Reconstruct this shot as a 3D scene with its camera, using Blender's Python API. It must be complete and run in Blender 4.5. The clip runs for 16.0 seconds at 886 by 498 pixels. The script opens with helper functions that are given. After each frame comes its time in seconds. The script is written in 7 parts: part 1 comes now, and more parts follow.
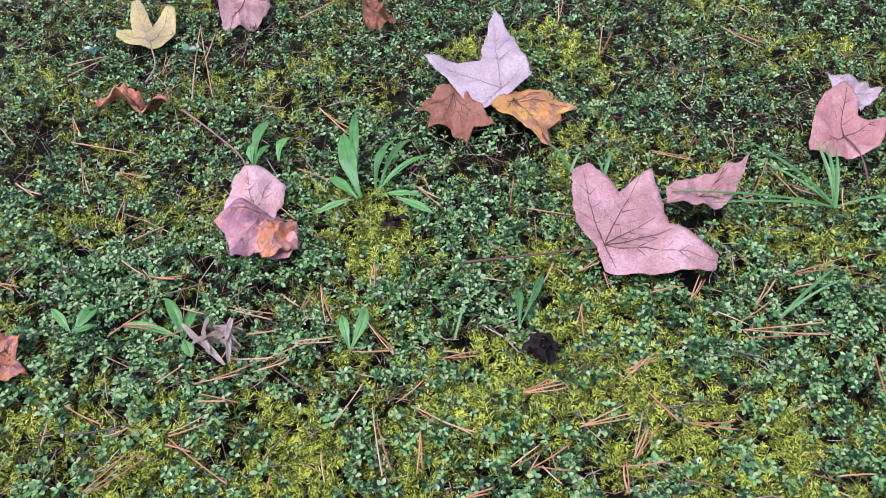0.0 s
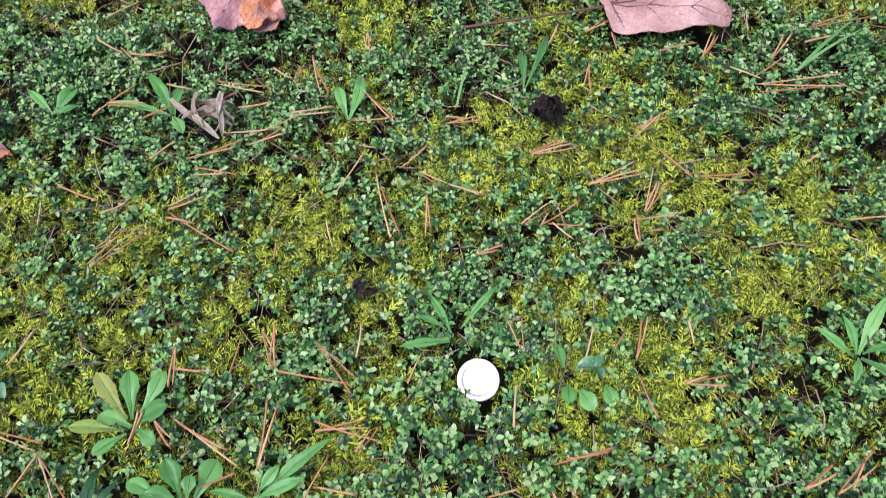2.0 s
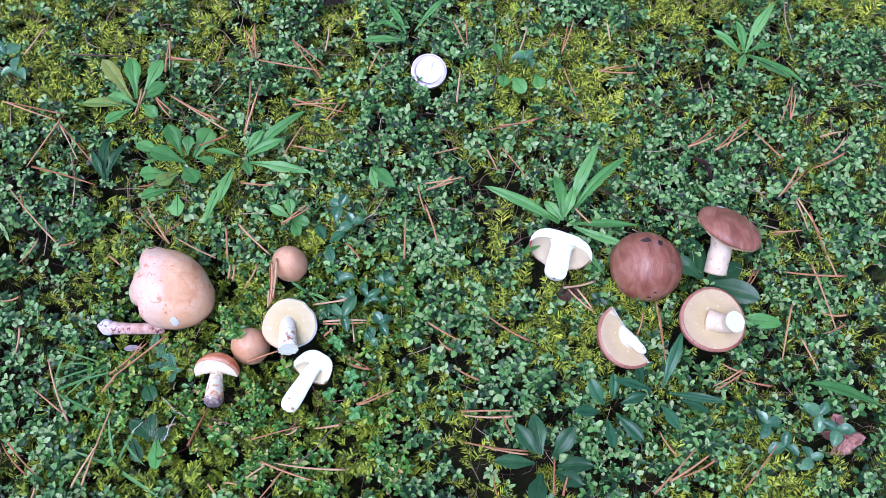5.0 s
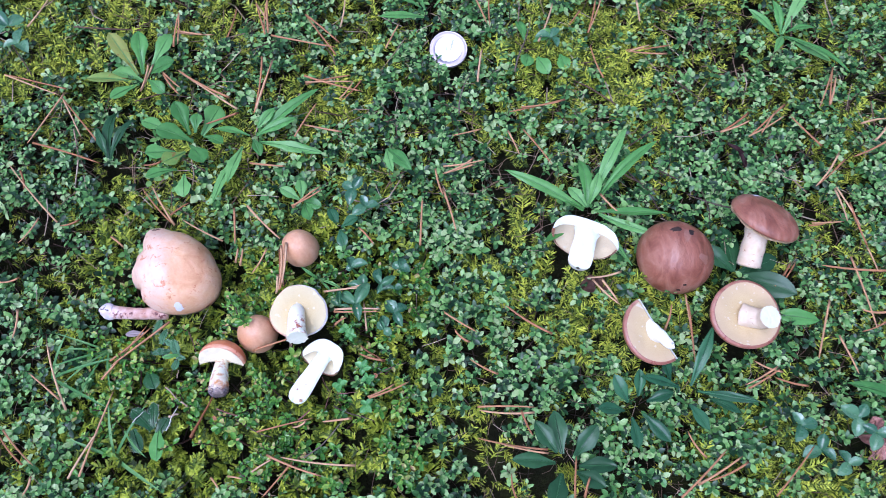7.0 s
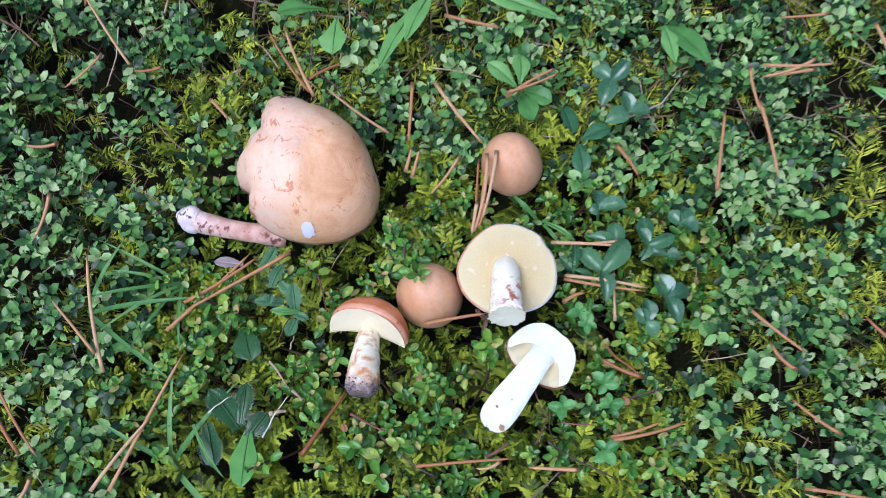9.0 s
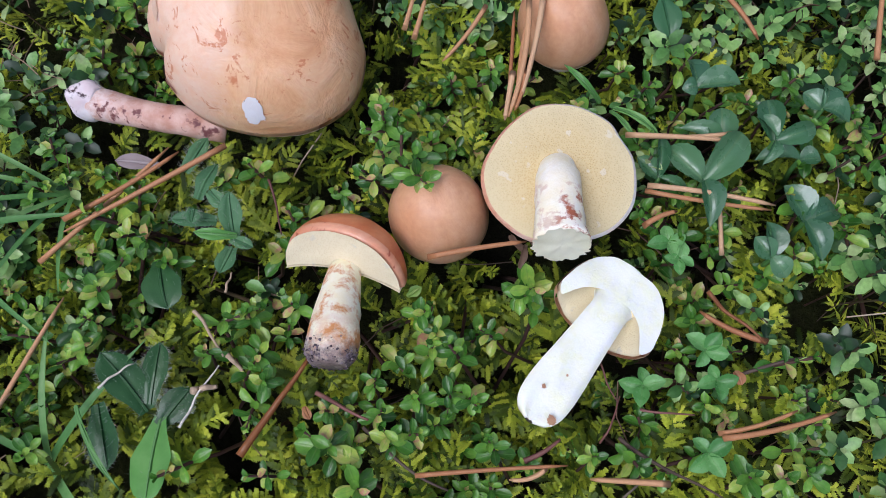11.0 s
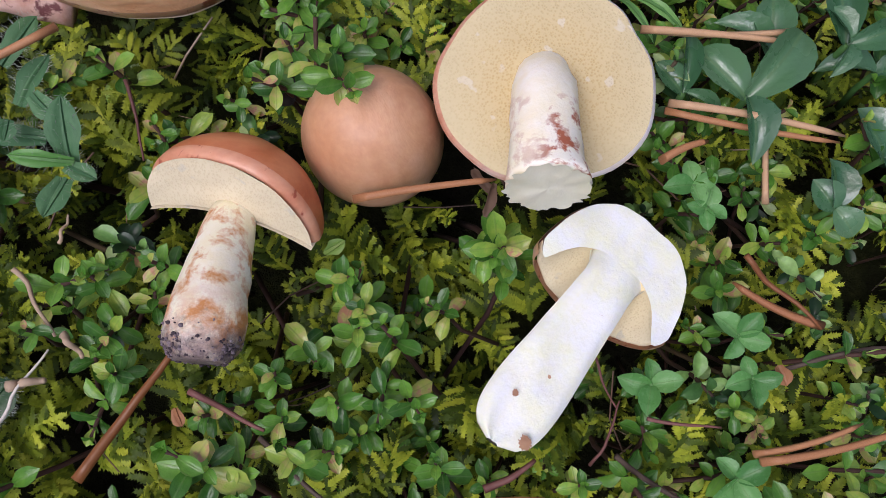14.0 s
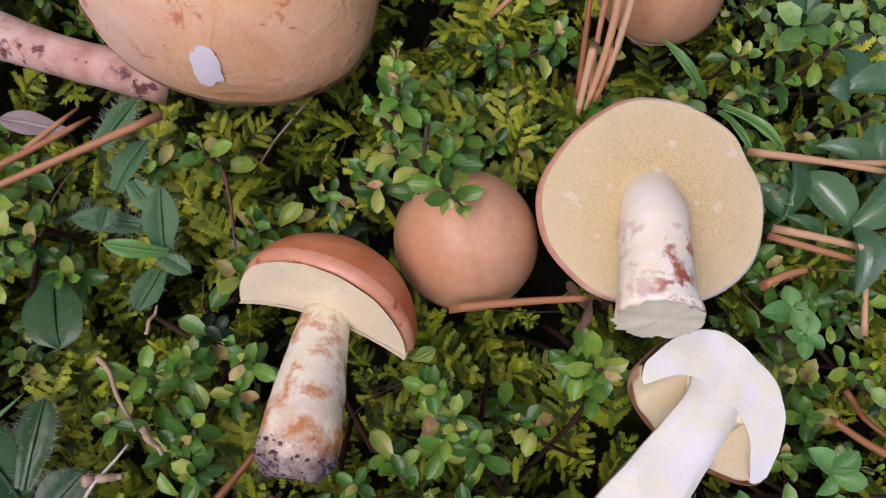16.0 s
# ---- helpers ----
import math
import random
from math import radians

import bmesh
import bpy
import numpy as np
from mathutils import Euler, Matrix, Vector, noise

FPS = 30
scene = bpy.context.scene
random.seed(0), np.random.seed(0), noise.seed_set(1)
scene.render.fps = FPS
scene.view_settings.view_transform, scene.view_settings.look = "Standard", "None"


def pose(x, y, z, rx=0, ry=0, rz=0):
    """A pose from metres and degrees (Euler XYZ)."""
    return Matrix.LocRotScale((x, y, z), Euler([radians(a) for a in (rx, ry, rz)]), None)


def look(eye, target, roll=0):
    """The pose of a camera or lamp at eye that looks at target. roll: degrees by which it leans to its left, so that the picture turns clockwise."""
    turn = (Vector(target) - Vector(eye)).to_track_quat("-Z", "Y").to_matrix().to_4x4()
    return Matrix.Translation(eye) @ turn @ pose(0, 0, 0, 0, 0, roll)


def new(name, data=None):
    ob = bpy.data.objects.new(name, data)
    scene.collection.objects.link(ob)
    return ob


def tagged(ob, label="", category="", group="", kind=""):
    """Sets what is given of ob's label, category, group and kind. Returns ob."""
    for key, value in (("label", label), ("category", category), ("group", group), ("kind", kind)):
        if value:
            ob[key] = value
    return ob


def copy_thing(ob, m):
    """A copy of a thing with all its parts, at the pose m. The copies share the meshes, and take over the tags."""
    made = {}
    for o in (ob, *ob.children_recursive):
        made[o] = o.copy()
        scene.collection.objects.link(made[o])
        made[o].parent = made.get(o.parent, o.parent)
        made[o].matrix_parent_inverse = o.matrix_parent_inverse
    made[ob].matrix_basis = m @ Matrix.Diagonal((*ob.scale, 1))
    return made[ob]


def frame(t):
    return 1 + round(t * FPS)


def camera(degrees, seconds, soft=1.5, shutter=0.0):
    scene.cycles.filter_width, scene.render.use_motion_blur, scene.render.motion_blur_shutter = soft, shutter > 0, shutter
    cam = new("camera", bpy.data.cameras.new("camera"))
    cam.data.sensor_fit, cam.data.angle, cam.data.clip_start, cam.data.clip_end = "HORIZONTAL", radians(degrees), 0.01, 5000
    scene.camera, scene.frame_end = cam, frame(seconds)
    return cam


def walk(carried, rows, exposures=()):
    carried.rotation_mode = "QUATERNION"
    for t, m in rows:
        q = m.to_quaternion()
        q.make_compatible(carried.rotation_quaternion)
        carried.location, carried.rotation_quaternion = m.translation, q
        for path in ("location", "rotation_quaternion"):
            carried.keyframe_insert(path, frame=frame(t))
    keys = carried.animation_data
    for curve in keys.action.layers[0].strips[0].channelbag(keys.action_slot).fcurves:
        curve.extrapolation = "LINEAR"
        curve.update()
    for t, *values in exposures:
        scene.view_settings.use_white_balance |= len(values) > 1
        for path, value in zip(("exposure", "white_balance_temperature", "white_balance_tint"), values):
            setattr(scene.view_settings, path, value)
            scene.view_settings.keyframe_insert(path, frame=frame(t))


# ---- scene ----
cam = camera(58.41, 16.0, 0.6, 0.25)
PATH = [
    (0, pose(0.0036, -0.1436, 0.4444, 44.37, 0.94, 2.72)),
    (0.5, pose(0.0063, -0.1418, 0.4358, 42.45, 1.46, 2.88)),
    (1, pose(0.0016, -0.1430, 0.4340, 39.17, 1.87, 2.30)),
    (1.5, pose(0.0014, -0.1479, 0.4146, 35.46, 1.81, 1.14)),
    (2, pose(-0.0081, -0.1667, 0.4010, 32.32, 1.44, 0.48)),
    (2.5, pose(-0.0110, -0.1933, 0.4017, 29.55, 0.46, -0.14)),
    (3, pose(-0.0102, -0.2274, 0.4108, 27.65, -0.14, -0.28)),
    (3.5, pose(-0.0072, -0.2538, 0.4275, 26.03, -0.37, -0.11)),
    (4, pose(-0.0038, -0.2737, 0.4337, 24.66, -0.33, 0.02)),
    (4.5, pose(0.0035, -0.2942, 0.4278, 23.37, -0.37, -0.13)),
    (4.7, pose(0.0035, -0.3000, 0.4277, 22.94, -0.53, -0.23)),
    (6.8, pose(0.0037, -0.2952, 0.4113, 21.97, -0.30, 0.13)),
    (7, pose(0.0001, -0.2941, 0.4058, 21.98, -0.12, 0.92)),
    (7.5, pose(-0.0121, -0.2862, 0.3834, 21.37, -0.00, 3.40)),
    (8, pose(-0.0369, -0.2718, 0.3449, 20.62, -0.95, 5.79)),
    (8.5, pose(-0.0650, -0.2547, 0.3024, 19.68, -0.33, 8.68)),
    (9, pose(-0.0801, -0.2441, 0.2413, 18.65, 0.51, 10.63)),
    (9.2, pose(-0.0834, -0.2471, 0.2274, 18.67, 0.59, 10.96)),
    (11.3, pose(-0.0860, -0.2253, 0.1538, 13.33, 0.76, 11.45)),
    (11.5, pose(-0.0861, -0.2239, 0.1510, 12.26, 0.43, 11.50)),
    (12, pose(-0.0896, -0.2184, 0.1399, 10.18, -0.20, 11.64)),
    (12.5, pose(-0.0907, -0.2156, 0.1325, 9.43, -0.86, 11.81)),
    (13, pose(-0.0873, -0.2139, 0.1234, 8.63, -1.80, 11.81)),
    (13.5, pose(-0.0877, -0.2119, 0.1189, 8.59, -2.04, 11.75)),
    (14, pose(-0.0853, -0.2130, 0.1143, 8.87, -2.07, 11.98)),
    (14.5, pose(-0.0880, -0.2104, 0.1117, 9.08, -2.05, 12.48)),
    (15, pose(-0.0892, -0.2083, 0.1060, 10.00, -2.15, 13.45)),
    (15.5, pose(-0.0913, -0.2080, 0.1076, 11.03, -2.29, 14.76)),
    (16, pose(-0.1001, -0.2050, 0.1134, 10.87, -2.44, 15.68)),
]
walk(cam, PATH, ((0.0, 0.86, 5450, 34), (1.0, 0.91, 5580, 28), (2.0, 0.91, 5800, 19), (3.0, 0.80, 5260, 23), (4.0, 0.65, 5020, 25), (7.0, 0.65, 4990, 25),
                 (9.0, 0.44, 5350, 16), (11.3, 0.12, 5900, 18), (14.0, 0.03, 6200, 24), (16.0, -0.08, 6500, 31)))

# world: an overcast sky
world = bpy.data.worlds.new("overcast_sky")
scene.world = world
world.use_nodes = True
wn, wl = world.node_tree.nodes, world.node_tree.links
sky = wn.new("ShaderNodeTexSky")
sky.sky_type = "NISHITA"
sky.sun_disc = False
sky.sun_elevation = radians(70)
sky.sun_rotation = radians(-118)
sky.air_density, sky.dust_density, sky.ozone_density = 1.0, 5.0, 1.0
pale = wn.new("ShaderNodeHueSaturation")
pale.inputs["Saturation"].default_value = 0.85
wl.new(sky.outputs[0], pale.inputs["Color"])
wl.new(pale.outputs[0], wn["Background"].inputs["Color"])
wn["Background"].inputs["Strength"].default_value = 0.105

sun_data = bpy.data.lights.new("sun", "SUN")
sun_data.energy = 1.65
sun_data.angle = radians(38)
sun_data.color = (0.95, 0.98, 1.0)
sun = new("sun", sun_data)
sun.matrix_world = look((-0.36, -0.58, 1.3), (0, 0, 0))


# ---- materials ----
def nodes_of(name):
    m = bpy.data.materials.new(name)
    m.use_nodes = True
    t = m.node_tree
    return m, t.nodes, t.links, t.nodes["Principled BSDF"]


def noise_node(n, l, scale, detail=4.0, rough=0.55, vec=None, dist=0.0):
    x = n.new("ShaderNodeTexNoise")
    x.inputs["Scale"].default_value = scale
    x.inputs["Detail"].default_value = detail
    x.inputs["Roughness"].default_value = rough
    x.inputs["Distortion"].default_value = dist
    if vec is not None:
        l.new(vec, x.inputs["Vector"])
    return x.outputs[0]


def ramp_node(n, l, fac, stops):
    x = n.new("ShaderNodeValToRGB")
    e = x.color_ramp.elements
    while len(e) < len(stops):
        e.new(0.5)
    for el, (p, c) in zip(e, stops):
        el.position = p
        el.color = (*c, 1) if len(c) == 3 else c
    l.new(fac, x.inputs[0])
    return x.outputs[0]


def mix_node(n, l, fac, a, b, mode="MIX"):
    x = n.new("ShaderNodeMix")
    x.data_type, x.blend_type = "RGBA", mode
    for sock, v in ((x.inputs[0], fac), (x.inputs[6], a), (x.inputs[7], b)):
        if isinstance(v, (int, float)):
            sock.default_value = v
        elif isinstance(v, tuple):
            sock.default_value = (*v, 1)
        else:
            l.new(v, sock)
    return x.outputs[2]


def bump_node(n, l, height, strength, dist, bsdf):
    x = n.new("ShaderNodeBump")
    x.inputs["Strength"].default_value = strength
    x.inputs["Distance"].default_value = dist
    l.new(height, x.inputs["Height"])
    l.new(x.outputs[0], bsdf.inputs["Normal"])


def coords(n, which="Object"):
    return n.new("ShaderNodeTexCoord").outputs[which]


def leafy(name, stops, rough=0.45, translucent=0.25, patch=None, grain=900, spec=0.5, vary=1.0):
    """Foliage: colour by leaf, drifting over the ground, with fine grain and some light passing through."""
    m, n, l, p = nodes_of(name)
    geo = n.new("ShaderNodeNewGeometry")
    pos = geo.outputs["Position"]
    each = n.new("ShaderNodeMath")
    each.operation = "ADD"
    own = n.new("ShaderNodeMath")
    own.operation = "MULTIPLY_ADD"
    l.new(geo.outputs["Random Per Island"], own.inputs[0])
    own.inputs[1].default_value, own.inputs[2].default_value = vary, 0.5 - 0.5 * vary
    l.new(own.outputs[0], each.inputs[0])
    drift = n.new("ShaderNodeMath")
    drift.operation = "MULTIPLY_ADD"
    l.new(noise_node(n, l, 48, 5, 0.7, pos), drift.inputs[0])
    drift.inputs[1].default_value, drift.inputs[2].default_value = 1.3, -0.68
    l.new(drift.outputs[0], each.inputs[1])
    col = ramp_node(n, l, each.outputs[0], stops)
    col = mix_node(n, l, 0.5, col, ramp_node(n, l, noise_node(n, l, grain, 2, 0.6, pos), [(0.3, (0.35, 0.35, 0.35)), (0.7, (0.68, 0.68, 0.68))]), "OVERLAY")
    if patch:
        col = mix_node(n, l, ramp_node(n, l, noise_node(n, l, 35, 4, 0.7, pos), [(0.62, (0, 0, 0)), (0.72, (0.8, 0.8, 0.8))]), col, patch)
    l.new(col, p.inputs["Base Color"])
    p.inputs["Roughness"].default_value = rough
    p.inputs["Specular IOR Level"].default_value = spec
    tr = n.new("ShaderNodeBsdfTranslucent")
    l.new(col, tr.inputs["Color"])
    mx = n.new("ShaderNodeMixShader")
    mx.inputs[0].default_value = translucent
    l.new(p.outputs[0], mx.inputs[1])
    l.new(tr.outputs[0], mx.inputs[2])
    l.new(mx.outputs[0], n["Material Output"].inputs["Surface"])
    return m


def by_object(name, stops, rough=0.5, translucent=0.0, spec=0.35, stretch=None, grain=400, bump=0.2, spots=None):
    """A plant or litter surface whose tint changes from object to object."""
    m, n, l, p = nodes_of(name)
    info = n.new("ShaderNodeObjectInfo")
    vec = coords(n)
    if stretch:
        mp = n.new("ShaderNodeMapping")
        mp.inputs["Scale"].default_value = stretch
        l.new(vec, mp.inputs["Vector"])
        vec = mp.outputs[0]
    g = noise_node(n, l, grain, 4, 0.65, vec)
    sh = n.new("ShaderNodeMath")
    sh.operation = "MULTIPLY_ADD"
    l.new(g, sh.inputs[0])
    sh.inputs[1].default_value = 0.7
    off = n.new("ShaderNodeMath")
    off.operation = "MULTIPLY_ADD"
    l.new(info.outputs["Random"], off.inputs[0])
    off.inputs[1].default_value, off.inputs[2].default_value = 0.7, -0.2
    l.new(off.outputs[0], sh.inputs[2])
    col = ramp_node(n, l, sh.outputs[0], stops)
    if spots:
        col = mix_node(n, l, ramp_node(n, l, noise_node(n, l, grain * 0.5, 3, 0.7, vec), [(0.6, (0, 0, 0)), (0.68, (1, 1, 1))]), col, spots)
    l.new(col, p.inputs["Base Color"])
    p.inputs["Roughness"].default_value = rough
    p.inputs["Specular IOR Level"].default_value = spec
    bump_node(n, l, g, bump, 0.0004, p)
    if translucent:
        tr = n.new("ShaderNodeBsdfTranslucent")
        l.new(col, tr.inputs["Color"])
        mx = n.new("ShaderNodeMixShader")
        mx.inputs[0].default_value = translucent
        l.new(p.outputs[0], mx.inputs[1])
        l.new(tr.outputs[0], mx.inputs[2])
        l.new(mx.outputs[0], n["Material Output"].inputs["Surface"])
    return m


def near_leaf(name, stops, half=0.27, gloss=0.22, margin=0.3, spec=0.85, veined=0.0, wetness=0.5):
    """A small leaf of unit length along x: tint by leaf, paler midrib and margin, faint side veins."""
    m, n, l, p = nodes_of(name)
    info = n.new("ShaderNodeObjectInfo")
    vec = coords(n)
    sep = n.new("ShaderNodeSeparateXYZ")
    l.new(vec, sep.inputs[0])
    blot = n.new("ShaderNodeMath")
    blot.operation = "MULTIPLY_ADD"
    l.new(noise_node(n, l, 3.5, 4, 0.6, vec), blot.inputs[0])
    blot.inputs[1].default_value = 0.35
    shift = n.new("ShaderNodeMath")
    shift.operation = "MULTIPLY_ADD"
    l.new(info.outputs["Random"], shift.inputs[0])
    shift.inputs[1].default_value, shift.inputs[2].default_value = 0.95, -0.15
    l.new(shift.outputs[0], blot.inputs[2])
    col = ramp_node(n, l, blot.outputs[0], stops)
    side = n.new("ShaderNodeMath")
    side.operation = "ABSOLUTE"
    l.new(sep.outputs[1], side.inputs[0])
    rib = ramp_node(n, l, side.outputs[0], [(0.0, (0.3, 0.3, 0.3)), (0.02, (0.16, 0.16, 0.16)), (0.035, (0, 0, 0)), (half * 0.82, (0, 0, 0)), (half, (margin, margin, margin))])
    col = mix_node(n, l, rib, col, (0.16, 0.25, 0.08))
    l.new(col, p.inputs["Base Color"])
    wet = noise_node(n, l, 2.6, 3, 0.6, vec)
    l.new(ramp_node(n, l, wet, [(0.42, (gloss * (1 + wetness),) * 3), (0.60, (gloss * (1 - 0.5 * wetness),) * 3)]), p.inputs["Roughness"])
    p.inputs["Specular IOR Level"].default_value = spec
    # side veins slant forward from the midrib
    slant = n.new("ShaderNodeMath")
    slant.operation = "MULTIPLY_ADD"
    l.new(side.outputs[0], slant.inputs[0])
    slant.inputs[1].default_value = -0.8
    l.new(sep.outputs[0], slant.inputs[2])
    turn = n.new("ShaderNodeMath")
    turn.operation = "MULTIPLY"
    l.new(slant.outputs[0], turn.inputs[0])
    turn.inputs[1].default_value = 58.0
    comb = n.new("ShaderNodeMath")
    comb.operation = "SINE"
    l.new(turn.outputs[0], comb.inputs[0])
    ridge = ramp_node(n, l, comb.outputs[0], [(0.0, (0, 0, 0)), (1.0, (0.5, 0.5, 0.5))])
    bump_node(n, l, mix_node(n, l, 0.5, mix_node(n, l, veined, rib, ridge), noise_node(n, l, 9, 4, 0.6, vec)), 0.5, 0.0004, p)
    tr = n.new("ShaderNodeBsdfTranslucent")
    l.new(col, tr.inputs["Color"])
    mx = n.new("ShaderNodeMixShader")
    mx.inputs[0].default_value = 0.2
    l.new(p.outputs[0], mx.inputs[1])
    l.new(tr.outputs[0], mx.inputs[2])
    l.new(mx.outputs[0], n["Material Output"].inputs["Surface"])
    return m


def dry_leaf(name, pale_c, mid_c, dark_c, blotch=(0.12, 0.06, 0.03), blotch_at=0.62, rough=0.6):
    m, n, l, p = nodes_of(name)
    vec = coords(n)
    big = noise_node(n, l, 28, 4, 0.6, vec, 0.4)
    col = ramp_node(n, l, big, [(0.3, dark_c), (0.5, mid_c), (0.68, pale_c)])
    fine = noise_node(n, l, 420, 4, 0.7, vec)
    col = mix_node(n, l, 0.6, col, ramp_node(n, l, fine, [(0.3, (0.3, 0.3, 0.3)), (0.7, (0.68, 0.68, 0.68))]), "OVERLAY")
    spot = ramp_node(n, l, noise_node(n, l, 75, 5, 0.7, vec), [(blotch_at, (0, 0, 0)), (blotch_at + 0.08, (0.85, 0.85, 0.85))])
    col = mix_node(n, l, spot, col, blotch)
    l.new(col, p.inputs["Base Color"])
    p.inputs["Roughness"].default_value = rough
    vo = n.new("ShaderNodeTexVoronoi")
    vo.feature = "DISTANCE_TO_EDGE"
    vo.inputs["Scale"].default_value = 330
    l.new(vec, vo.inputs["Vector"])
    bump_node(n, l, ramp_node(n, l, vo.outputs["Distance"], [(0.0, (1, 1, 1)), (0.12, (0, 0, 0))]), 0.6, 0.0006, p)
    return m


def cap_skin(name, light, mid, dark, rough, dirt=(0.05, 0.025, 0.015), dirt_at=0.66, streak=(1, 1, 1), coat=0.3, bump=0.25, bleached=None):
    m, n, l, p = nodes_of(name)
    mp = n.new("ShaderNodeMapping")
    mp.inputs["Scale"].default_value = streak
    l.new(coords(n), mp.inputs["Vector"])
    vec = mp.outputs[0]
    a = noise_node(n, l, 90, 5, 0.6, vec, 0.6)
    col = ramp_node(n, l, a, [(0.3, dark), (0.5, mid), (0.72, light)])
    fine = noise_node(n, l, 900, 3, 0.6, vec)
    col = mix_node(n, l, 0.25, col, ramp_node(n, l, fine, [(0.3, (0.35, 0.35, 0.35)), (0.7, (0.65, 0.65, 0.65))]), "OVERLAY")
    if bleached:
        # bleached: a paler colour worn over one side, from the place x of its border
        sx = n.new("ShaderNodeSeparateXYZ")
        l.new(coords(n), sx.inputs[0])
        warp = n.new("ShaderNodeMath")
        warp.operation = "MULTIPLY_ADD"
        l.new(noise_node(n, l, 120, 5, 0.6, vec, 0.5), warp.inputs[0])
        warp.inputs[1].default_value = 0.022
        l.new(sx.outputs[0], warp.inputs[2])
        side = n.new("ShaderNodeMapRange")
        side.inputs["From Min"].default_value, side.inputs["From Max"].default_value = bleached[0] + 0.0155, bleached[0] + 0.007
        l.new(warp.outputs[0], side.inputs[0])
        pale_c = ramp_node(n, l, noise_node(n, l, 300, 5, 0.7, vec), [(0.35, bleached[2]), (0.6, bleached[1])])
        col = mix_node(n, l, side.outputs[0], col, pale_c)
    sp = ramp_node(n, l, noise_node(n, l, 210, 4, 0.7, vec, 0.8), [(dirt_at, (0, 0, 0)), (dirt_at + 0.05, (0.9, 0.9, 0.9))])
    col = mix_node(n, l, sp, col, dirt)
    l.new(col, p.inputs["Base Color"])
    p.inputs["Roughness"].default_value = rough
    p.inputs["Coat Weight"].default_value = coat
    p.inputs["Coat Roughness"].default_value = 0.28
    p.inputs["Subsurface Weight"].default_value = 0.12
    p.inputs["Subsurface Radius"].default_value = (0.004, 0.002, 0.001)
    p.inputs["Subsurface Scale"].default_value = 0.4
    bump_node(n, l, a, bump, 0.0012, p)
    return m


def pore_skin(name, light, dark, rim=None, reach=0.015):
    """A spongy pore layer; rim: its paler colour at reach from the middle."""
    m, n, l, p = nodes_of(name)
    vec = coords(n)
    vo = n.new("ShaderNodeTexVoronoi")
    vo.inputs["Scale"].default_value = 2700
    l.new(vec, vo.inputs["Vector"])
    hole = ramp_node(n, l, vo.outputs["Distance"], [(0.05, (0, 0, 0)), (0.55, (1, 1, 1))])
    col = mix_node(n, l, hole, dark, light)
    if rim:
        far = n.new("ShaderNodeVectorMath")
        far.operation = "LENGTH"
        l.new(vec, far.inputs[0])
        way = n.new("ShaderNodeMath")
        way.operation = "DIVIDE"
        l.new(far.outputs["Value"], way.inputs[0])
        way.inputs[1].default_value = reach
        col = mix_node(n, l, ramp_node(n, l, way.outputs[0], [(0.45, (0, 0, 0)), (0.98, (0.85, 0.85, 0.85))]), col, rim)
    col = mix_node(n, l, ramp_node(n, l, noise_node(n, l, 130, 4, 0.6, vec), [(0.35, (0, 0, 0)), (0.7, (0.25, 0.25, 0.25))]), col, light)
    dots = ramp_node(n, l, noise_node(n, l, 420, 2, 0.4, vec), [(0.66, (0, 0, 0)), (0.71, (0.7, 0.7, 0.7))])
    col = mix_node(n, l, dots, col, (0.66, 0.61, 0.48))
    l.new(col, p.inputs["Base Color"])
    p.inputs["Roughness"].default_value = 0.75
    bump_node(n, l, hole, 0.35, 0.0002, p)
    return m


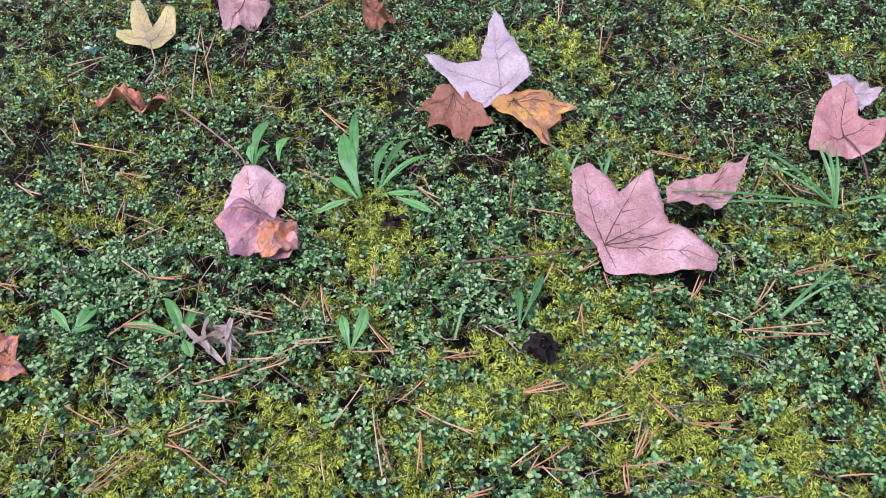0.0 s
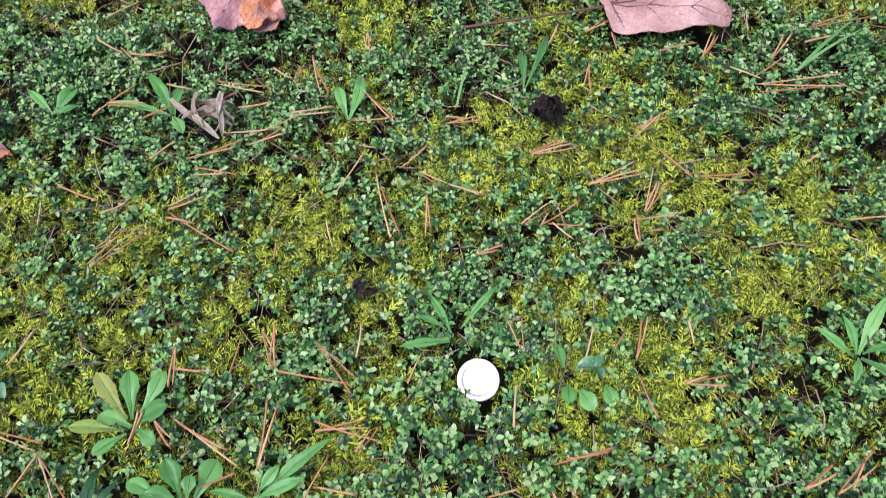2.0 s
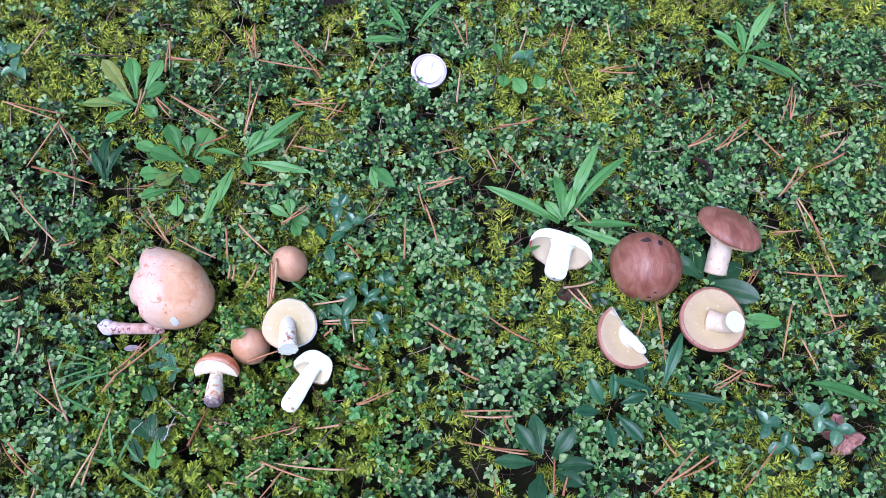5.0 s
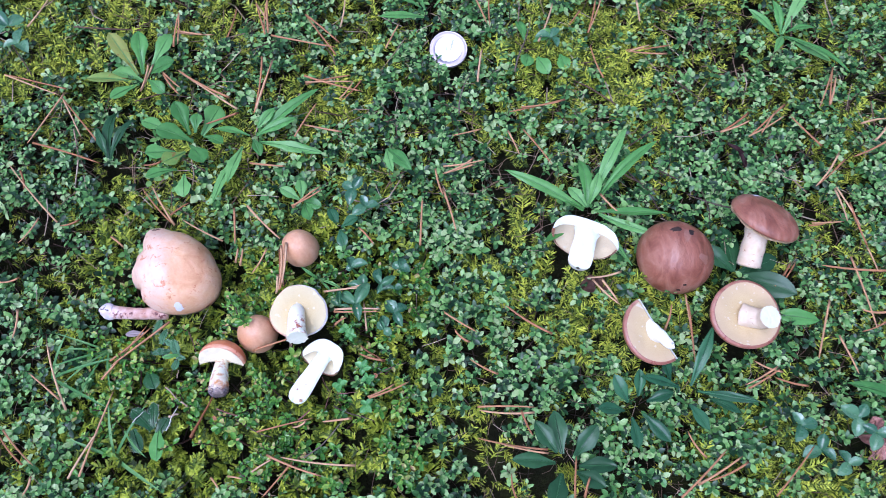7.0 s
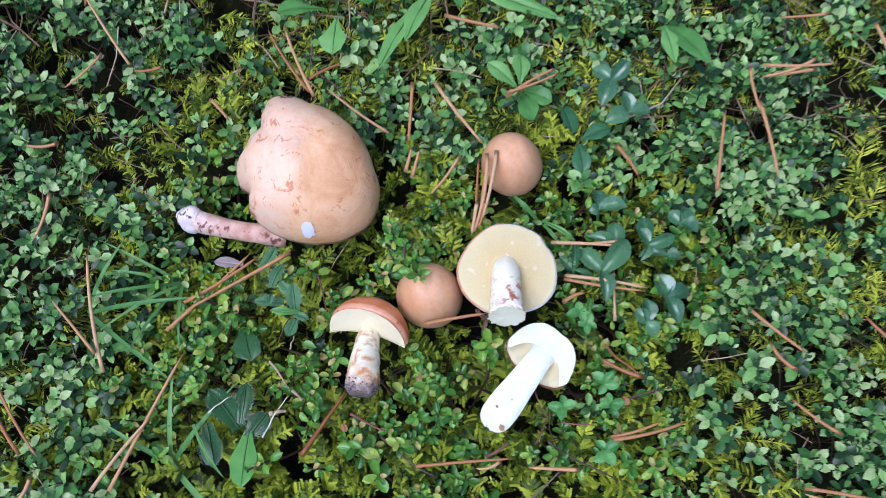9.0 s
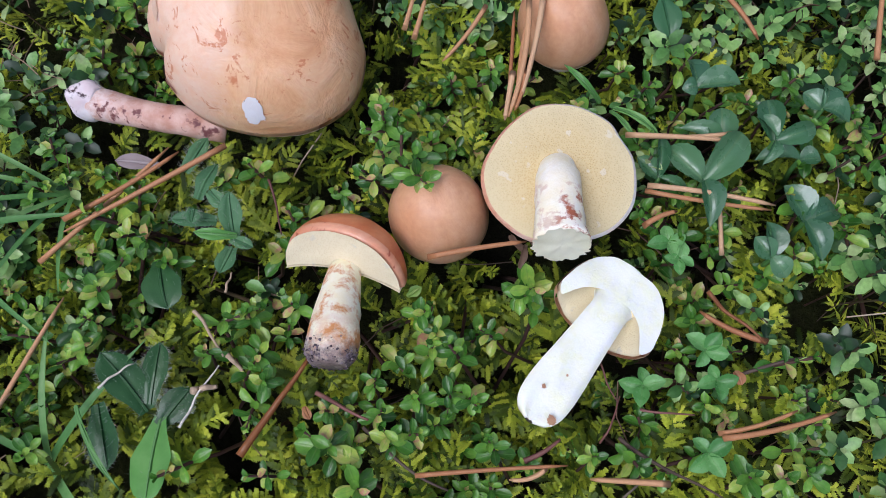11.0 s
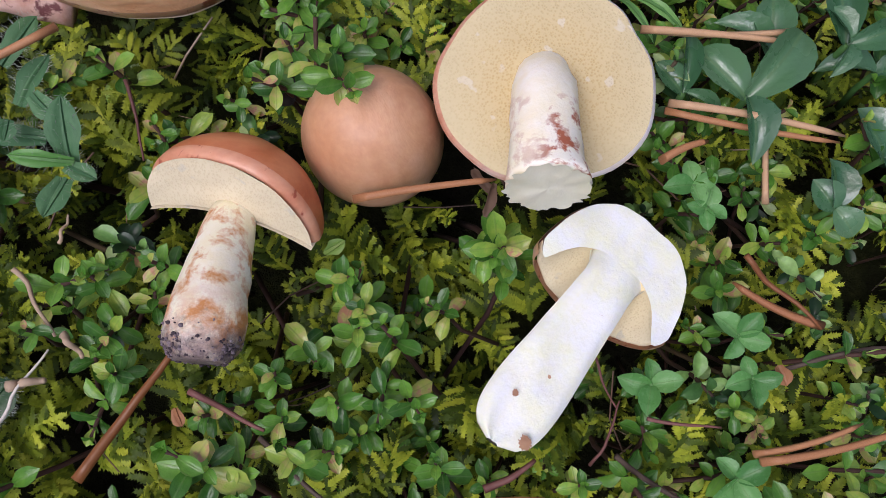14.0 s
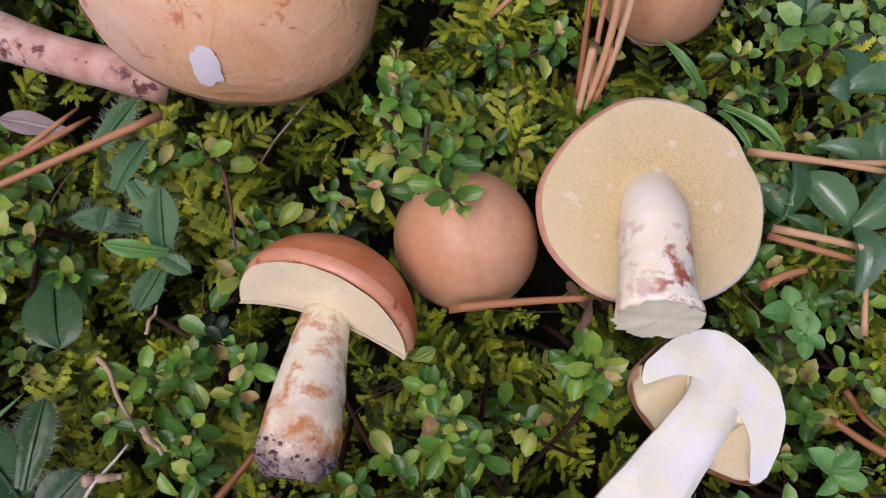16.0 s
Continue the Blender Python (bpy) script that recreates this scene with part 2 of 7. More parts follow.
def stem_skin(name, light, mid, stain, stain_at=0.56, earth=None, zone=None, rosy=None, soft=0.07):
    """Stem flesh with rusty stains, and earth clinging towards the base (local z from 0 to -1 of its length)."""
    m, n, l, p = nodes_of(name)
    vec = coords(n)
    col = ramp_node(n, l, noise_node(n, l, 260, 4, 0.6, vec), [(0.35, mid), (0.65, light)])
    st = ramp_node(n, l, noise_node(n, l, 300, 4, 0.65, vec, 0.25), [(stain_at, (0, 0, 0)), (stain_at + soft, (1, 1, 1))])
    if zone:
        # zone: the stretches along the mesh's own axes where stains lie
        box = n.new("ShaderNodeSeparateXYZ")
        l.new(n.new("ShaderNodeTexCoord").outputs["Generated"], box.inputs[0])
        for k, stops in zone:
            st = mix_node(n, l, 1.0, st, ramp_node(n, l, box.outputs[k], stops), "MULTIPLY")
    if rosy:
        low = n.new("ShaderNodeSeparateXYZ")
        l.new(n.new("ShaderNodeTexCoord").outputs["Generated"], low.inputs[0])
        blush = mix_node(n, l, 1.0, ramp_node(n, l, low.outputs[rosy[0]], rosy[1]), ramp_node(n, l, noise_node(n, l, 420, 5, 0.75, vec), [(0.38, (0, 0, 0)), (0.58, (1, 1, 1))]), "MULTIPLY")
        col = mix_node(n, l, blush, col, rosy[2])
    col = mix_node(n, l, st, col, stain)
    grain = noise_node(n, l, 1100, 4, 0.7, vec)
    if earth:
        g = n.new("ShaderNodeTexCoord").outputs["Generated"]
        s = n.new("ShaderNodeSeparateXYZ")
        l.new(g, s.inputs[0])
        ad = n.new("ShaderNodeMath")
        ad.operation = "MULTIPLY_ADD"
        l.new(noise_node(n, l, 330, 5, 0.8, vec), ad.inputs[0])
        ad.inputs[1].default_value = 0.55
        l.new(s.outputs[earth[0]], ad.inputs[2])
        e = ramp_node(n, l, ad.outputs[0], earth[1])
        col = mix_node(n, l, e, col, ramp_node(n, l, grain, [(0.35, (0.05, 0.035, 0.036)), (0.65, (0.22, 0.16, 0.155))]))
    l.new(col, p.inputs["Base Color"])
    p.inputs["Roughness"].default_value = 0.6
    p.inputs["Subsurface Weight"].default_value = 0.15
    p.inputs["Subsurface Radius"].default_value = (0.004, 0.003, 0.002)
    p.inputs["Subsurface Scale"].default_value = 0.3
    bump_node(n, l, grain, 0.35, 0.0004, p)
    return m


def flesh(name, light, tint):
    m, n, l, p = nodes_of(name)
    vec = coords(n)
    col = ramp_node(n, l, noise_node(n, l, 140, 4, 0.6, vec), [(0.35, tint), (0.6, light)])
    l.new(col, p.inputs["Base Color"])
    p.inputs["Roughness"].default_value = 0.55
    p.inputs["Subsurface Weight"].default_value = 0.2
    p.inputs["Subsurface Radius"].default_value = (0.004, 0.003, 0.002)
    p.inputs["Subsurface Scale"].default_value = 0.3
    bump_node(n, l, noise_node(n, l, 900, 4, 0.7, vec), 0.25, 0.0003, p)
    return m


def soil_material(name="mossy_soil_gap_shade", stops=((0.3, (0.007, 0.006, 0.004)), (0.5, (0.014, 0.015, 0.006)), (0.7, (0.032, 0.038, 0.010)))):
    m, n, l, p = nodes_of(name)
    pos = n.new("ShaderNodeNewGeometry").outputs["Position"]
    a = noise_node(n, l, 45, 6, 0.7, pos)
    col = ramp_node(n, l, a, stops)
    f = noise_node(n, l, 700, 4, 0.7, pos)
    col = mix_node(n, l, 0.6, col, ramp_node(n, l, f, [(0.3, (0.25, 0.25, 0.25)), (0.7, (0.7, 0.7, 0.7))]), "OVERLAY")
    l.new(col, p.inputs["Base Color"])
    p.inputs["Roughness"].default_value = 0.95
    p.inputs["Specular IOR Level"].default_value = 0.1
    bump_node(n, l, f, 0.8, 0.002, p)
    return m


def metal(name, col, rough):
    m, n, l, p = nodes_of(name)
    vec = coords(n)
    g = noise_node(n, l, 700, 4, 0.6, vec)
    l.new(ramp_node(n, l, g, [(0.3, tuple(c * 0.88 for c in col)), (0.7, col)]), p.inputs["Base Color"])
    p.inputs["Metallic"].default_value = 1.0
    l.new(ramp_node(n, l, g, [(0.3, (rough,) * 3), (0.7, (rough + 0.12,) * 3)]), p.inputs["Roughness"])
    bump_node(n, l, g, 0.08, 0.0002, p)
    return m


CLOVER_UNIT = near_leaf("clover_leaflet", [(0.0, (0.034, 0.115, 0.052)), (0.5, (0.066, 0.18, 0.08)), (1.0, (0.115, 0.25, 0.115))], 0.46, 0.24, 0.15, 0.8, 0.10, 1.0)
SHOOT_UNIT = near_leaf("shoot_leaflet", [(0.0, (0.06, 0.21, 0.05)), (0.5, (0.11, 0.31, 0.08)), (1.0, (0.18, 0.40, 0.13))], 0.46, 0.34, 0.1, 0.4)
DEADWOOD = leafy("dead_stalks", [(0.0, (0.0507, 0.0304, 0.0204)), (0.4, (0.163, 0.0914, 0.0559)), (0.75, (0.346, 0.234, 0.152)), (1.0, (0.508, 0.406, 0.305))], 0.7, 0.0)
# soil coloured near black, to deepen the shade in gaps between the plants
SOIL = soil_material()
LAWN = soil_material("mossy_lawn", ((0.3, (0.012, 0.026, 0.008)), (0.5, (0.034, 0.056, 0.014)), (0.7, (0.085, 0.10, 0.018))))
MOSS = leafy("feather_moss", [(0.0, (0.03, 0.052, 0.012)), (0.3, (0.11, 0.155, 0.02)), (0.6, (0.29, 0.36, 0.032)), (1.0, (0.55, 0.58, 0.06))], 0.55, 0.15, grain=1300, spec=0.14, vary=1.25)
MOSS_NEAR = leafy("feather_moss_near", [(0.0, (0.018, 0.034, 0.005)), (0.3, (0.070, 0.115, 0.010)), (0.55, (0.22, 0.285, 0.018)), (0.8, (0.40, 0.46, 0.034)), (1.0, (0.55, 0.58, 0.06))], 0.5, 0.2, grain=1500, spec=0.25, vary=0.75)
THYME = leafy("thyme_leaf", [(0.0, (0.012, 0.042, 0.013)), (0.25, (0.043, 0.125, 0.030)), (0.5, (0.102, 0.255, 0.060)), (0.78, (0.21, 0.40, 0.105)), (0.95, (0.29, 0.47, 0.15)), (1.0, (0.36, 0.48, 0.20))], 0.36, 0.17, grain=1100, spec=0.42, vary=1.4)
STALK = leafy("thyme_stalk", [(0.1, (0.03, 0.015, 0.01)), (0.6, (0.06, 0.03, 0.0175)), (1.0, (0.08, 0.065, 0.025))], 0.7, 0.0)
THYME_NEAR = near_leaf("thyme_leaf_near", [(0.0, (0.024, 0.095, 0.013)), (0.35, (0.070, 0.215, 0.026)), (0.68, (0.165, 0.37, 0.046)), (0.86, (0.34, 0.47, 0.075)), (0.95, (0.46, 0.44, 0.13)), (1.0, (0.471, 0.244, 0.146))], 0.27, 0.19, 0.55, 0.55, 0.0, 0.3)
STALK_NEAR = by_object("thyme_stalk_near", [(0.1, (0.03, 0.0125, 0.01)), (0.9, (0.075, 0.035, 0.025))], 0.7)
BLADE = by_object("rosette_leaf", [(0.0, (0.058, 0.18, 0.040)), (0.5, (0.125, 0.33, 0.075)), (1.0, (0.22, 0.44, 0.13))], 0.36, 0.25, grain=160, bump=0.3)
DARKLEAF = by_object("hairy_leaf", [(0.0, (0.014, 0.052, 0.017)), (0.5, (0.03, 0.095, 0.032)), (1.0, (0.06, 0.155, 0.06))], 0.36, 0.12, grain=260, bump=0.4)
CLOVER = by_object("clover_leaf", [(0.0, (0.0195, 0.0715, 0.0292)), (0.5, (0.0358, 0.12, 0.0488)), (1.0, (0.065, 0.182, 0.078))], 0.3, 0.2, grain=220, bump=0.3)
HAIR = by_object("leaf_hair", [(0.0, (0.35, 0.42, 0.33)), (1.0, (0.55, 0.60, 0.52))], 0.6, 0.3)
WITHERED = by_object("withered_lilac", [(0.0, (0.24, 0.19, 0.19)), (1.0, (0.46, 0.40, 0.40))], 0.7, 0.15, grain=260, bump=0.5)
ORANGEBIT = by_object("orange_dead_leaf", [(0.0, (0.30, 0.12, 0.04)), (1.0, (0.50, 0.27, 0.16))], 0.6, 0.15, grain=300)
HAWKWEED = by_object("hawkweed_leaf", [(0.0, (0.011, 0.046, 0.015)), (0.5, (0.022, 0.08, 0.025)), (1.0, (0.045, 0.125, 0.042))], 0.30, 0.12, grain=260, bump=0.5)
CHICKWEED = by_object("chickweed_leaf", [(0.0, (0.05, 0.144, 0.0625)), (0.5, (0.0813, 0.206, 0.0875)), (1.0, (0.15, 0.3, 0.138))], 0.55, 0.25, grain=500, bump=0.5)
GRASS = by_object("grass_blade", [(0.0, (0.05, 0.16, 0.04)), (0.6, (0.11, 0.27, 0.07)), (1.0, (0.20, 0.34, 0.12))], 0.45, 0.2, grain=300)
VEIN = by_object("leaf_vein", [(0.0, (0.0551, 0.166, 0.0367)), (1.0, (0.11, 0.245, 0.0734))], 0.5)
YELLOWED = by_object("yellowed_leaf", [(0.0, (0.13, 0.27, 0.05)), (0.6, (0.26, 0.34, 0.07)), (1.0, (0.36, 0.33, 0.08))], 0.5, 0.2, spots=(0.255, 0.17, 0.0425))
NEEDLE = by_object("pine_needle", [(0.0, (0.24, 0.082, 0.03)), (0.35, (0.40, 0.18, 0.078)), (0.7, (0.52, 0.29, 0.145)), (1.0, (0.56, 0.40, 0.25))], 0.5, 0.0, 0.4, (1, 8, 8), 150, 0.15)
TWIG = by_object("dry_twig", [(0.0, (0.05, 0.03, 0.02)), (1.0, (0.17, 0.135, 0.11))], 0.75, 0, 0.3, (1, 6, 6), 200, 0.4)
BROWNBIT = by_object("dark_litter", [(0.0, (0.006, 0.004, 0.0035)), (0.6, (0.025, 0.014, 0.011)), (1.0, (0.065, 0.04, 0.03))], 0.7, 0, 0.4, None, 500, 0.6)


# ---- shape helpers ----
def link(name, mesh, material, parent=None, label=""):
    ob = new(name, mesh)
    if material and not mesh.materials:
        mesh.materials.append(material)
    if parent:
        ob.parent = parent
    return tagged(ob, label)


def part(name, bm, material, parent, label="", smooth=True):
    me = bpy.data.meshes.new(name)
    bm.to_mesh(me)
    bm.free()
    if smooth:
        me.polygons.foreach_set("use_smooth", [True] * len(me.polygons))
    return link(name, me, material, parent, label)


def thing(name, m, label, category, group="", kind=""):
    ob = new(name)
    ob.empty_display_size = 0.005
    ob.matrix_world = m
    return tagged(ob, label, category, group, kind)


def sheet(rows):
    """A bmesh skin over rows of points, all of one length."""
    bm = bmesh.new()
    grid = [[bm.verts.new(p) for p in r] for r in rows]
    for a, b in zip(grid, grid[1:]):
        for i in range(len(a) - 1):
            bm.faces.new((a[i], a[i + 1], b[i + 1], b[i]))
    return bm


def tube(points, radii, sides=8, cap=True):
    bm = bmesh.new()
    pts = [Vector(p) for p in points]
    rings = []
    side = None
    for i, p in enumerate(pts):
        d = (pts[min(i + 1, len(pts) - 1)] - pts[max(i - 1, 0)]).normalized()
        if side is None:
            side = d.orthogonal().normalized()
        side = (side - d * side.dot(d)).normalized()
        up = d.cross(side)
        r = radii[i] if hasattr(radii, "__len__") else radii
        rings.append([bm.verts.new(p + (side * math.cos(a) + up * math.sin(a)) * r) for a in (2 * math.pi * k / sides for k in range(sides))])
    for a, b in zip(rings, rings[1:]):
        for k in range(sides):
            bm.faces.new((a[k], a[(k + 1) % sides], b[(k + 1) % sides], b[k]))
    if cap:
        bm.faces.new(rings[0][::-1])
        bm.faces.new(rings[-1])
    return bm


def raw_mesh(name, verts, tris, mats, index=None):
    me = bpy.data.meshes.new(name)
    me.vertices.add(len(verts))
    me.vertices.foreach_set("co", np.ascontiguousarray(verts, np.float32).ravel())
    me.loops.add(3 * len(tris))
    me.loops.foreach_set("vertex_index", np.ascontiguousarray(tris, np.int32).ravel())
    me.polygons.add(len(tris))
    me.polygons.foreach_set("loop_start", np.arange(0, 3 * len(tris), 3, dtype=np.int32))
    for m in mats:
        me.materials.append(m)
    if index is not None:
        me.polygons.foreach_set("material_index", np.ascontiguousarray(index, np.int32))
    me.polygons.foreach_set("use_smooth", np.ones(len(tris), bool))
    me.update(calc_edges=True)
    return me


def lattice(x, y, cell, seed):
    """Smooth value noise in 0..1 on a square lattice."""
    u, v = np.asarray(x) / cell, np.asarray(y) / cell
    i, j = np.floor(u), np.floor(v)
    f, g = u - i, v - j
    f, g = f * f * (3 - 2 * f), g * g * (3 - 2 * g)

    def h(a, b):
        s = np.sin(a * 127.1 + b * 311.7 + seed * 74.7) * 43758.5453
        return s - np.floor(s)

    return (h(i, j) * (1 - f) + h(i + 1, j) * f) * (1 - g) + (h(i, j + 1) * (1 - f) + h(i + 1, j + 1) * f) * g


def ground_z(x, y):
    """Height of the soil under the plants."""
    r = np.hypot(np.asarray(x), np.asarray(y) - 0.1)
    near = 1 / (1 + (r / 3.0) ** 2)
    z = -0.033 + 0.008 * (lattice(x, y, 0.07, 1) - 0.5) + 0.005 * (lattice(x, y, 0.023, 2) - 0.5)
    return z * near - 0.033 * (1 - near) + (1 - near) * 0.05 * (lattice(x, y, 0.9, 3) - 0.5)


def build_ground():
    near = np.arange(-0.80, 0.8001, 0.01)
    out = 0.8 + np.cumsum(0.012 * 1.16 ** np.arange(70))
    line = np.concatenate([-out[::-1], near, out])
    gx, gy = np.meshgrid(line, line + 0.12)
    gz = ground_z(gx, gy)
    n = len(line)
    verts = np.stack([gx.ravel(), gy.ravel(), gz.ravel()], 1)
    i, j = np.meshgrid(np.arange(n - 1), np.arange(n - 1))
    a = (j * n + i).ravel()
    tris = np.concatenate([np.stack([a, a + 1, a + n + 1], 1), np.stack([a, a + n + 1, a + n], 1)])
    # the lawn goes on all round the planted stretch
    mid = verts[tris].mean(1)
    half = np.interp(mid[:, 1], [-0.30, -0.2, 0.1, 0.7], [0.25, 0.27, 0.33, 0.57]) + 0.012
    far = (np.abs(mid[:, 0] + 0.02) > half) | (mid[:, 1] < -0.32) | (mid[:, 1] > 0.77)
    tagged(link("ground", raw_mesh("ground", verts, tris, [SOIL, LAWN], far.astype(int)), None), "soil under a mat of moss and thyme, coloured near black for gap shade", "ground", kind="structure")


build_ground()

# round places where no plant grows through a thing: x, y, radius
CLEAR = [(0.0, 0.0045, 0.0150), (-0.1435, -0.148, 0.0235), (-0.168, -0.172, 0.009), (-0.181, -0.170, 0.008), (-0.155, -0.172, 0.008), (-0.080, -0.132, 0.011),
         (-0.098, -0.181, 0.0105), (-0.077, -0.173, 0.0155), (-0.076, -0.187, 0.006), (-0.114, -0.197, 0.010), (-0.111, -0.209, 0.006),
         (-0.061, -0.195, 0.011), (-0.067, -0.207, 0.007), (-0.072, -0.215, 0.006),
         (0.074, -0.127, 0.018), (0.068, -0.142, 0.008), (0.1245, -0.1345, 0.021), (0.168, -0.121, 0.012), (0.164, -0.134, 0.009),
         (0.104, -0.181, 0.016), (0.1565, -0.169, 0.019)]
FLAT = [(0.125, 0.33, 0.058), (0.165, 0.285, 0.035), (0.105, 0.37, 0.035), (0.11, 0.29, 0.035), (0.0, 0.53, 0.04), (-0.02, 0.46, 0.03), (0.055, 0.465, 0.03), (-0.355, 0.60, 0.04),
        (-0.18, 0.32, 0.035), (0.32, 0.445, 0.035), (0.35, 0.495, 0.025), (0.18, 0.35, 0.022)]


# where a larger plant leaves little room for thyme
PLANTS = [(-0.188, -0.014, 0.0087), (-0.140, -0.066, 0.0112), (-0.112, -0.064, 0.0081), (-0.196, -0.078, 0.0062), (0.078, -0.112, 0.0099), (0.206, 0.016, 0.0074), (-0.012, 0.030, 0.0062),
          (0.046, 0.004, 0.0050), (-0.092, 0.345, 0.0136), (-0.1505, -0.229, 0.0105), (-0.148, -0.245, 0.008), (-0.141, -0.196, 0.007), (-0.158, -0.236, 0.005), (0.062, -0.2435, 0.0099), (0.098, -0.215, 0.0074), (0.126, -0.207, 0.0074), (-0.178, 0.19, 0.0099),
          (-0.1455, -0.1905, 0.0068), (0.0475, 0.19, 0.0074), (-0.036, -0.150, 0.0074), (-0.028, -0.162, 0.0062)]


def free_of_things(x, y, spots, grow=1.0):
    ok = np.ones(len(x), bool)
    for cx, cy, r in spots:
        ok &= (x - cx) ** 2 + (y - cy) ** 2 > (grow * r) ** 2
    return ok


def mossiness(x, y):
    """0: thyme alone, 1: moss alone."""
    m = 0.38 + 1.2 * (lattice(x, y, 0.085, 11) - 0.5) + 0.8 * (lattice(x, y, 0.03, 12) - 0.5)
    m = m + 0.40 * np.exp(-((np.asarray(y) - 0.11) / 0.12) ** 2) - 0.25 * (np.asarray(y) > 0.33)
    m = m + 0.25 * np.exp(-((np.asarray(x) + 0.10) / 0.05) ** 2 - ((np.asarray(y) + 0.19) / 0.04) ** 2)
    for cx, cy, wide, gain in ((0.045, -0.19, 0.05, -0.45), (0.22, -0.14, 0.05, 0.30), (-0.21, 0.02, 0.05, 0.25)):
        m = m + gain * np.exp(-((np.asarray(x) - cx) ** 2 + (np.asarray(y) - cy) ** 2) / wide ** 2)
    return np.clip(m, 0.03, 1)


def clumps(x, y):
    """0 between the cushions of thyme, 1 on top of them."""
    return 0.62 * lattice(x, y, 0.017, 41) + 0.38 * lattice(x, y, 0.041, 42)


def in_view(x, y, margin=0.0):
    half = np.interp(y, [-0.30, -0.2, 0.1, 0.7], [0.25, 0.27, 0.33, 0.57]) + margin
    return (np.abs(x + 0.02) < half) & (y > -0.29 - margin) & (y < 0.74 + margin)


rng = np.random.default_rng(7)


# ---- moss: fronds of many small branchlets ----
def frond(rg, fine):
    """One feather frond lying along +x, its tip at x = 1: vertices and triangles."""
    v, f = [], []
    n = rg.integers(7, 11) + (0 if fine else 4)
    arch = rg.uniform(0.05, 0.35)
    sway = rg.uniform(-0.22, 0.22)

    def axis(u):
        return np.array([u, sway * math.sin(2.4 * u + 0.3), arch * math.sin(2.2 * u)])

    def blade(a, b, w, lift):
        k = len(v)
        d = b - a
        s = np.cross(d, (0, 0, 1.0))
        s = s / (np.linalg.norm(s) + 1e-9) * w
        mid = a + d * 0.45 + np.array([0, 0, lift])
        v.extend([a, mid + s, mid - s, b])
        f.extend([(k, k + 2, k + 1), (k + 1, k + 2, k + 3)])

    def finger(a, b, w):
        """A toothed branchlet: pointed scales on both sides of a drooping line."""
        d = b - a
        s = np.cross(d, (0, 0, 1.0))
        s = s / (np.linalg.norm(s) + 1e-9)
        m = max(3, int(np.linalg.norm(d) / 0.034))
        k = len(v)
        for j in range(m + 1):
            q = j / m
            v.append(a + d * q + np.array([0, 0, 0.05 * math.sin(2.6 * q) - 0.03 * q]))
        for j in range(m):
            q = (j + 1.75) / m
            wide = w * (0.75 + 0.5 * math.sin(math.pi * min(1, j / m + 0.15))) * rg.uniform(0.8, 1.2)
            for side in (-1, 1):
                v.append(a + d * min(q, 1.12) + side * s * wide + np.array([0, 0, rg.uniform(-0.005, 0.035)]))
                t = (k + j, len(v) - 1, k + min(j + 2, m))
                f.append(t if side < 0 else t[::-1])

    if fine:
        for i in range(3):
            finger(axis(i / 3), axis((i + 1.05) / 3), 0.04)
    else:
        for i in range(3):
            blade(axis(i / 3), axis((i + 1.1) / 3), 0.035, 0.0)
    for i in range(n):
        u = 0.12 + 0.85 * i / n
        long = 0.34 * (1 - u) ** 0.45 * rg.uniform(0.5, 1.3) + 0.05
        for side in (-1, 1):
            a = axis(u)
            yaw = side * rg.uniform(0.6, 1.25)
            b = a + long * np.array([math.cos(yaw), math.sin(yaw), rg.uniform(-0.25, 0.3)])
            if fine:
                finger(a, b, 0.034 + 0.05 * long)
            else:
                blade(a, b, 0.026, 0.02)
    return np.array(v), np.array(f)


def scatter(templates, x, y, z, yaw, pitch, roll, size, pick):
    """Copies of the templates as one big array of vertices and triangles."""
    vs, fs, ms, base = [], [], [], 0
    for k, tpl in enumerate(templates):
        tv, tf = tpl[0], tpl[1]
        i = np.nonzero(pick == k)[0]
        if not len(i):
            continue
        cp, sp = np.cos(pitch[i])[:, None], np.sin(pitch[i])[:, None]
        cy, sy = np.cos(yaw[i])[:, None], np.sin(yaw[i])[:, None]
        cr, sr = np.cos(roll[i])[:, None], np.sin(roll[i])[:, None]
        s = size[i][:, None]
        px, py, pz = tv[:, 0][None], tv[:, 1][None], tv[:, 2][None]
        py, pz = py * cr - pz * sr, py * sr + pz * cr
        qx, qz = px * cp - pz * sp, px * sp + pz * cp
        wx, wy = qx * cy - py * sy, qx * sy + py * cy
        out = np.stack([x[i][:, None] + s * wx, y[i][:, None] + s * wy, z[i][:, None] + s * qz], -1).reshape(-1, 3)
        fs.append((tf[None] + (np.arange(len(i)) * len(tv))[:, None, None] + base).reshape(-1, 3))
        if len(tpl) > 2:
            ms.append(np.tile(tpl[2], len(i)))
        vs.append(out)
        base += len(out)
    return np.concatenate(vs), np.concatenate(fs), (np.concatenate(ms) if ms else None)


def spread(count, x0, x1, y0, y1):
    return rng.uniform(x0, x1, count), rng.uniform(y0, y1, count)


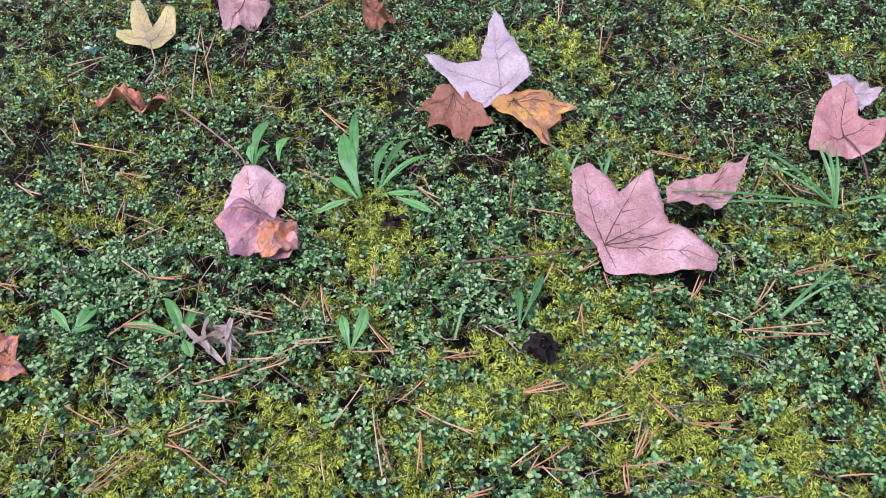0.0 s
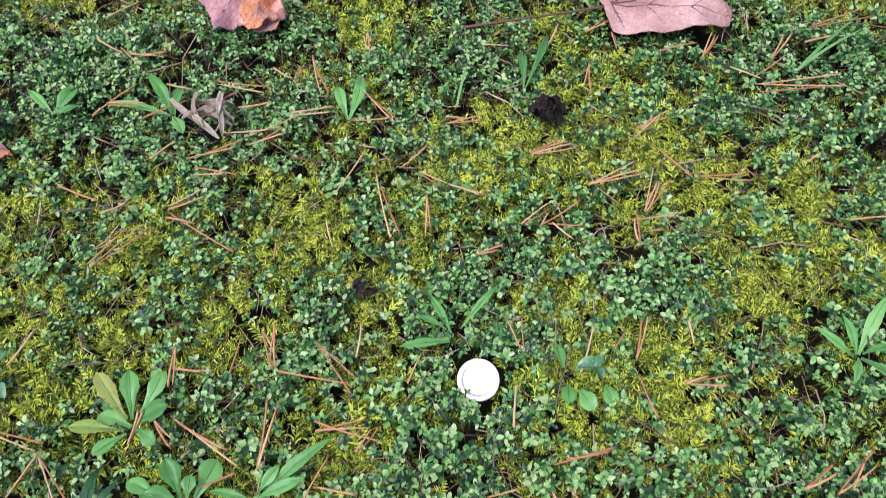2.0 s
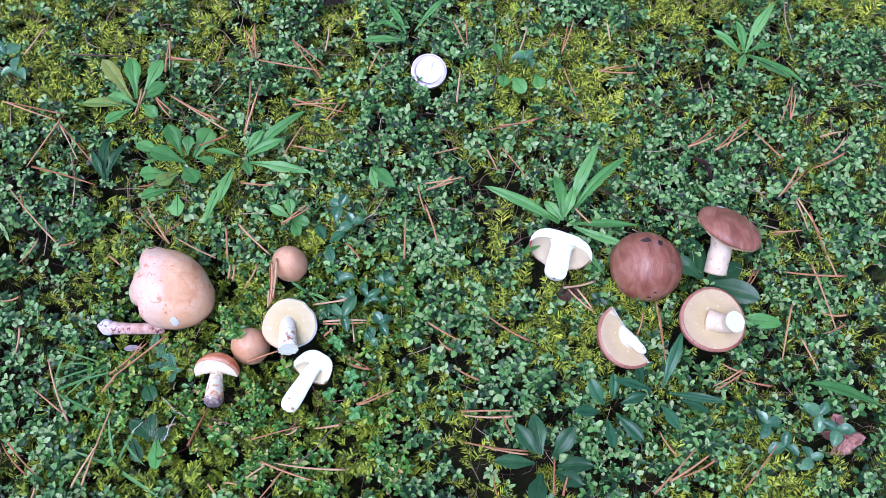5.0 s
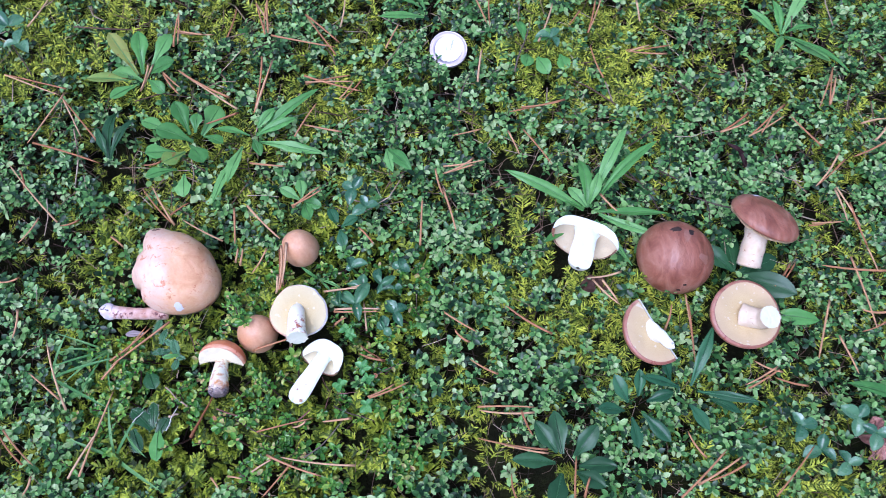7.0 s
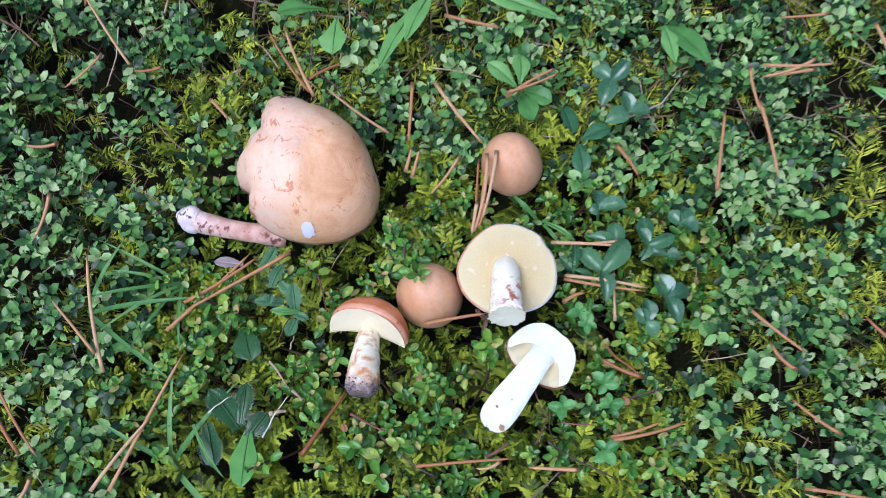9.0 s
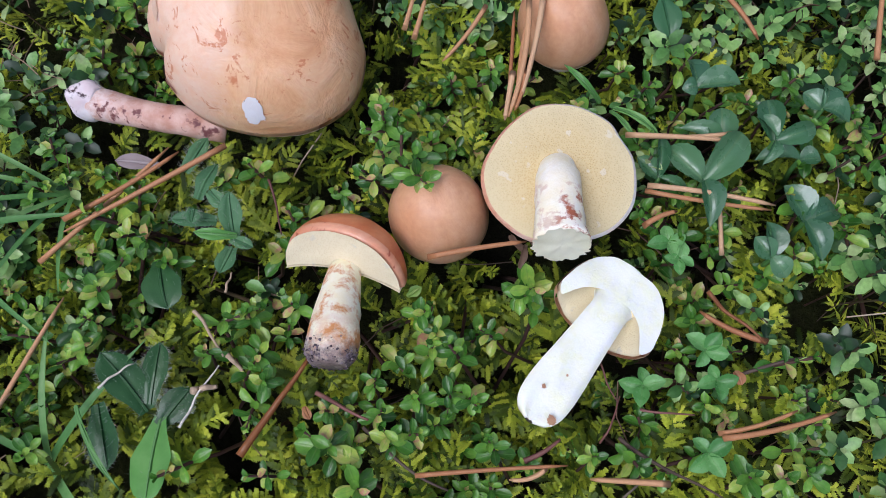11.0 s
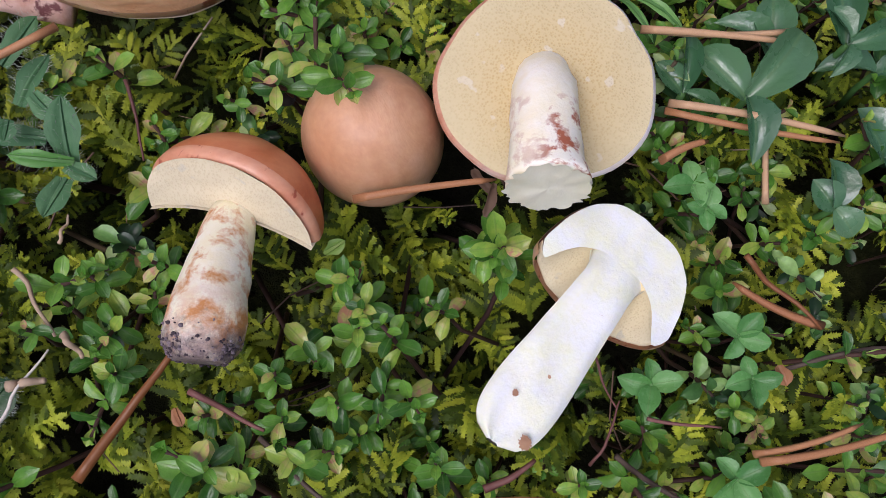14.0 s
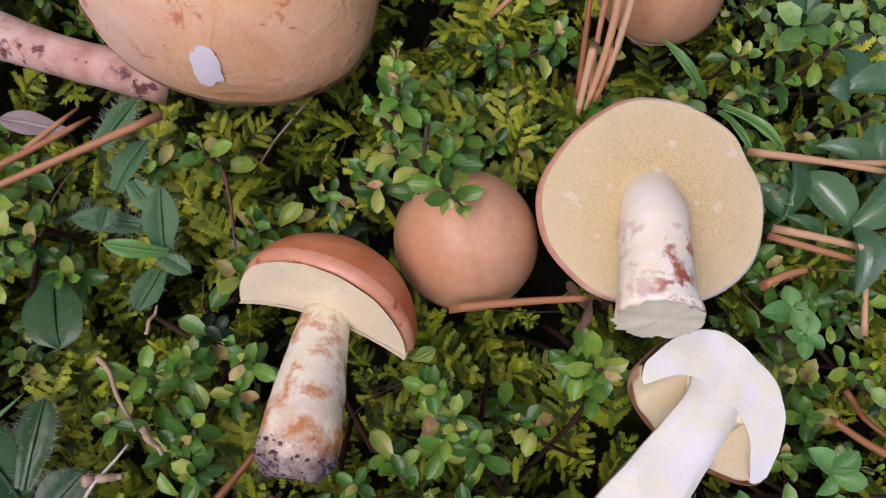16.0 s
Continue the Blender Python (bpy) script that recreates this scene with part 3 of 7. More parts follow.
def build_moss():
    coarse = [frond(rng, False) for _ in range(10)]
    fine = [frond(rng, True) for _ in range(14)]
    verts, tris, slots, base = [], [], [], 0
    for tpls, count, box, is_fine in ((coarse, 88000, (-0.62, 0.58, -0.31, 0.78), False), (fine, 2100, (-0.205, -0.004, -0.268, -0.115), True)):
        x, y = spread(count, *box)
        in_fine = (x > -0.205) & (x < -0.004) & (y > -0.268) & (y < -0.115)
        ok = in_view(x, y, 0.02) & free_of_things(x, y, CLEAR, 0.8) & (in_fine == is_fine) & free_of_things(x, y, FLAT, 0.6)
        ok &= rng.uniform(0, 1, count) < (0.22 + 0.72 * mossiness(x, y) if is_fine else np.interp(y, [-0.1, 0.1], [0.16, 0.08]) + 0.88 * mossiness(x, y) ** 1.4)
        if not is_fine:
            ok &= rng.uniform(0, 1, count) < np.interp(y, [0.2, 0.6], [1, 0.55])
        x, y = x[ok], y[ok]
        n = len(x)
        z = ground_z(x, y) + rng.uniform(-0.001 if is_fine else 0.002, 0.0215 if is_fine else 0.0195, n) * (1.0 if is_fine else 0.55 + 0.45 * mossiness(x, y)) + 0.006 * mossiness(x, y)
        size = rng.uniform(0.009, 0.019, n) * (0.74 if is_fine else 1.0) * np.interp(y, [0.2, 0.6], [1, 1.25])
        v, f, _ = scatter(tpls, x, y, z, rng.uniform(0, 6.283, n), rng.uniform(0.05, 0.75, n), rng.normal(0, 0.35, n), size, rng.integers(0, len(tpls), n))
        verts.append(v)
        tris.append(f + base)
        slots.append(np.full(len(f), int(is_fine)))
        base += len(v)
    tagged(link("moss", raw_mesh("moss", np.concatenate(verts), np.concatenate(tris), [MOSS, MOSS_NEAR], np.concatenate(slots)), None), "yellow-green feather moss covering the damp ground", "moss", kind="stuff")


build_moss()


# ---- thyme ----
def leaflet(k, base, yaw, pitch, long, wide, fold=0.25, droop=0.25, rows=(0.4, 0.78)):
    """A small folded oval leaf of eight points."""
    d = np.array([math.cos(yaw) * math.cos(pitch), math.sin(yaw) * math.cos(pitch), math.sin(pitch)])
    s = np.array([-math.sin(yaw), math.cos(yaw), 0])
    u = np.cross(d, s)
    v = [base]
    for r, w in zip(rows, (1.0, 0.8)):
        mid = base + d * long * r - u * droop * long * r * r * 0.4
        v += [mid + s * wide * w * 0.5 + u * fold * wide * 0.5, mid, mid - s * wide * w * 0.5 + u * fold * wide * 0.5]
    v.append(base + d * long - u * droop * long * 0.5)
    f = [(0, 2, 1), (0, 3, 2), (1, 2, 5), (1, 5, 4), (2, 3, 6), (2, 6, 5), (4, 5, 7), (5, 6, 7)]
    return v, [(a + k, b + k, c + k) for a, b, c in f]


def sprig(rg, simple=False):
    """An upright sprig one unit high, leaves in crossed pairs: vertices, triangles, slots (0 leaf, 1 stalk)."""
    v, f, m = [], [], []
    lean = rg.normal(0, 0.22, 2)
    pairs = 3 if simple else int(rg.integers(4, 6))
    turn = rg.uniform(0, 3)
    for i in range(pairs):
        u = 1 - 0.62 * (i / pairs) ** 0.8
        base = np.array([lean[0] * u, lean[1] * u, u])
        long = (0.20, 0.36, 0.44, 0.42, 0.36)[i] * rg.uniform(0.85, 1.2)
        for side in (0, math.pi):
            yaw = turn + i * math.pi / 2 + side + rg.normal(0, 0.2)
            a, b = leaflet(len(v), base, yaw, (1.0, 0.45, 0.2, 0.05, -0.05)[i] + rg.normal(0, 0.15), long, long * rg.uniform(0.5, 0.66))
            v += a
            f += b
            m += [0] * len(b)
    k = len(v)
    w = 0.028
    for u in (0, 1):
        for a in (0, 2.1, 4.2):
            v.append(np.array([lean[0] * u + w * math.cos(a), lean[1] * u + w * math.sin(a), u - 1.7 * (1 - u)]))
    for a in range(3):
        b = (a + 1) % 3
        f += [(k + a, k + b, k + 3 + b), (k + a, k + 3 + b, k + 3 + a)]
        m += [1, 1]
    return np.array(v), np.array(f), np.array(m)


NEAR_BOX = (-0.187, -0.010, -0.258, -0.135)


def build_thyme():
    full = [sprig(rng) for _ in range(16)]
    plain = [sprig(rng, True) for _ in range(10)]
    vs, fs, ms, base = [], [], [], 0
    for tpls, count, far in ((full, 58000, False), (plain, 34000, True)):
        x, y = spread(count, -0.62, 0.58, -0.31, 0.78)
        ok = in_view(x, y, 0.02) & free_of_things(x, y, CLEAR, 1.02) & free_of_things(x, y, FLAT, 0.62)
        ok &= ((y > 0.36) == far) & free_of_things(x, y, PLANTS)
        ok &= ~((x > NEAR_BOX[0]) & (x < NEAR_BOX[1]) & (y > NEAR_BOX[2]) & (y < NEAR_BOX[3]))
        ok &= rng.uniform(0, 1, count) < (1.18 - 0.98 * mossiness(x, y)) * np.clip(2.8 * clumps(x, y) - 0.55, 0.06, 1.3)
        x, y = x[ok], y[ok]
        n = len(x)
        size = rng.uniform(0.0062, 0.0122, n) * (1.05 if far else 1.0)
        z = ground_z(x, y) + 0.0140 + rng.uniform(0, 0.005, n) + 0.010 * clumps(x, y)
        v, f, m = scatter(tpls, x, y, z, rng.uniform(0, 6.283, n), rng.normal(0, 0.3, n), rng.normal(0, 0.3, n), size, rng.integers(0, len(tpls), n))
        vs.append(v)
        fs.append(f + base)
        ms.append(m)
        base += len(v)
    tagged(link("thyme", raw_mesh("thyme", np.concatenate(vs), np.concatenate(fs), [THYME, STALK], np.concatenate(ms)), None),
           "small-leaved green creeping thyme growing through the moss", "thyme", kind="stuff")


build_thyme()


def build_dead_stalks():
    """Fine dry stalks and bits lying between the plants."""
    n0 = 20000
    x, y = spread(n0, -0.62, 0.58, -0.31, 0.78)
    ok = in_view(x, y, 0.02) & free_of_things(x, y, CLEAR, 1.05) & free_of_things(x, y, FLAT, 0.62)
    ok &= ~((x > NEAR_BOX[0]) & (x < NEAR_BOX[1] + 0.03) & (y > NEAR_BOX[2]) & (y < NEAR_BOX[3] + 0.02)) | (rng.uniform(0, 1, n0) < 0.35)
    x, y = x[ok], y[ok]
    n = len(x)
    rods = []
    for k in range(6):
        bend = (k - 2.5) * 0.05
        pts = [(-0.5, 0.0, 0.0), (0.0, bend, 0.02), (0.5, 0.0, 0.0)]
        v = [(px, py + 0.013 * math.cos(a), pz + 0.013 * math.sin(a)) for px, py, pz in pts for a in (0, 2.1, 4.2)]
        f = []
        for s in (0, 3):
            for a in range(3):
                b = (a + 1) % 3
                f += [(s + a, s + b, s + 3 + b), (s + a, s + 3 + b, s + 3 + a)]
        rods.append((np.array(v), np.array(f)))
    z = ground_z(x, y) + rng.uniform(0.014, 0.032, n)
    v, f, _ = scatter(rods, x, y, z, rng.uniform(0, 6.283, n), rng.normal(0, 0.35, n), np.zeros(n), rng.uniform(0.006, 0.022, n) * np.where((rng.uniform(0, 1, n) < 0.14) & (y > -0.11), 1.9, np.where(y > -0.12, 1.0, 0.7)), rng.integers(0, 6, n))
    tagged(link("dry_stalks", raw_mesh("dry_stalks", v, f, [DEADWOOD]), None), "fine dry brown stalks scattered between the plants", "plant litter", kind="stuff")


build_dead_stalks()


# ---- mushrooms ----
TAN_CAP = cap_skin("tan_cap", (0.83, 0.56, 0.36), (0.77, 0.445, 0.24), (0.66, 0.315, 0.145), 0.46, (0.58, 0.20, 0.085), 0.60, (1, 1, 1), 0.16, 0.8, (-0.001, (0.80, 0.57, 0.43), (0.79, 0.49, 0.33)))
ORANGE_CAP = cap_skin("orange_cap", (0.69, 0.42, 0.26), (0.64, 0.35, 0.195), (0.56, 0.275, 0.135), 0.46, (0.245, 0.087, 0.0341), 0.74, (1, 1, 1), 0.12, 0.4)
RUST_CAP = cap_skin("rust_cap", (0.70, 0.29, 0.13), (0.60, 0.19, 0.075), (0.45, 0.085, 0.03), 0.42, (0.24, 0.045, 0.02), 0.68, coat=0.15)
BROWN_CAP = cap_skin("brown_cap", (0.432, 0.216, 0.147), (0.292, 0.108, 0.0626), (0.162, 0.0464, 0.0239), 0.46, (0.054, 0.0185, 0.012), 0.66, (1.7, 0.6, 1), 0.14, 1.0)
RIM = cap_skin("pink_rim", (0.454, 0.247, 0.173), (0.357, 0.151, 0.0963), (0.275, 0.0894, 0.055), 0.45, (0.234, 0.0413, 0.0275), 0.6)
CREAM_PORES = pore_skin("cream_pores", (0.77, 0.68, 0.47), (0.71, 0.60, 0.375))
DISC_PORES = pore_skin("disc_pores", (0.59, 0.47, 0.245), (0.52, 0.37, 0.15), (0.62, 0.545, 0.335), 0.0155)
TAN_PORES = pore_skin("tan_pores", (0.70, 0.58, 0.38), (0.62, 0.48, 0.28))
YELLOW_PORES = pore_skin("yellow_pores", (0.55, 0.42, 0.215), (0.48, 0.32, 0.135), (0.55, 0.40, 0.24), 0.018)
TAN_STEM = stem_skin("tan_stem", (0.74, 0.62, 0.46), (0.66, 0.50, 0.33), (0.46, 0.25, 0.15), 0.62)
PINK_STEM = stem_skin("pinkish_stem", (0.66, 0.45, 0.38), (0.48, 0.25, 0.18), (0.15, 0.045, 0.045), 0.575, rosy=(0, [(0.02, (1, 1, 1)), (0.5, (0, 0, 0))], (0.76, 0.70, 0.70)))
VIOLET_BASE = stem_skin("violet_stem_base", (0.76, 0.71, 0.72), (0.66, 0.55, 0.57), (0.05, 0.02, 0.028), 0.565)
DIRTY_STEM = stem_skin("earthy_stem", (0.91, 0.885, 0.75), (0.87, 0.80, 0.56), (0.62, 0.27, 0.09), 0.48, (1, [(0.34, (0.95, 0.95, 0.95)), (0.54, (0, 0, 0))]),
                       rosy=(1, [(0.25, (0.5, 0.5, 0.5)), (0.55, (0, 0, 0))], (0.60, 0.24, 0.16)), soft=0.15)
PALE_STEM = stem_skin("pale_stem", (0.93, 0.90, 0.80), (0.90, 0.83, 0.62), (0.40, 0.085, 0.028), 0.505, None,
                      ((1, [(0.10, (1, 1, 1)), (0.55, (0.9, 0.9, 0.9)), (0.66, (0, 0, 0))]), (0, [(0.30, (0.35, 0.35, 0.35)), (0.50, (1, 1, 1))])), soft=0.10)
WHITE_STEM = stem_skin("white_stem", (0.76, 0.73, 0.64), (0.70, 0.64, 0.50), (0.405, 0.27, 0.135), 0.72)
PEELED = flesh("peeled_flesh", (0.823, 0.816, 0.856), (0.745, 0.717, 0.734))
SCUFF = cap_skin("scuffed_cap", (0.338, 0.184, 0.138), (0.286, 0.132, 0.088), (0.234, 0.0862, 0.0495), 0.3, coat=0.5)
PALE_TOP = cap_skin("bleached_cap", (0.74, 0.56, 0.45), (0.71, 0.49, 0.36), (0.67, 0.42, 0.28), 0.5, (0.45, 0.17, 0.09), 0.68, coat=0.2)
BLEMISH = flesh("brown_blemish", (0.52, 0.30, 0.17), (0.33, 0.15, 0.08))
SCAR = flesh("scar_brown", (0.15, 0.04, 0.025), (0.09, 0.025, 0.015))
FLESH = flesh("white_flesh", (0.792, 0.776, 0.728), (0.749, 0.717, 0.599))
CUT_FLESH = flesh("cream_cut_flesh", (0.73, 0.715, 0.56), (0.67, 0.645, 0.46))
HALF_FLESH = stem_skin("sliced_stem_flesh", (0.84, 0.87, 0.85), (0.84, 0.865, 0.66), (0.385, 0.171, 0.0749), 0.72)
PALE_RIM = cap_skin("pale_pink_rim", (0.66, 0.47, 0.35), (0.60, 0.35, 0.22), (0.48, 0.20, 0.10), 0.4, (0.26, 0.035, 0.02), 0.54)
RUST_RIM = cap_skin("rusty_rim", (0.74, 0.41, 0.27), (0.67, 0.31, 0.18), (0.52, 0.17, 0.08), 0.4, (0.32, 0.05, 0.02), 0.56, coat=0.2)
HALF_PORES = pore_skin("half_pores", (0.84, 0.73, 0.46), (0.78, 0.64, 0.35), (0.86, 0.80, 0.60), 0.0125)
TWO_TONE_RIM = cap_skin("two_tone_rim", (0.86, 0.82, 0.78), (0.82, 0.76, 0.70), (0.76, 0.66, 0.58), 0.5, (0.70, 0.50, 0.40), 0.72, coat=0.05, bleached=(-0.003, (0.62, 0.36, 0.25), (0.52, 0.22, 0.13)))
EARTH = by_object("clinging_earth", [(0.0, (0.035, 0.026, 0.032)), (0.45, (0.11, 0.085, 0.10)), (1.0, (0.40, 0.33, 0.36))], 0.85, 0, 0.2, None, 900, 0.6)


def basis(place, axis, face=(0, 0, 1)):
    """A pose whose z runs along axis and whose y leans towards face."""
    z = Vector(axis).normalized()
    y = Vector(face)
    y = (y - z * y.dot(z)).normalized()
    x = y.cross(z)
    m = Matrix((x, y, z)).transposed().to_4x4()
    m.translation = place
    return m


def swell(a, r, waves):
    """How far a cap is stretched in direction a at reach r; a named outline only bends its rim."""
    return 1 + (wobble(a, waves) - 1) * (r ** 3 if waves and waves[0][0] == "outline" else r)


def cap_patch(R, H, waves, power, seed, dents, patch, m):
    """A ragged scrap lying on a cap. patch: direction in degrees, way down from the apex (0 to 1), its size along both."""
    a0, u0, da, du = patch
    rows = []
    for i in range(13):
        row = []
        for k in range(13):
            p, q = k / 6 - 1, i / 6 - 1
            g = 1 + 0.34 * noise.noise(Vector((p * 1.6, q * 1.6, seed + a0)))
            if p * p + q * q > 1.5:
                g *= 0.82
            a = radians(a0 + da * p * g)
            u = u0 + du * q * g
            r, z = math.sin(u * math.pi / 2) ** power, math.cos(u * math.pi / 2)
            e = noise.noise(Vector((r * math.cos(a) * 2.2, r * math.sin(a) * 2.2, seed))) * dents
            rr = r * R * swell(a, r, waves)
            v = Vector((rr * math.cos(a), rr * math.sin(a), z * H * (1 + e * 0.6) + e * 0.2 * R * (1 - r)))
            row.append(m @ (v + v.normalized() * 0.0002))
        rows.append(row)
    return sheet(rows)


def wobble(a, waves):
    """How far a rim swells or shrinks: an outline names the reach by direction, waves of three numbers swing all round, those of four bite a ragged piece out."""
    g = 1.0
    for w in waves:
        if w[0] == "outline":
            knots = w[1]
            n = len(knots)
            for k in range(n):
                (p, u), (q, v) = knots[k], knots[(k + 1) % n]
                e, span = (math.degrees(a) - p) % 360, (q - p) % 360
                if e < span:
                    f = e / span
                    m0 = 0.35 * (v - knots[k - 1][1])
                    m1 = 0.35 * (knots[(k + 2) % n][1] - u)
                    g += u - 1 + m0 * f + (3 * (v - u) - 2 * m0 - m1) * f * f + (m0 + m1 - 2 * (v - u)) * f ** 3
        elif len(w) == 3:
            g += w[1] * math.cos(w[0] * a + w[2])
        else:
            d = (math.degrees(a) - w[0] + 180) % 360 - 180
            g -= w[2] * math.exp(-((d / w[1]) ** 2)) * (0.75 + 0.25 * math.sin(w[3] * a) + 0.3 * noise.noise(Vector((w[3] * a * 0.7, 1, 2))))
    return g


def cap_rows(R, H, waves, half, power, dents, seed):
    """The skin of a cap from its apex to the rolled rim, by rings."""
    n = 36 if half else 72
    span = math.pi if half else 2 * math.pi
    rows = []
    for i in range(23):
        u = i / 19
        if u <= 1:
            r, z = math.sin(u * math.pi / 2) ** power, math.cos(u * math.pi / 2)
        else:
            w = (u - 1) / (3 / 19)
            r, z = 1 - 0.09 * w, -0.10 * math.sin(w * math.pi / 2)
        row = []
        for k in range(n + 1):
            a = -span * k / n if half else span * k / n
            g = swell(a, r, waves) if not half else 1 + 0.5 * (wobble(a, waves) - 1) * r
            q = noise.noise(Vector((r * math.cos(a) * 2.2, r * math.sin(a) * 2.2, seed))) * dents
            rr = max(r, 0.002) * R * g
            row.append((rr * math.cos(a), rr * math.sin(a), z * H * (1 + q * 0.6) + q * 0.2 * R * (1 - r)))
        rows.append(row)
    return rows


def pore_z(r, R, hollow, sag, deep=2.0, brim=1.0):
    """Height of the pore layer under the cap; a larger deep makes the hollow wide with steep sides, which end in a rounded brim."""
    out = max(0.0, r - brim) / max(1e-6, 1 - brim)
    return -0.08 * sag * R + hollow * R * (1 - min(1.0, r / brim) ** deep) + 0.22 * R * out ** 2.5


def pore_rows(R, waves, half, hollow, sag, seed, reach=0.975, deep=2.0, brim=1.0):
    n = 36 if half else 72
    span = math.pi if half else 2 * math.pi
    rows = []
    for i in range(15):
        row = []
        for k in range(n + 1):
            a = -span * k / n if half else span * k / n
            r = reach * (1 - i / 14)
            g = wobble(a, waves) if not half else 1 + 0.5 * (wobble(a, waves) - 1)
            rr = max(r, 0.002) * R * (1 + (g - 1) * r)
            z = pore_z(r, R, hollow, sag, deep, brim) + 0.03 * R * noise.noise(Vector((3 * r * math.cos(a), 3 * r * math.sin(a), seed)))
            row.append((rr * math.cos(a), rr * math.sin(a), z))
        rows.append(row)
    return rows


def round_stem(points, radii, seed, sides=20, fluted=0.05):
    """A stem along a smooth line through the points, a little uneven; closed at both ends."""
    pts = [Vector(p) for p in points]
    n = 14
    line, rad = [], []
    for i in range(n + 1):
        u = i / n * (len(pts) - 1)
        k = min(int(u), len(pts) - 2)
        f = u - k
        p0, p1, p2, p3 = pts[max(k - 1, 0)], pts[k], pts[k + 1], pts[min(k + 2, len(pts) - 1)]
        line.append(0.5 * (2 * p1 + (p2 - p0) * f + (2 * p0 - 5 * p1 + 4 * p2 - p3) * f * f + (3 * p1 - p0 - 3 * p2 + p3) * f ** 3))
        rad.append(radii[k] * (1 - f) + radii[k + 1] * f)
    bm = tube(line, rad, sides)
    for v in bm.verts:
        q = noise.noise(v.co * 260 + Vector((seed, 0, 0)))
        near = min(line, key=lambda p: (p - v.co).length_squared)
        v.co += (v.co - near) * fluted * 2 * q
    return bm


def end_disc(centre, axis, r, seed, ragged=0.22, rise=0.0004):
    """The cut end of a stem: a slightly uneven disc with a ragged edge."""
    m = basis(centre, axis, (0.3, 0.2, 0.9) if abs(Vector(axis).normalized().z) < 0.9 else (0, 1, 0))
    rows = []
    for i in range(6):
        row = []
        for k in range(65):
            a = 2 * math.pi * (k % 64) / 64
            rr = r * i / 5 * (1 + (ragged * noise.noise(Vector((math.cos(a) * 7, math.sin(a) * 7, seed))) if i == 5 else 0))
            row.append(m @ Vector((max(rr, 1e-5) * math.cos(a), max(rr, 1e-5) * math.sin(a), rise + 0.0003 * noise.noise(Vector((rr * 500 * math.cos(a), rr * 500 * math.sin(a), seed))))))
        rows.append(row)
    return sheet(rows)


CRUMB_SHAPES = []


def crumb_shapes():
    for k in range(4):
        bm = bmesh.new()
        bmesh.ops.create_icosphere(bm, subdivisions=1, radius=1)
        for v in bm.verts:
            v.co *= 1 + 0.5 * noise.noise(v.co * 1.3 + Vector((k * 5, 0, 0)))
        me = bpy.data.meshes.new("earth_crumb")
        bm.to_mesh(me)
        bm.free()
        me.materials.append(EARTH)
        CRUMB_SHAPES.append(me)


def earth_crumbs(line, radii, seed, parent, start, count, size):
    """Crumbs of earth clinging to a stem from start (0 to 1) to its end."""
    rg = random.Random(int(seed * 10))
    if not CRUMB_SHAPES:
        crumb_shapes()
    for _ in range(count):
        u = (start + (1 - start) * rg.random() ** 0.6) * (len(line) - 1)
        k = min(int(u), len(line) - 2)
        f = u - k
        p = line[k].lerp(line[k + 1], f)
        d = (line[k + 1] - line[k]).normalized()
        s = d.orthogonal().normalized()
        a = rg.uniform(0, 6.283)
        r = (radii[k] * (1 - f) + radii[k + 1] * f) * rg.uniform(0.9, 1.02)
        ob = link("earth_crumb", CRUMB_SHAPES[rg.randrange(4)], None, parent)
        g = size * rg.uniform(0.4, 1.3)
        ob.matrix_basis = Matrix.Translation(p + (s * math.cos(a) + d.cross(s) * math.sin(a)) * r) @ pose(0, 0, 0, rg.uniform(0, 360), rg.uniform(0, 360), 0) @ Matrix.Diagonal((g, g * 0.8, g * 0.7, 1))


MUSH = "mushrooms laid out on the moss"


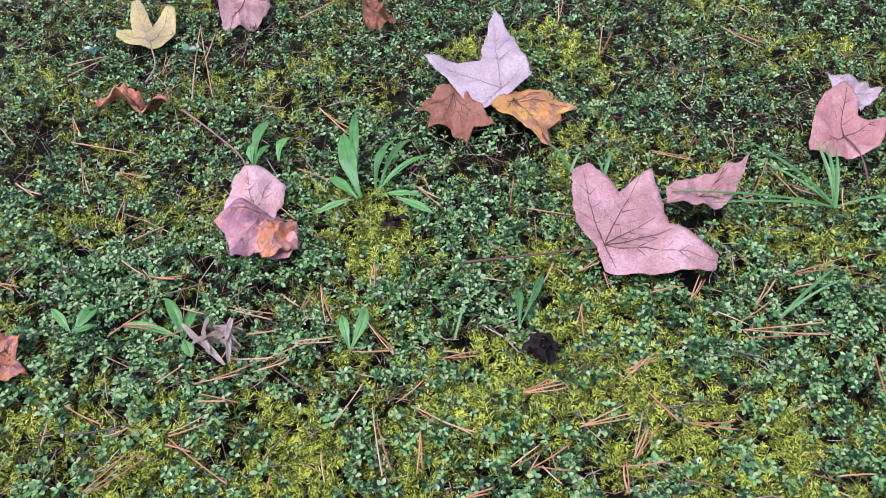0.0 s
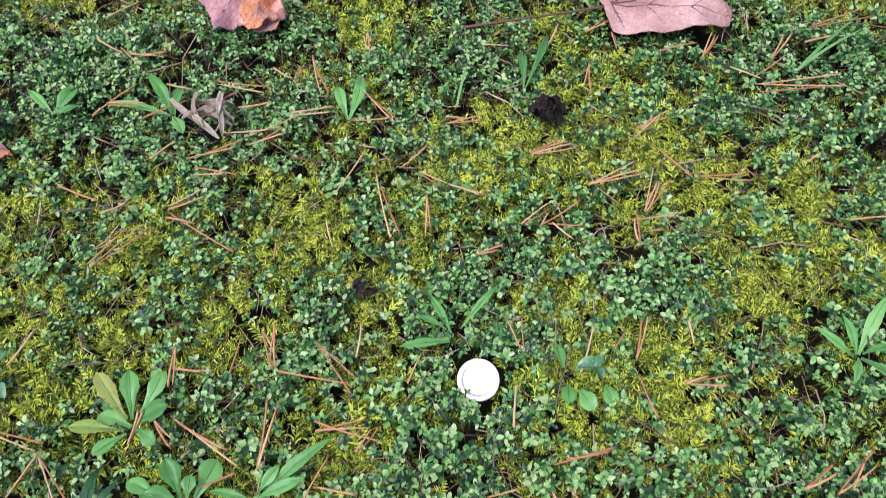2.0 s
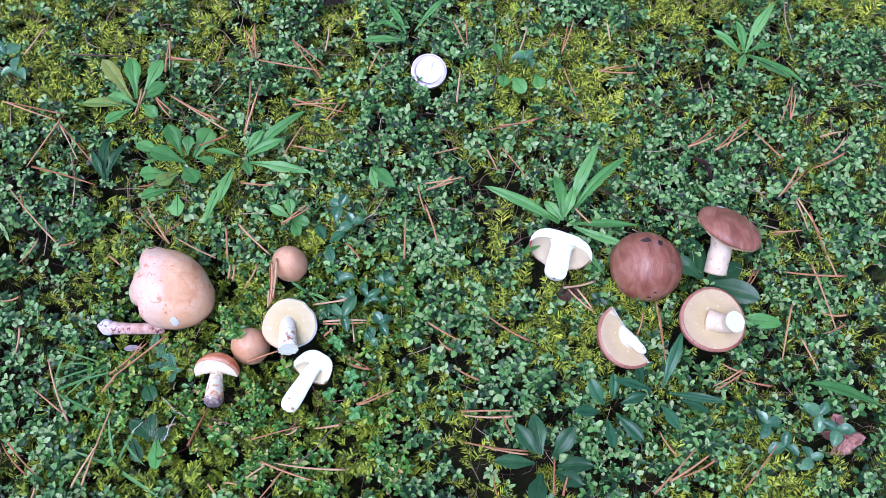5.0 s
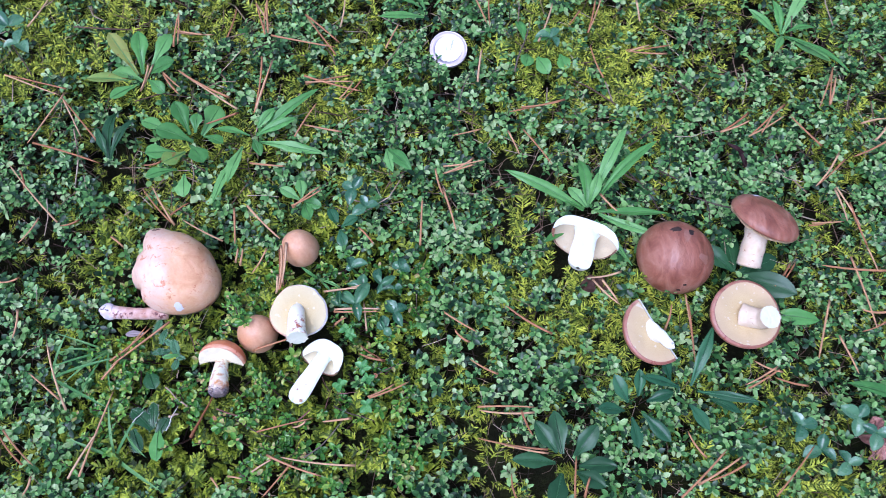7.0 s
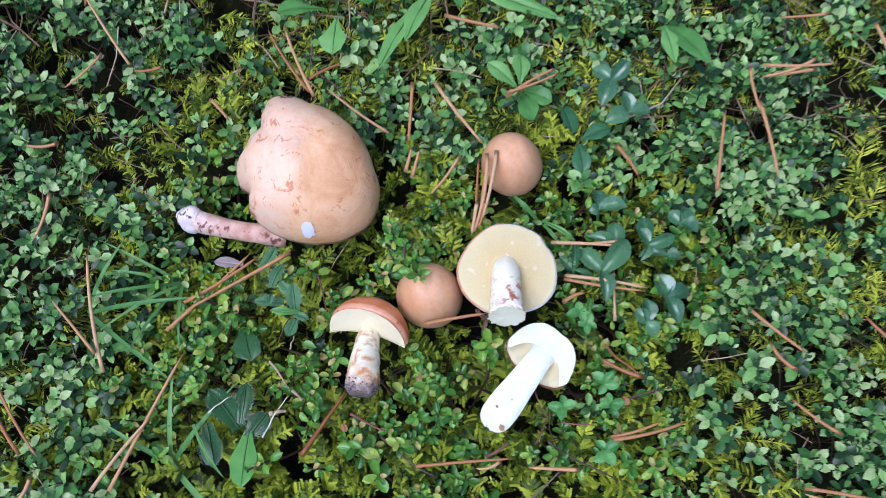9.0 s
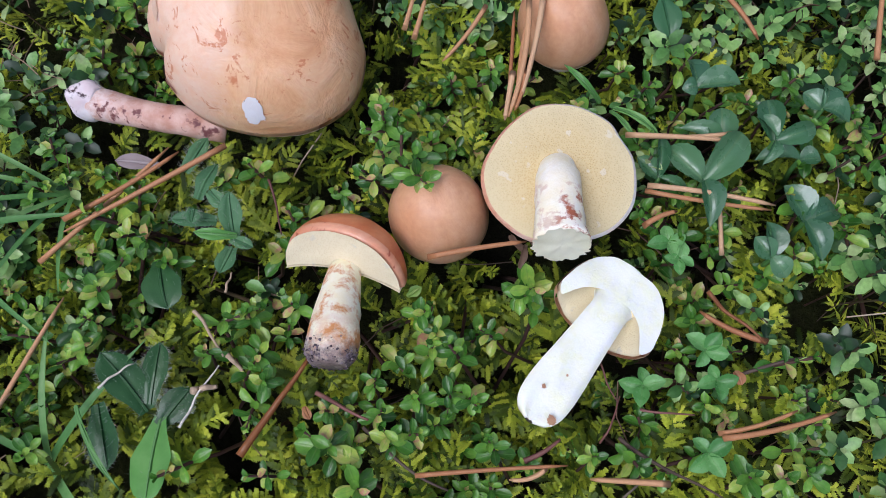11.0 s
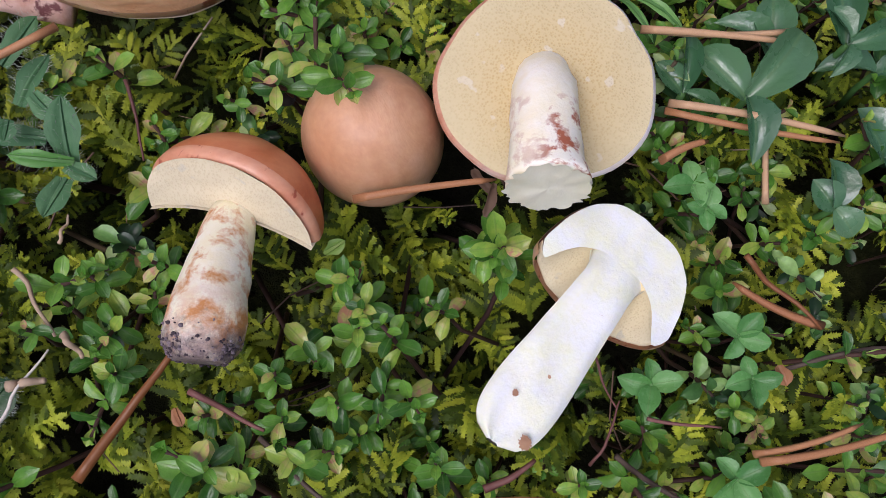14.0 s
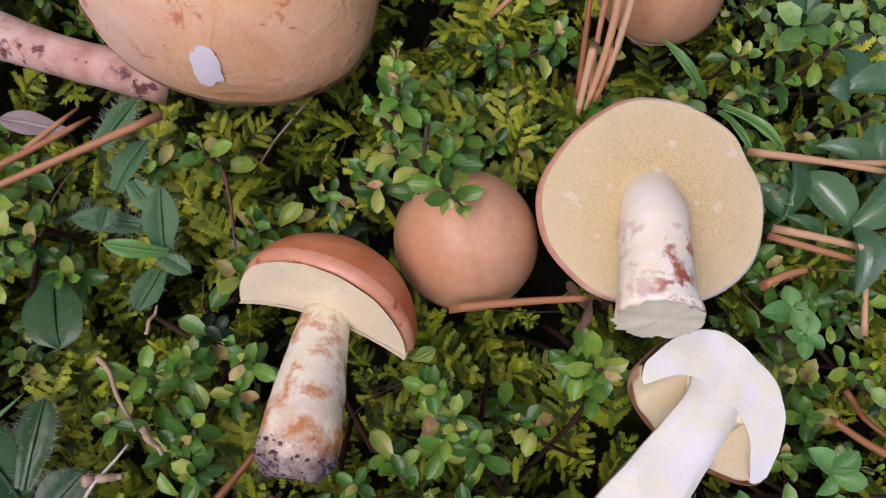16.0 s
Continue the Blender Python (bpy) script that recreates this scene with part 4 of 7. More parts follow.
def whole_mushroom(label, place, axis, R, H, skin, pores, stem=None, radii=None, stem_mat=None, cut=None, waves=(), power=1.0,
                   hollow=0.05, sag=1.0, dents=0.08, seed=1.0, turn=0.0, rim=None, face=(0, 0.3, 1), half=False, patches=(), reach=0.975, crumbs=None, ragged=0.22):
    """A whole mushroom. stem: points in the world, from under the cap to the base; cut: label of a sliced stem end."""
    top = thing("mushroom", Matrix.Translation(place), label, "mushroom", MUSH)
    m = Matrix.Translation(-Vector(place)) @ basis(place, axis, face) @ pose(0, 0, 0, 0, 0, turn)
    def set_in(p):
        """Lifts the middle of a half cap's cut edge into a shallow arch."""
        if not half:
            return m @ Vector(p)
        x, y, z = p
        return m @ Vector((x, y - 0.22 * R * (1 - min(1, (x / R) ** 2)) * (1 + min(0, y) / R), z))

    rows = cap_rows(R, H, waves, half, power, dents, seed)
    split = 19 if rim else len(rows)
    bm = sheet([[set_in(p) for p in r] for r in rows[:split]])
    part("cap", bm, skin, top)
    if rim:
        part("cap_rim", sheet([[set_in(p) for p in r] for r in rows[split - 1:]]), rim, top, "rolled rim of the cap")
    part("pore_surface", sheet([[set_in(p) for p in r] for r in pore_rows(R, waves, half, hollow, sag, seed, reach)]), pores, top, "spongy layer of fine pores")
    for name, lab, mat, *spot in patches:
        part(name, cap_patch(R, H, waves, power, seed, dents, spot, m), mat, top, lab)
    if half:
        lip = []
        for j in range(4):
            row = []
            for i in range(41):
                s = i / 20 - 1
                r = min(abs(s), 0.995)
                lo = pore_z(r, R, hollow, sag) - 0.0003
                hi = max(H * math.cos(math.asin(r ** (1 / power))), lo + 0.0004)
                row.append(set_in((s * R * 0.985, 0.0003, lo + (hi - lo) * j / 3)))
            lip.append(row)
        part("cut_flesh", sheet(lip), CREAM_PORES, top, "cut edge of the cap")
    if stem:
        loc = [Vector(p) - Vector(place) for p in stem]
        st = part("stem", round_stem(loc, radii, seed), stem_mat, top)
        if crumbs:
            earth_crumbs(loc, radii, seed, st, *crumbs)
        if cut:
            part("cut_end", end_disc(loc[-1], loc[-1] - loc[-2], radii[-1] * 1.03, seed, ragged), CUT_FLESH, st, cut)
    return top


def halved_mushroom(label, place, axis, face, R, H, skin, pores, long, radii, waves=(), power=1.0, hollow=0.3, seed=1.0, lean=0.0, stem_mat=None, nod=0.0, reach=0.975, blemishes=(), deep=2.0, brim=1.0):
    """A mushroom sliced lengthwise: its cut side looks along face, the stem runs down its own axis."""
    top = thing("halved_mushroom", basis(place, axis, face), label, "mushroom", MUSH)
    tip = pose(0, 0, 0, nod, 0, 0)
    part("cap", sheet([[tip @ Vector(p) for p in r] for r in cap_rows(R, H, waves, True, power, 0.05, seed)]), skin, top)
    part("pore_surface", sheet([[tip @ Vector(p) for p in r] for r in pore_rows(R, waves, True, hollow, 1.0, seed, reach, deep, brim)]), pores, top, "spongy layer of fine pores")
    # sliced flesh of the cap
    rows = []
    for j in range(7):
        row = []
        for i in range(41):
            s = i / 20 - 1
            r = min(abs(s), 0.995)
            hi = H * math.cos(math.asin(r ** (1 / power)))
            lo = pore_z(r, R, hollow, 1.0, deep, brim) - 0.0006
            z = lo + (max(hi, lo + 0.0004) - lo) * j / 6
            row.append(tip @ Vector((s * R * 0.99, 0.0006 + 0.0004 * noise.noise(Vector((s * 4, z * 300, seed))), z)))
        rows.append(row)
    part("cut_flesh", sheet(rows), HALF_FLESH, top, "sliced white flesh of the cap")
    # stem, half round at the back, with its own sliced face
    n = 34
    top_z = pore_z(0, R, hollow, 1.0, deep) + 0.0012
    long += top_z - hollow * R * 0.9 - 0.002
    back, front = [], []
    for i in range(n + 1):
        u = i / n
        z = top_z - u * long
        r = radii[0] * (1 - u) + radii[1] * u
        r *= 1 + 0.35 * math.exp(-(((z - hollow * R * 0.85) / (0.20 * R)) ** 2))
        rise = 0.0007 - max(0.0, z) * math.tan(radians(nod)) + 0.0002 * min(1.0, u / 0.1)
        r *= 1 + 0.06 * noise.noise(Vector((u * 4, seed, 0)))
        if u > 0.78:
            r *= math.sqrt(max(0.02, 1 - ((u - 0.78) / 0.222) ** 2.6))
        cx = lean * u * u
        back.append([(cx + r * math.cos(a), rise - 0.0009 - r * math.sin(a) * 0.9, z) for a in (math.pi * k / 12 for k in range(13))])
        front.append([(cx + r * q, rise + 0.0005 * noise.noise(Vector((q * 2, u * 6, seed))) - (0.0016 * q * q * min(1.0, max(0.0, z / (hollow * R) - 0.35) / 0.4)) - 0.0009 * q ** 6, z) for q in (k / 6 - 1 for k in range(13))])
    st = part("stem", sheet(back), stem_mat or WHITE_STEM, top)
    cut = part("cut_stem", sheet(front), HALF_FLESH, st, "sliced white flesh of the stem")
    for bx, bu, br in blemishes:
        part("blemish", end_disc(Vector((bx, 0.0013, top_z - bu * long)), (0, 1, 0), br, seed + bu, 0.5), BLEMISH, st, "small brown blemish")
    return top


BIG_PLACE = (-0.1439, -0.1493, 0.005)
BIG_OUTLINE = ((13, 0.89), (54, 0.88), (93, 1.0), (112, 1.22), (122, 1.28), (133, 1.13), (145, 0.91), (155, 0.98), (166, 0.95), (180, 1.02), (196, 0.98), (209, 0.85), (218, 0.97), (238, 0.97), (263, 0.97), (286, 1.01), (304, 1.07), (326, 1.11), (349, 1.02))
big = whole_mushroom("large tan mushroom with a torn sticky cap, lying on moss", BIG_PLACE, (0.04, -0.08, 1), 0.0232, 0.0225,
                     TAN_CAP, CREAM_PORES, [(-0.1490, -0.1686, -0.0040), (-0.1570, -0.1695, -0.0020), (-0.1680, -0.1696, -0.0022), (-0.1790, -0.1685, -0.0038), (-0.1845, -0.1675, -0.0048)],
                     (0.0034, 0.0032, 0.0032, 0.0037, 0.0030), PINK_STEM, None, (("outline", BIG_OUTLINE), (150, 26, 0.02, 61), (205, 26, 0.02, 83), (118, 12, 0.03, 71)), 0.95, dents=0.10, seed=2.1, rim=PALE_RIM,
                     patches=(("peeled_patch", "whitish patch where the skin has peeled", PEELED, -81, 0.71, 5.5, 0.095), ("scar", "small dark scar", SCAR, 112, 0.72, 4.5, 0.035), ("torn_flesh", "pale torn flesh along the broken edge", FLESH, 181, 0.975, 17, 0.028), ("torn_flesh", "pale torn flesh along the broken edge", FLESH, 138, 0.975, 7, 0.03),
                              ("torn_edge", "torn reddish edge", RIM, 122, 0.96, 6, 0.03), ("torn_edge", "torn reddish edge", RIM, 203, 0.93, 5, 0.03),
                              ("torn_edge", "torn reddish edge", RIM, 224, 0.86, 5, 0.03), ("worn_spot", "whitish worn spot", PALE_TOP, 190, 0.55, 7, 0.03)), crumbs=(0.82, 90, 0.0005))
whole_mushroom("small round tan mushroom cap on the moss", (-0.0800, -0.1315, -0.001), (-0.12, -0.05, 1), 0.0103, 0.0145, ORANGE_CAP, CREAM_PORES,
               [(-0.080, -0.132, 0.001), (-0.078, -0.133, -0.012)], (0.004, 0.004), WHITE_STEM, None, ((2, 0.03, 1.0),), 0.85, dents=0.04, seed=4.0)
whole_mushroom("small round orange-brown mushroom cap pressed into moss", (-0.0985, -0.1808, 0.000), (0.0, -0.05, 1), 0.0103, 0.0150, ORANGE_CAP, CREAM_PORES,
               [(-0.098, -0.182, 0.001), (-0.097, -0.183, -0.012)], (0.004, 0.004), WHITE_STEM, None, ((2, 0.025, 0.4),), 0.82, dents=0.03, seed=5.0)
whole_mushroom("upturned mushroom showing cream pores and a cut stem", (-0.0760, -0.1714, 0.0115), (0.03, 0.20, -1), 0.0146, 0.0085, PALE_RIM, DISC_PORES,
               [(-0.0766, -0.1698, 0.0110), (-0.0762, -0.1745, 0.0155), (-0.0752, -0.1815, 0.0180), (-0.0741, -0.1875, 0.0200)],
               (0.0035, 0.0044, 0.0047, 0.0052), PALE_STEM, "smooth pale cut end of the stem", ((2, 0.04, 0.3), (3, 0.025, 2.0), (5, 0.014, 1.0), (11, 0.004, 1.0), (136, 13, 0.06, 5)), 1.0, -0.03, 1.3, 0.05, 6.0, face=(0, 1, 0), reach=0.955, rim=TWO_TONE_RIM)
whole_mushroom("small rusty-capped mushroom with earth on its stem", (-0.1138, -0.1978, 0.0065), (0.15, 0.83, -0.50), 0.0124, 0.0098, RUST_CAP, CREAM_PORES,
               [(-0.1135, -0.1975, 0.0085), (-0.1125, -0.2040, 0.0130), (-0.1115, -0.2105, 0.0165), (-0.1109, -0.2148, 0.0182), (-0.1106, -0.2170, 0.0186)],
               (0.0033, 0.0039, 0.0047, 0.0048, 0.0032), DIRTY_STEM, None, ((2, 0.03, 0.5), (5, 0.012, 0.3)), 0.95, 0.02, 1.5, 0.05, 7.0, rim=RUST_RIM, crumbs=(0.66, 600, 0.00029), face=(0.18, -0.3, -1), half=True, reach=0.965)
halved_mushroom("white mushroom sliced in half lengthwise, cut side up", (-0.0632, -0.1978, 0.0105), (0.45, 0.88, -0.18), (0, -0.1, 1), 0.0106, 0.0126,
                PALE_RIM, HALF_PORES, 0.0322, (0.0034, 0.0054), ((2, 0.03, 1.0), (3, 0.03, 0.4), (7, 0.012, 2)), 0.66, 0.60, 8.0, 0.0, nod=2, blemishes=((0.0016, 0.80, 0.00045), (-0.0030, 0.93, 0.0009), (-0.0006, 0.66, 0.00025)), deep=3.2, brim=0.84)
halved_mushroom("large white mushroom half with its cut side up", (0.0745, -0.1290, 0.0160), (0.28, 0.92, -0.22), (0.05, -0.1, 1), 0.0183, 0.0125,
                BROWN_CAP, TAN_PORES, 0.0290, (0.0056, 0.0066), ((2, 0.03, 1.0),), 0.66, 0.40, 9.0, 0.0, nod=2, deep=4.5)
whole_mushroom("dark brown sticky mushroom cap with scuffs and debris", (0.1245, -0.1345, 0.002), (0.02, -0.08, 1), 0.0205, 0.0210, BROWN_CAP, YELLOW_PORES,
               [(0.1245, -0.134, 0.002), (0.124, -0.134, -0.016)], (0.006, 0.006), PALE_STEM, None, ((2, 0.02, 1.2), (3, 0.015, 0.2)), 0.9, dents=0.08, seed=10.0,
               patches=(("debris", "dark debris stuck to the cap", BROWNBIT, 105, 0.33, 13, 0.05), ("debris", "dark debris stuck to the cap", BROWNBIT, 60, 0.30, 8, 0.06), ("debris", "dark debris stuck to the cap", BROWNBIT, -88, 0.66, 3, 0.02),
                        ("debris", "dark debris stuck to the cap", BROWNBIT, -95, 0.80, 3, 0.02), ("scuff", "pale scuff across the cap", SCUFF, 70, 0.18, 14, 0.12), ("scuff", "pale scuff across the cap", SCUFF, -30, 0.35, 10, 0.10)))
whole_mushroom("brown mushroom leaning on its pale stem", (0.1700, -0.1180, 0.0185), (0.30, 0.52, 0.80), 0.0186, 0.0088, BROWN_CAP, YELLOW_PORES,
               [(0.1665, -0.1200, 0.019), (0.1655, -0.1290, 0.012), (0.1640, -0.1385, 0.005)], (0.0058, 0.0062, 0.0064), TAN_STEM, "pale cut end of the stem",
               ((2, 0.05, 0.4), (3, 0.02, 1.0)), 0.85, 0.04, 1.0, 0.08, 11.0, ragged=0.08,
               patches=(("peeled_patch", "whitish patch on the cap", PEELED, -20, 0.40, 12, 0.06), ("debris", "dark debris stuck to the cap", BROWNBIT, -20, 0.72, 5, 0.03), ("debris", "dark debris stuck to the cap", BROWNBIT, 195, 0.75, 4, 0.04)))
halved_mushroom("half of a brown mushroom lying with yellow pores upward", (0.1095, -0.1775, 0.0100), (-0.20, 0.12, -1), (0.84, 0.54, 0), 0.0182, 0.0100,
                RIM, YELLOW_PORES, 0.0095, (0.0052, 0.0048), ((2, 0.02, 0.0),), 0.8, 0.05, 12.0, -0.0095, reach=0.92)
whole_mushroom("upturned brown mushroom with yellow pores and white stem end", (0.1565, -0.1690, 0.0115), (-0.10, 0.10, -1), 0.0186, 0.0105, BROWN_CAP, YELLOW_PORES,
               [(0.1548, -0.1690, 0.0105), (0.1592, -0.1712, 0.0135), (0.1624, -0.1730, 0.0175), (0.1638, -0.1738, 0.0230)], (0.0066, 0.0054, 0.0050, 0.0056), TAN_STEM,
               "white cut end of the stem", ((2, 0.02, 0.3), (3, 0.02, 1.0)), 0.9, 0.10, 1.1, 0.05, 13.0, rim=RIM, face=(0, 1, 0), reach=0.91, ragged=0.06)


# whitish base of the large stem
part("stem_base", round_stem([Vector(p) - Vector(BIG_PLACE) for p in ((-0.1780, -0.1687, -0.0036), (-0.1805, -0.1683, -0.0040), (-0.1832, -0.1678, -0.0046), (-0.1858, -0.1673, -0.0052))],
                             (0.0034, 0.0042, 0.0041, 0.0028), 3.3, 28, 0.24), VIOLET_BASE, [c for c in big.children if c.name.startswith("stem")][0], "whitish violet base of the stem with dark specks")


# ---- coin ----
def disc_ring(r0, r1, z, bevel, sides=96):
    prof = [(r0, 0), (r0, z - bevel), (r0 + bevel, z), (r1 - bevel, z), (r1, z - bevel), (r1, 0)]
    return sheet([[(r * math.cos(a), r * math.sin(a), h) for a in (2 * math.pi * (k % sides) / sides for k in range(sides + 1))] for r, h in prof])


def build_coin():
    top = thing("coin", pose(-0.0005, 0.0045, -0.0042, 14, -2, 15), "round two-coloured metal coin lying on the moss", "coin")
    ring = part("outer_ring", disc_ring(0.0082, 0.01163, 0.0022, 0.00015), metal("brassy_metal", (0.60, 0.53, 0.56), 0.5), top, "brass-coloured outer ring")
    part("raised_edge", disc_ring(0.0109, 0.01155, 0.0023, 0.00005), metal("worn_brass", (0.70, 0.62, 0.65), 0.46), ring)
    bm = sheet([[(r * math.cos(a), r * math.sin(a), 0.0022 + (0.00006 * noise.noise(Vector((r * 700 * math.cos(a), r * 700 * math.sin(a), 3))) if r > 0 else 0))
                 for a in (2 * math.pi * (k % 96) / 96 for k in range(97))] for r in (0.00001, 0.001, 0.002, 0.003, 0.004, 0.005, 0.006, 0.007, 0.0078, 0.0082)])
    core = part("core", bm, metal("nickel", (0.95, 0.95, 0.94), 0.42), top, "silvery centre of the coin")
    relief = metal("dull_nickel", (0.70, 0.72, 0.74), 0.5)
    for a, b, turn in ((-0.0045, 0.0050, 0.9), (-0.0030, 0.0028, -0.6), (0.0004, 0.0056, 0.5)):
        line = [(0.0016 * math.sin(turn * 3 * u) + 0.6 * (a + (b - a) * u), a + (b - a) * u, 0.0022) for u in (i / 8 for i in range(9))]
        part("relief", tube(line, [0.0001 + 0.00022 * math.sin(math.pi * i / 8) for i in range(9)], 6), relief, core, "worn raised line on the coin")


build_coin()


# ---- fallen leaves ----
def lobed_leaf(label, place, outline, materials, yaw=0.0, tilt=(0, 0), curl=0.006, seed=1.0, petiole=None, veins=(), category="fallen leaf", cup=0.0, teeth=0.045):
    """A dry leaf. outline: directions in degrees and reaches in metres, tips and notches in turn, round the stalk's joint."""
    top = thing("fallen_leaf", pose(*place, tilt[0], tilt[1], yaw), label, category, "fallen leaves on the moss")
    n = 168
    pts = [Vector((r * math.cos(radians(a)), r * math.sin(radians(a)))) for a, r in outline]
    per = n // len(pts)
    ring = []
    for i, p in enumerate(pts):
        q = pts[(i + 1) % len(pts)]
        for k in range(per):
            u = k / per
            w = p.lerp(q, u)
            side = (q - p).orthogonal().normalized()
            bow = math.sin(math.pi * u) * 0.03 * (q - p).length
            tooth = teeth * (q - p).length * (abs(((u * 4 + 0.3 * seed) % 1) - 0.5) - 0.25)
            ring.append(w - side * (bow + tooth))
    size = max(r for _, r in outline)

    def lift(p, f):
        z = curl * 2.2 * noise.noise(Vector((p.x / size * 1.6, p.y / size * 1.6, seed)))
        z += curl * 0.8 * noise.noise(Vector((p.x / size * 5, p.y / size * 5, seed + 3)))
        return z + cup * f * f * size + 0.0004

    def skin(dz):
        return [[(r.x * f, r.y * f, lift(r * f, f) + dz) for r in ring + ring[:1]] for f in (0.02, 0.15, 0.3, 0.45, 0.6, 0.72, 0.84, 0.93, 1.0)]

    up, down = skin(0.0002), skin(-0.0002)
    part("blade", sheet(up + [down[-1]] + down[::-1][1:]), materials[0], top)
    for a, reach in veins:
        d = Vector((math.cos(radians(a)), math.sin(radians(a))))
        line = []
        for k in range(9):
            f = k / 8
            p = d * reach * f + d.orthogonal() * 0.02 * reach * math.sin(3 * f)
            line.append((p.x, p.y, lift(p, min(1, f)) + 0.0005))
        v = part("vein", tube(line, [0.0005 * (1 - 0.7 * k / 8) for k in range(9)], 5), materials[1], top)
        for s in (-1, 1):
            for f in (0.3, 0.5, 0.68):
                b = d * reach * f
                e = b + Matrix.Rotation(s * radians(42), 2) @ d * reach * 0.30 * (1.1 - f)
                pts2 = [b.lerp(e, k / 4) for k in range(5)]
                part("side_vein", tube([(p.x, p.y, lift(p, min(1, p.length / reach)) + 0.0004) for p in pts2], [0.00028 * (1 - 0.6 * k / 4) for k in range(5)], 4), materials[1], v)
    if petiole:
        line = [(0, 0, 0.0008)] + [(x, y, z) for x, y, z in petiole]
        part("leaf_stalk", round_stem(line, [0.0009] + [0.0008] * (len(line) - 2) + [0.0012], seed, 6, 0.0), materials[1], top)
    return top


PINK_LEAF = dry_leaf("pink_dry_leaf", (0.53, 0.33, 0.29), (0.42, 0.235, 0.20), (0.28, 0.135, 0.11), (0.20, 0.085, 0.055), 0.63)
WHITE_LEAF = dry_leaf("whitish_dry_leaf", (0.457, 0.374, 0.348), (0.408, 0.322, 0.3), (0.334, 0.246, 0.225), (0.278, 0.176, 0.14), 0.72)
BROWN_LEAF = dry_leaf("brown_dry_leaf", (0.311, 0.144, 0.072), (0.243, 0.0938, 0.042), (0.169, 0.0562, 0.024), (0.101, 0.0375, 0.018), 0.66)
GOLD_LEAF = dry_leaf("gold_dry_leaf", (0.544, 0.317, 0.06), (0.5, 0.248, 0.048), (0.379, 0.179, 0.084), (0.272, 0.123, 0.078), 0.51)
LEMON_LEAF = dry_leaf("lemon_leaf", (0.481, 0.427, 0.0924), (0.448, 0.378, 0.132), (0.398, 0.275, 0.145), (0.385, 0.234, 0.132), 0.66)
ORANGE_LEAF = dry_leaf("orange_dry_leaf", (0.56, 0.27, 0.12), (0.50, 0.19, 0.07), (0.322, 0.117, 0.065), (0.224, 0.111, 0.104), 0.51)
ROSY_LEAF = dry_leaf("rosy_dry_leaf", (0.477, 0.263, 0.222), (0.412, 0.198, 0.155), (0.322, 0.138, 0.111), (0.225, 0.0837, 0.0617), 0.66)
MAUVE_LEAF = dry_leaf("mauve_dry_leaf", (0.60, 0.33, 0.22), (0.40, 0.20, 0.20), (0.20, 0.09, 0.13), (0.60, 0.24, 0.09), 0.55)
PALE_PINK_LEAF = dry_leaf("pale_pink_dry_leaf", (0.62, 0.43, 0.37), (0.52, 0.32, 0.27), (0.40, 0.22, 0.17), (0.34, 0.15, 0.09), 0.66)
VEIN_ROSE = by_object("rosy_vein", [(0.0, (0.22, 0.11, 0.09)), (1.0, (0.30, 0.17, 0.14))], 0.6)
STALK_DRY = by_object("dry_leaf_stalk", [(0.0, (0.08, 0.04, 0.0275)), (1.0, (0.14, 0.075, 0.05))], 0.6)
STALK_PALE = by_object("pale_leaf_stalk", [(0.0, (0.25, 0.18, 0.15)), (1.0, (0.31, 0.24, 0.21))], 0.6)

lobed_leaf("large pinkish-brown maple leaf lying upside down on moss", (0.0996, 0.2885, 0.008), ((-92, 0.025), (-50, 0.036), (-14, 0.084), (-4, 0.086), (24, 0.058), (62, 0.098), (74, 0.070), (92, 0.100), (101, 0.094), (130, 0.028), (200, 0.006)),
           (PINK_LEAF, STALK_DRY), 0, (3, 0), 0.006, 1.3, [(-0.03, -0.006, 0.001), (-0.07, -0.013, 0.001), (-0.107, -0.018, -0.001)], ((95, 0.092), (65, 0.09), (38, 0.056), (16, 0.055), (-8, 0.082), (-70, 0.022)))
lobed_leaf("small curled brown leaf on the moss", (0.183, 0.348, 0.008), ((-155, 0.030), (-120, 0.022), (-65, 0.020), (-10, 0.026), (30, 0.050), (55, 0.028), (110, 0.020), (160, 0.026)), (PINK_LEAF, STALK_DRY), 0, (10, -14), 0.010, 2.2, None, ((40, 0.038), (-20, 0.02)), cup=0.12)
lobed_leaf("whitish maple leaf lying upside down over other leaves", (0.0219, 0.4908, 0.014), ((93, 0.132), (73, 0.056), (29, 0.032), (-40, 0.012), (232, 0.036), (200, 0.036), (173, 0.050), (145, 0.094), (117, 0.046))[::-1],
           (WHITE_LEAF, STALK_PALE), 0, (4, 0), 0.008, 3.1, None, ((94, 0.11), (147, 0.078), (230, 0.03), (50, 0.03)))
lobed_leaf("brown crumpled maple leaf on the moss", (-0.024, 0.487, 0.006), ((-150, 0.040), (-130, 0.030), (-118, 0.045), (-90, 0.038), (-75, 0.062), (-62, 0.044), (-48, 0.058), (-20, 0.02), (60, 0.022), (110, 0.022), (180, 0.02)),
           (BROWN_LEAF, STALK_DRY), 0, (0, 6), 0.009, 4.4, None, ((-145, 0.034), (-108, 0.036), (-75, 0.052), (-50, 0.046)))
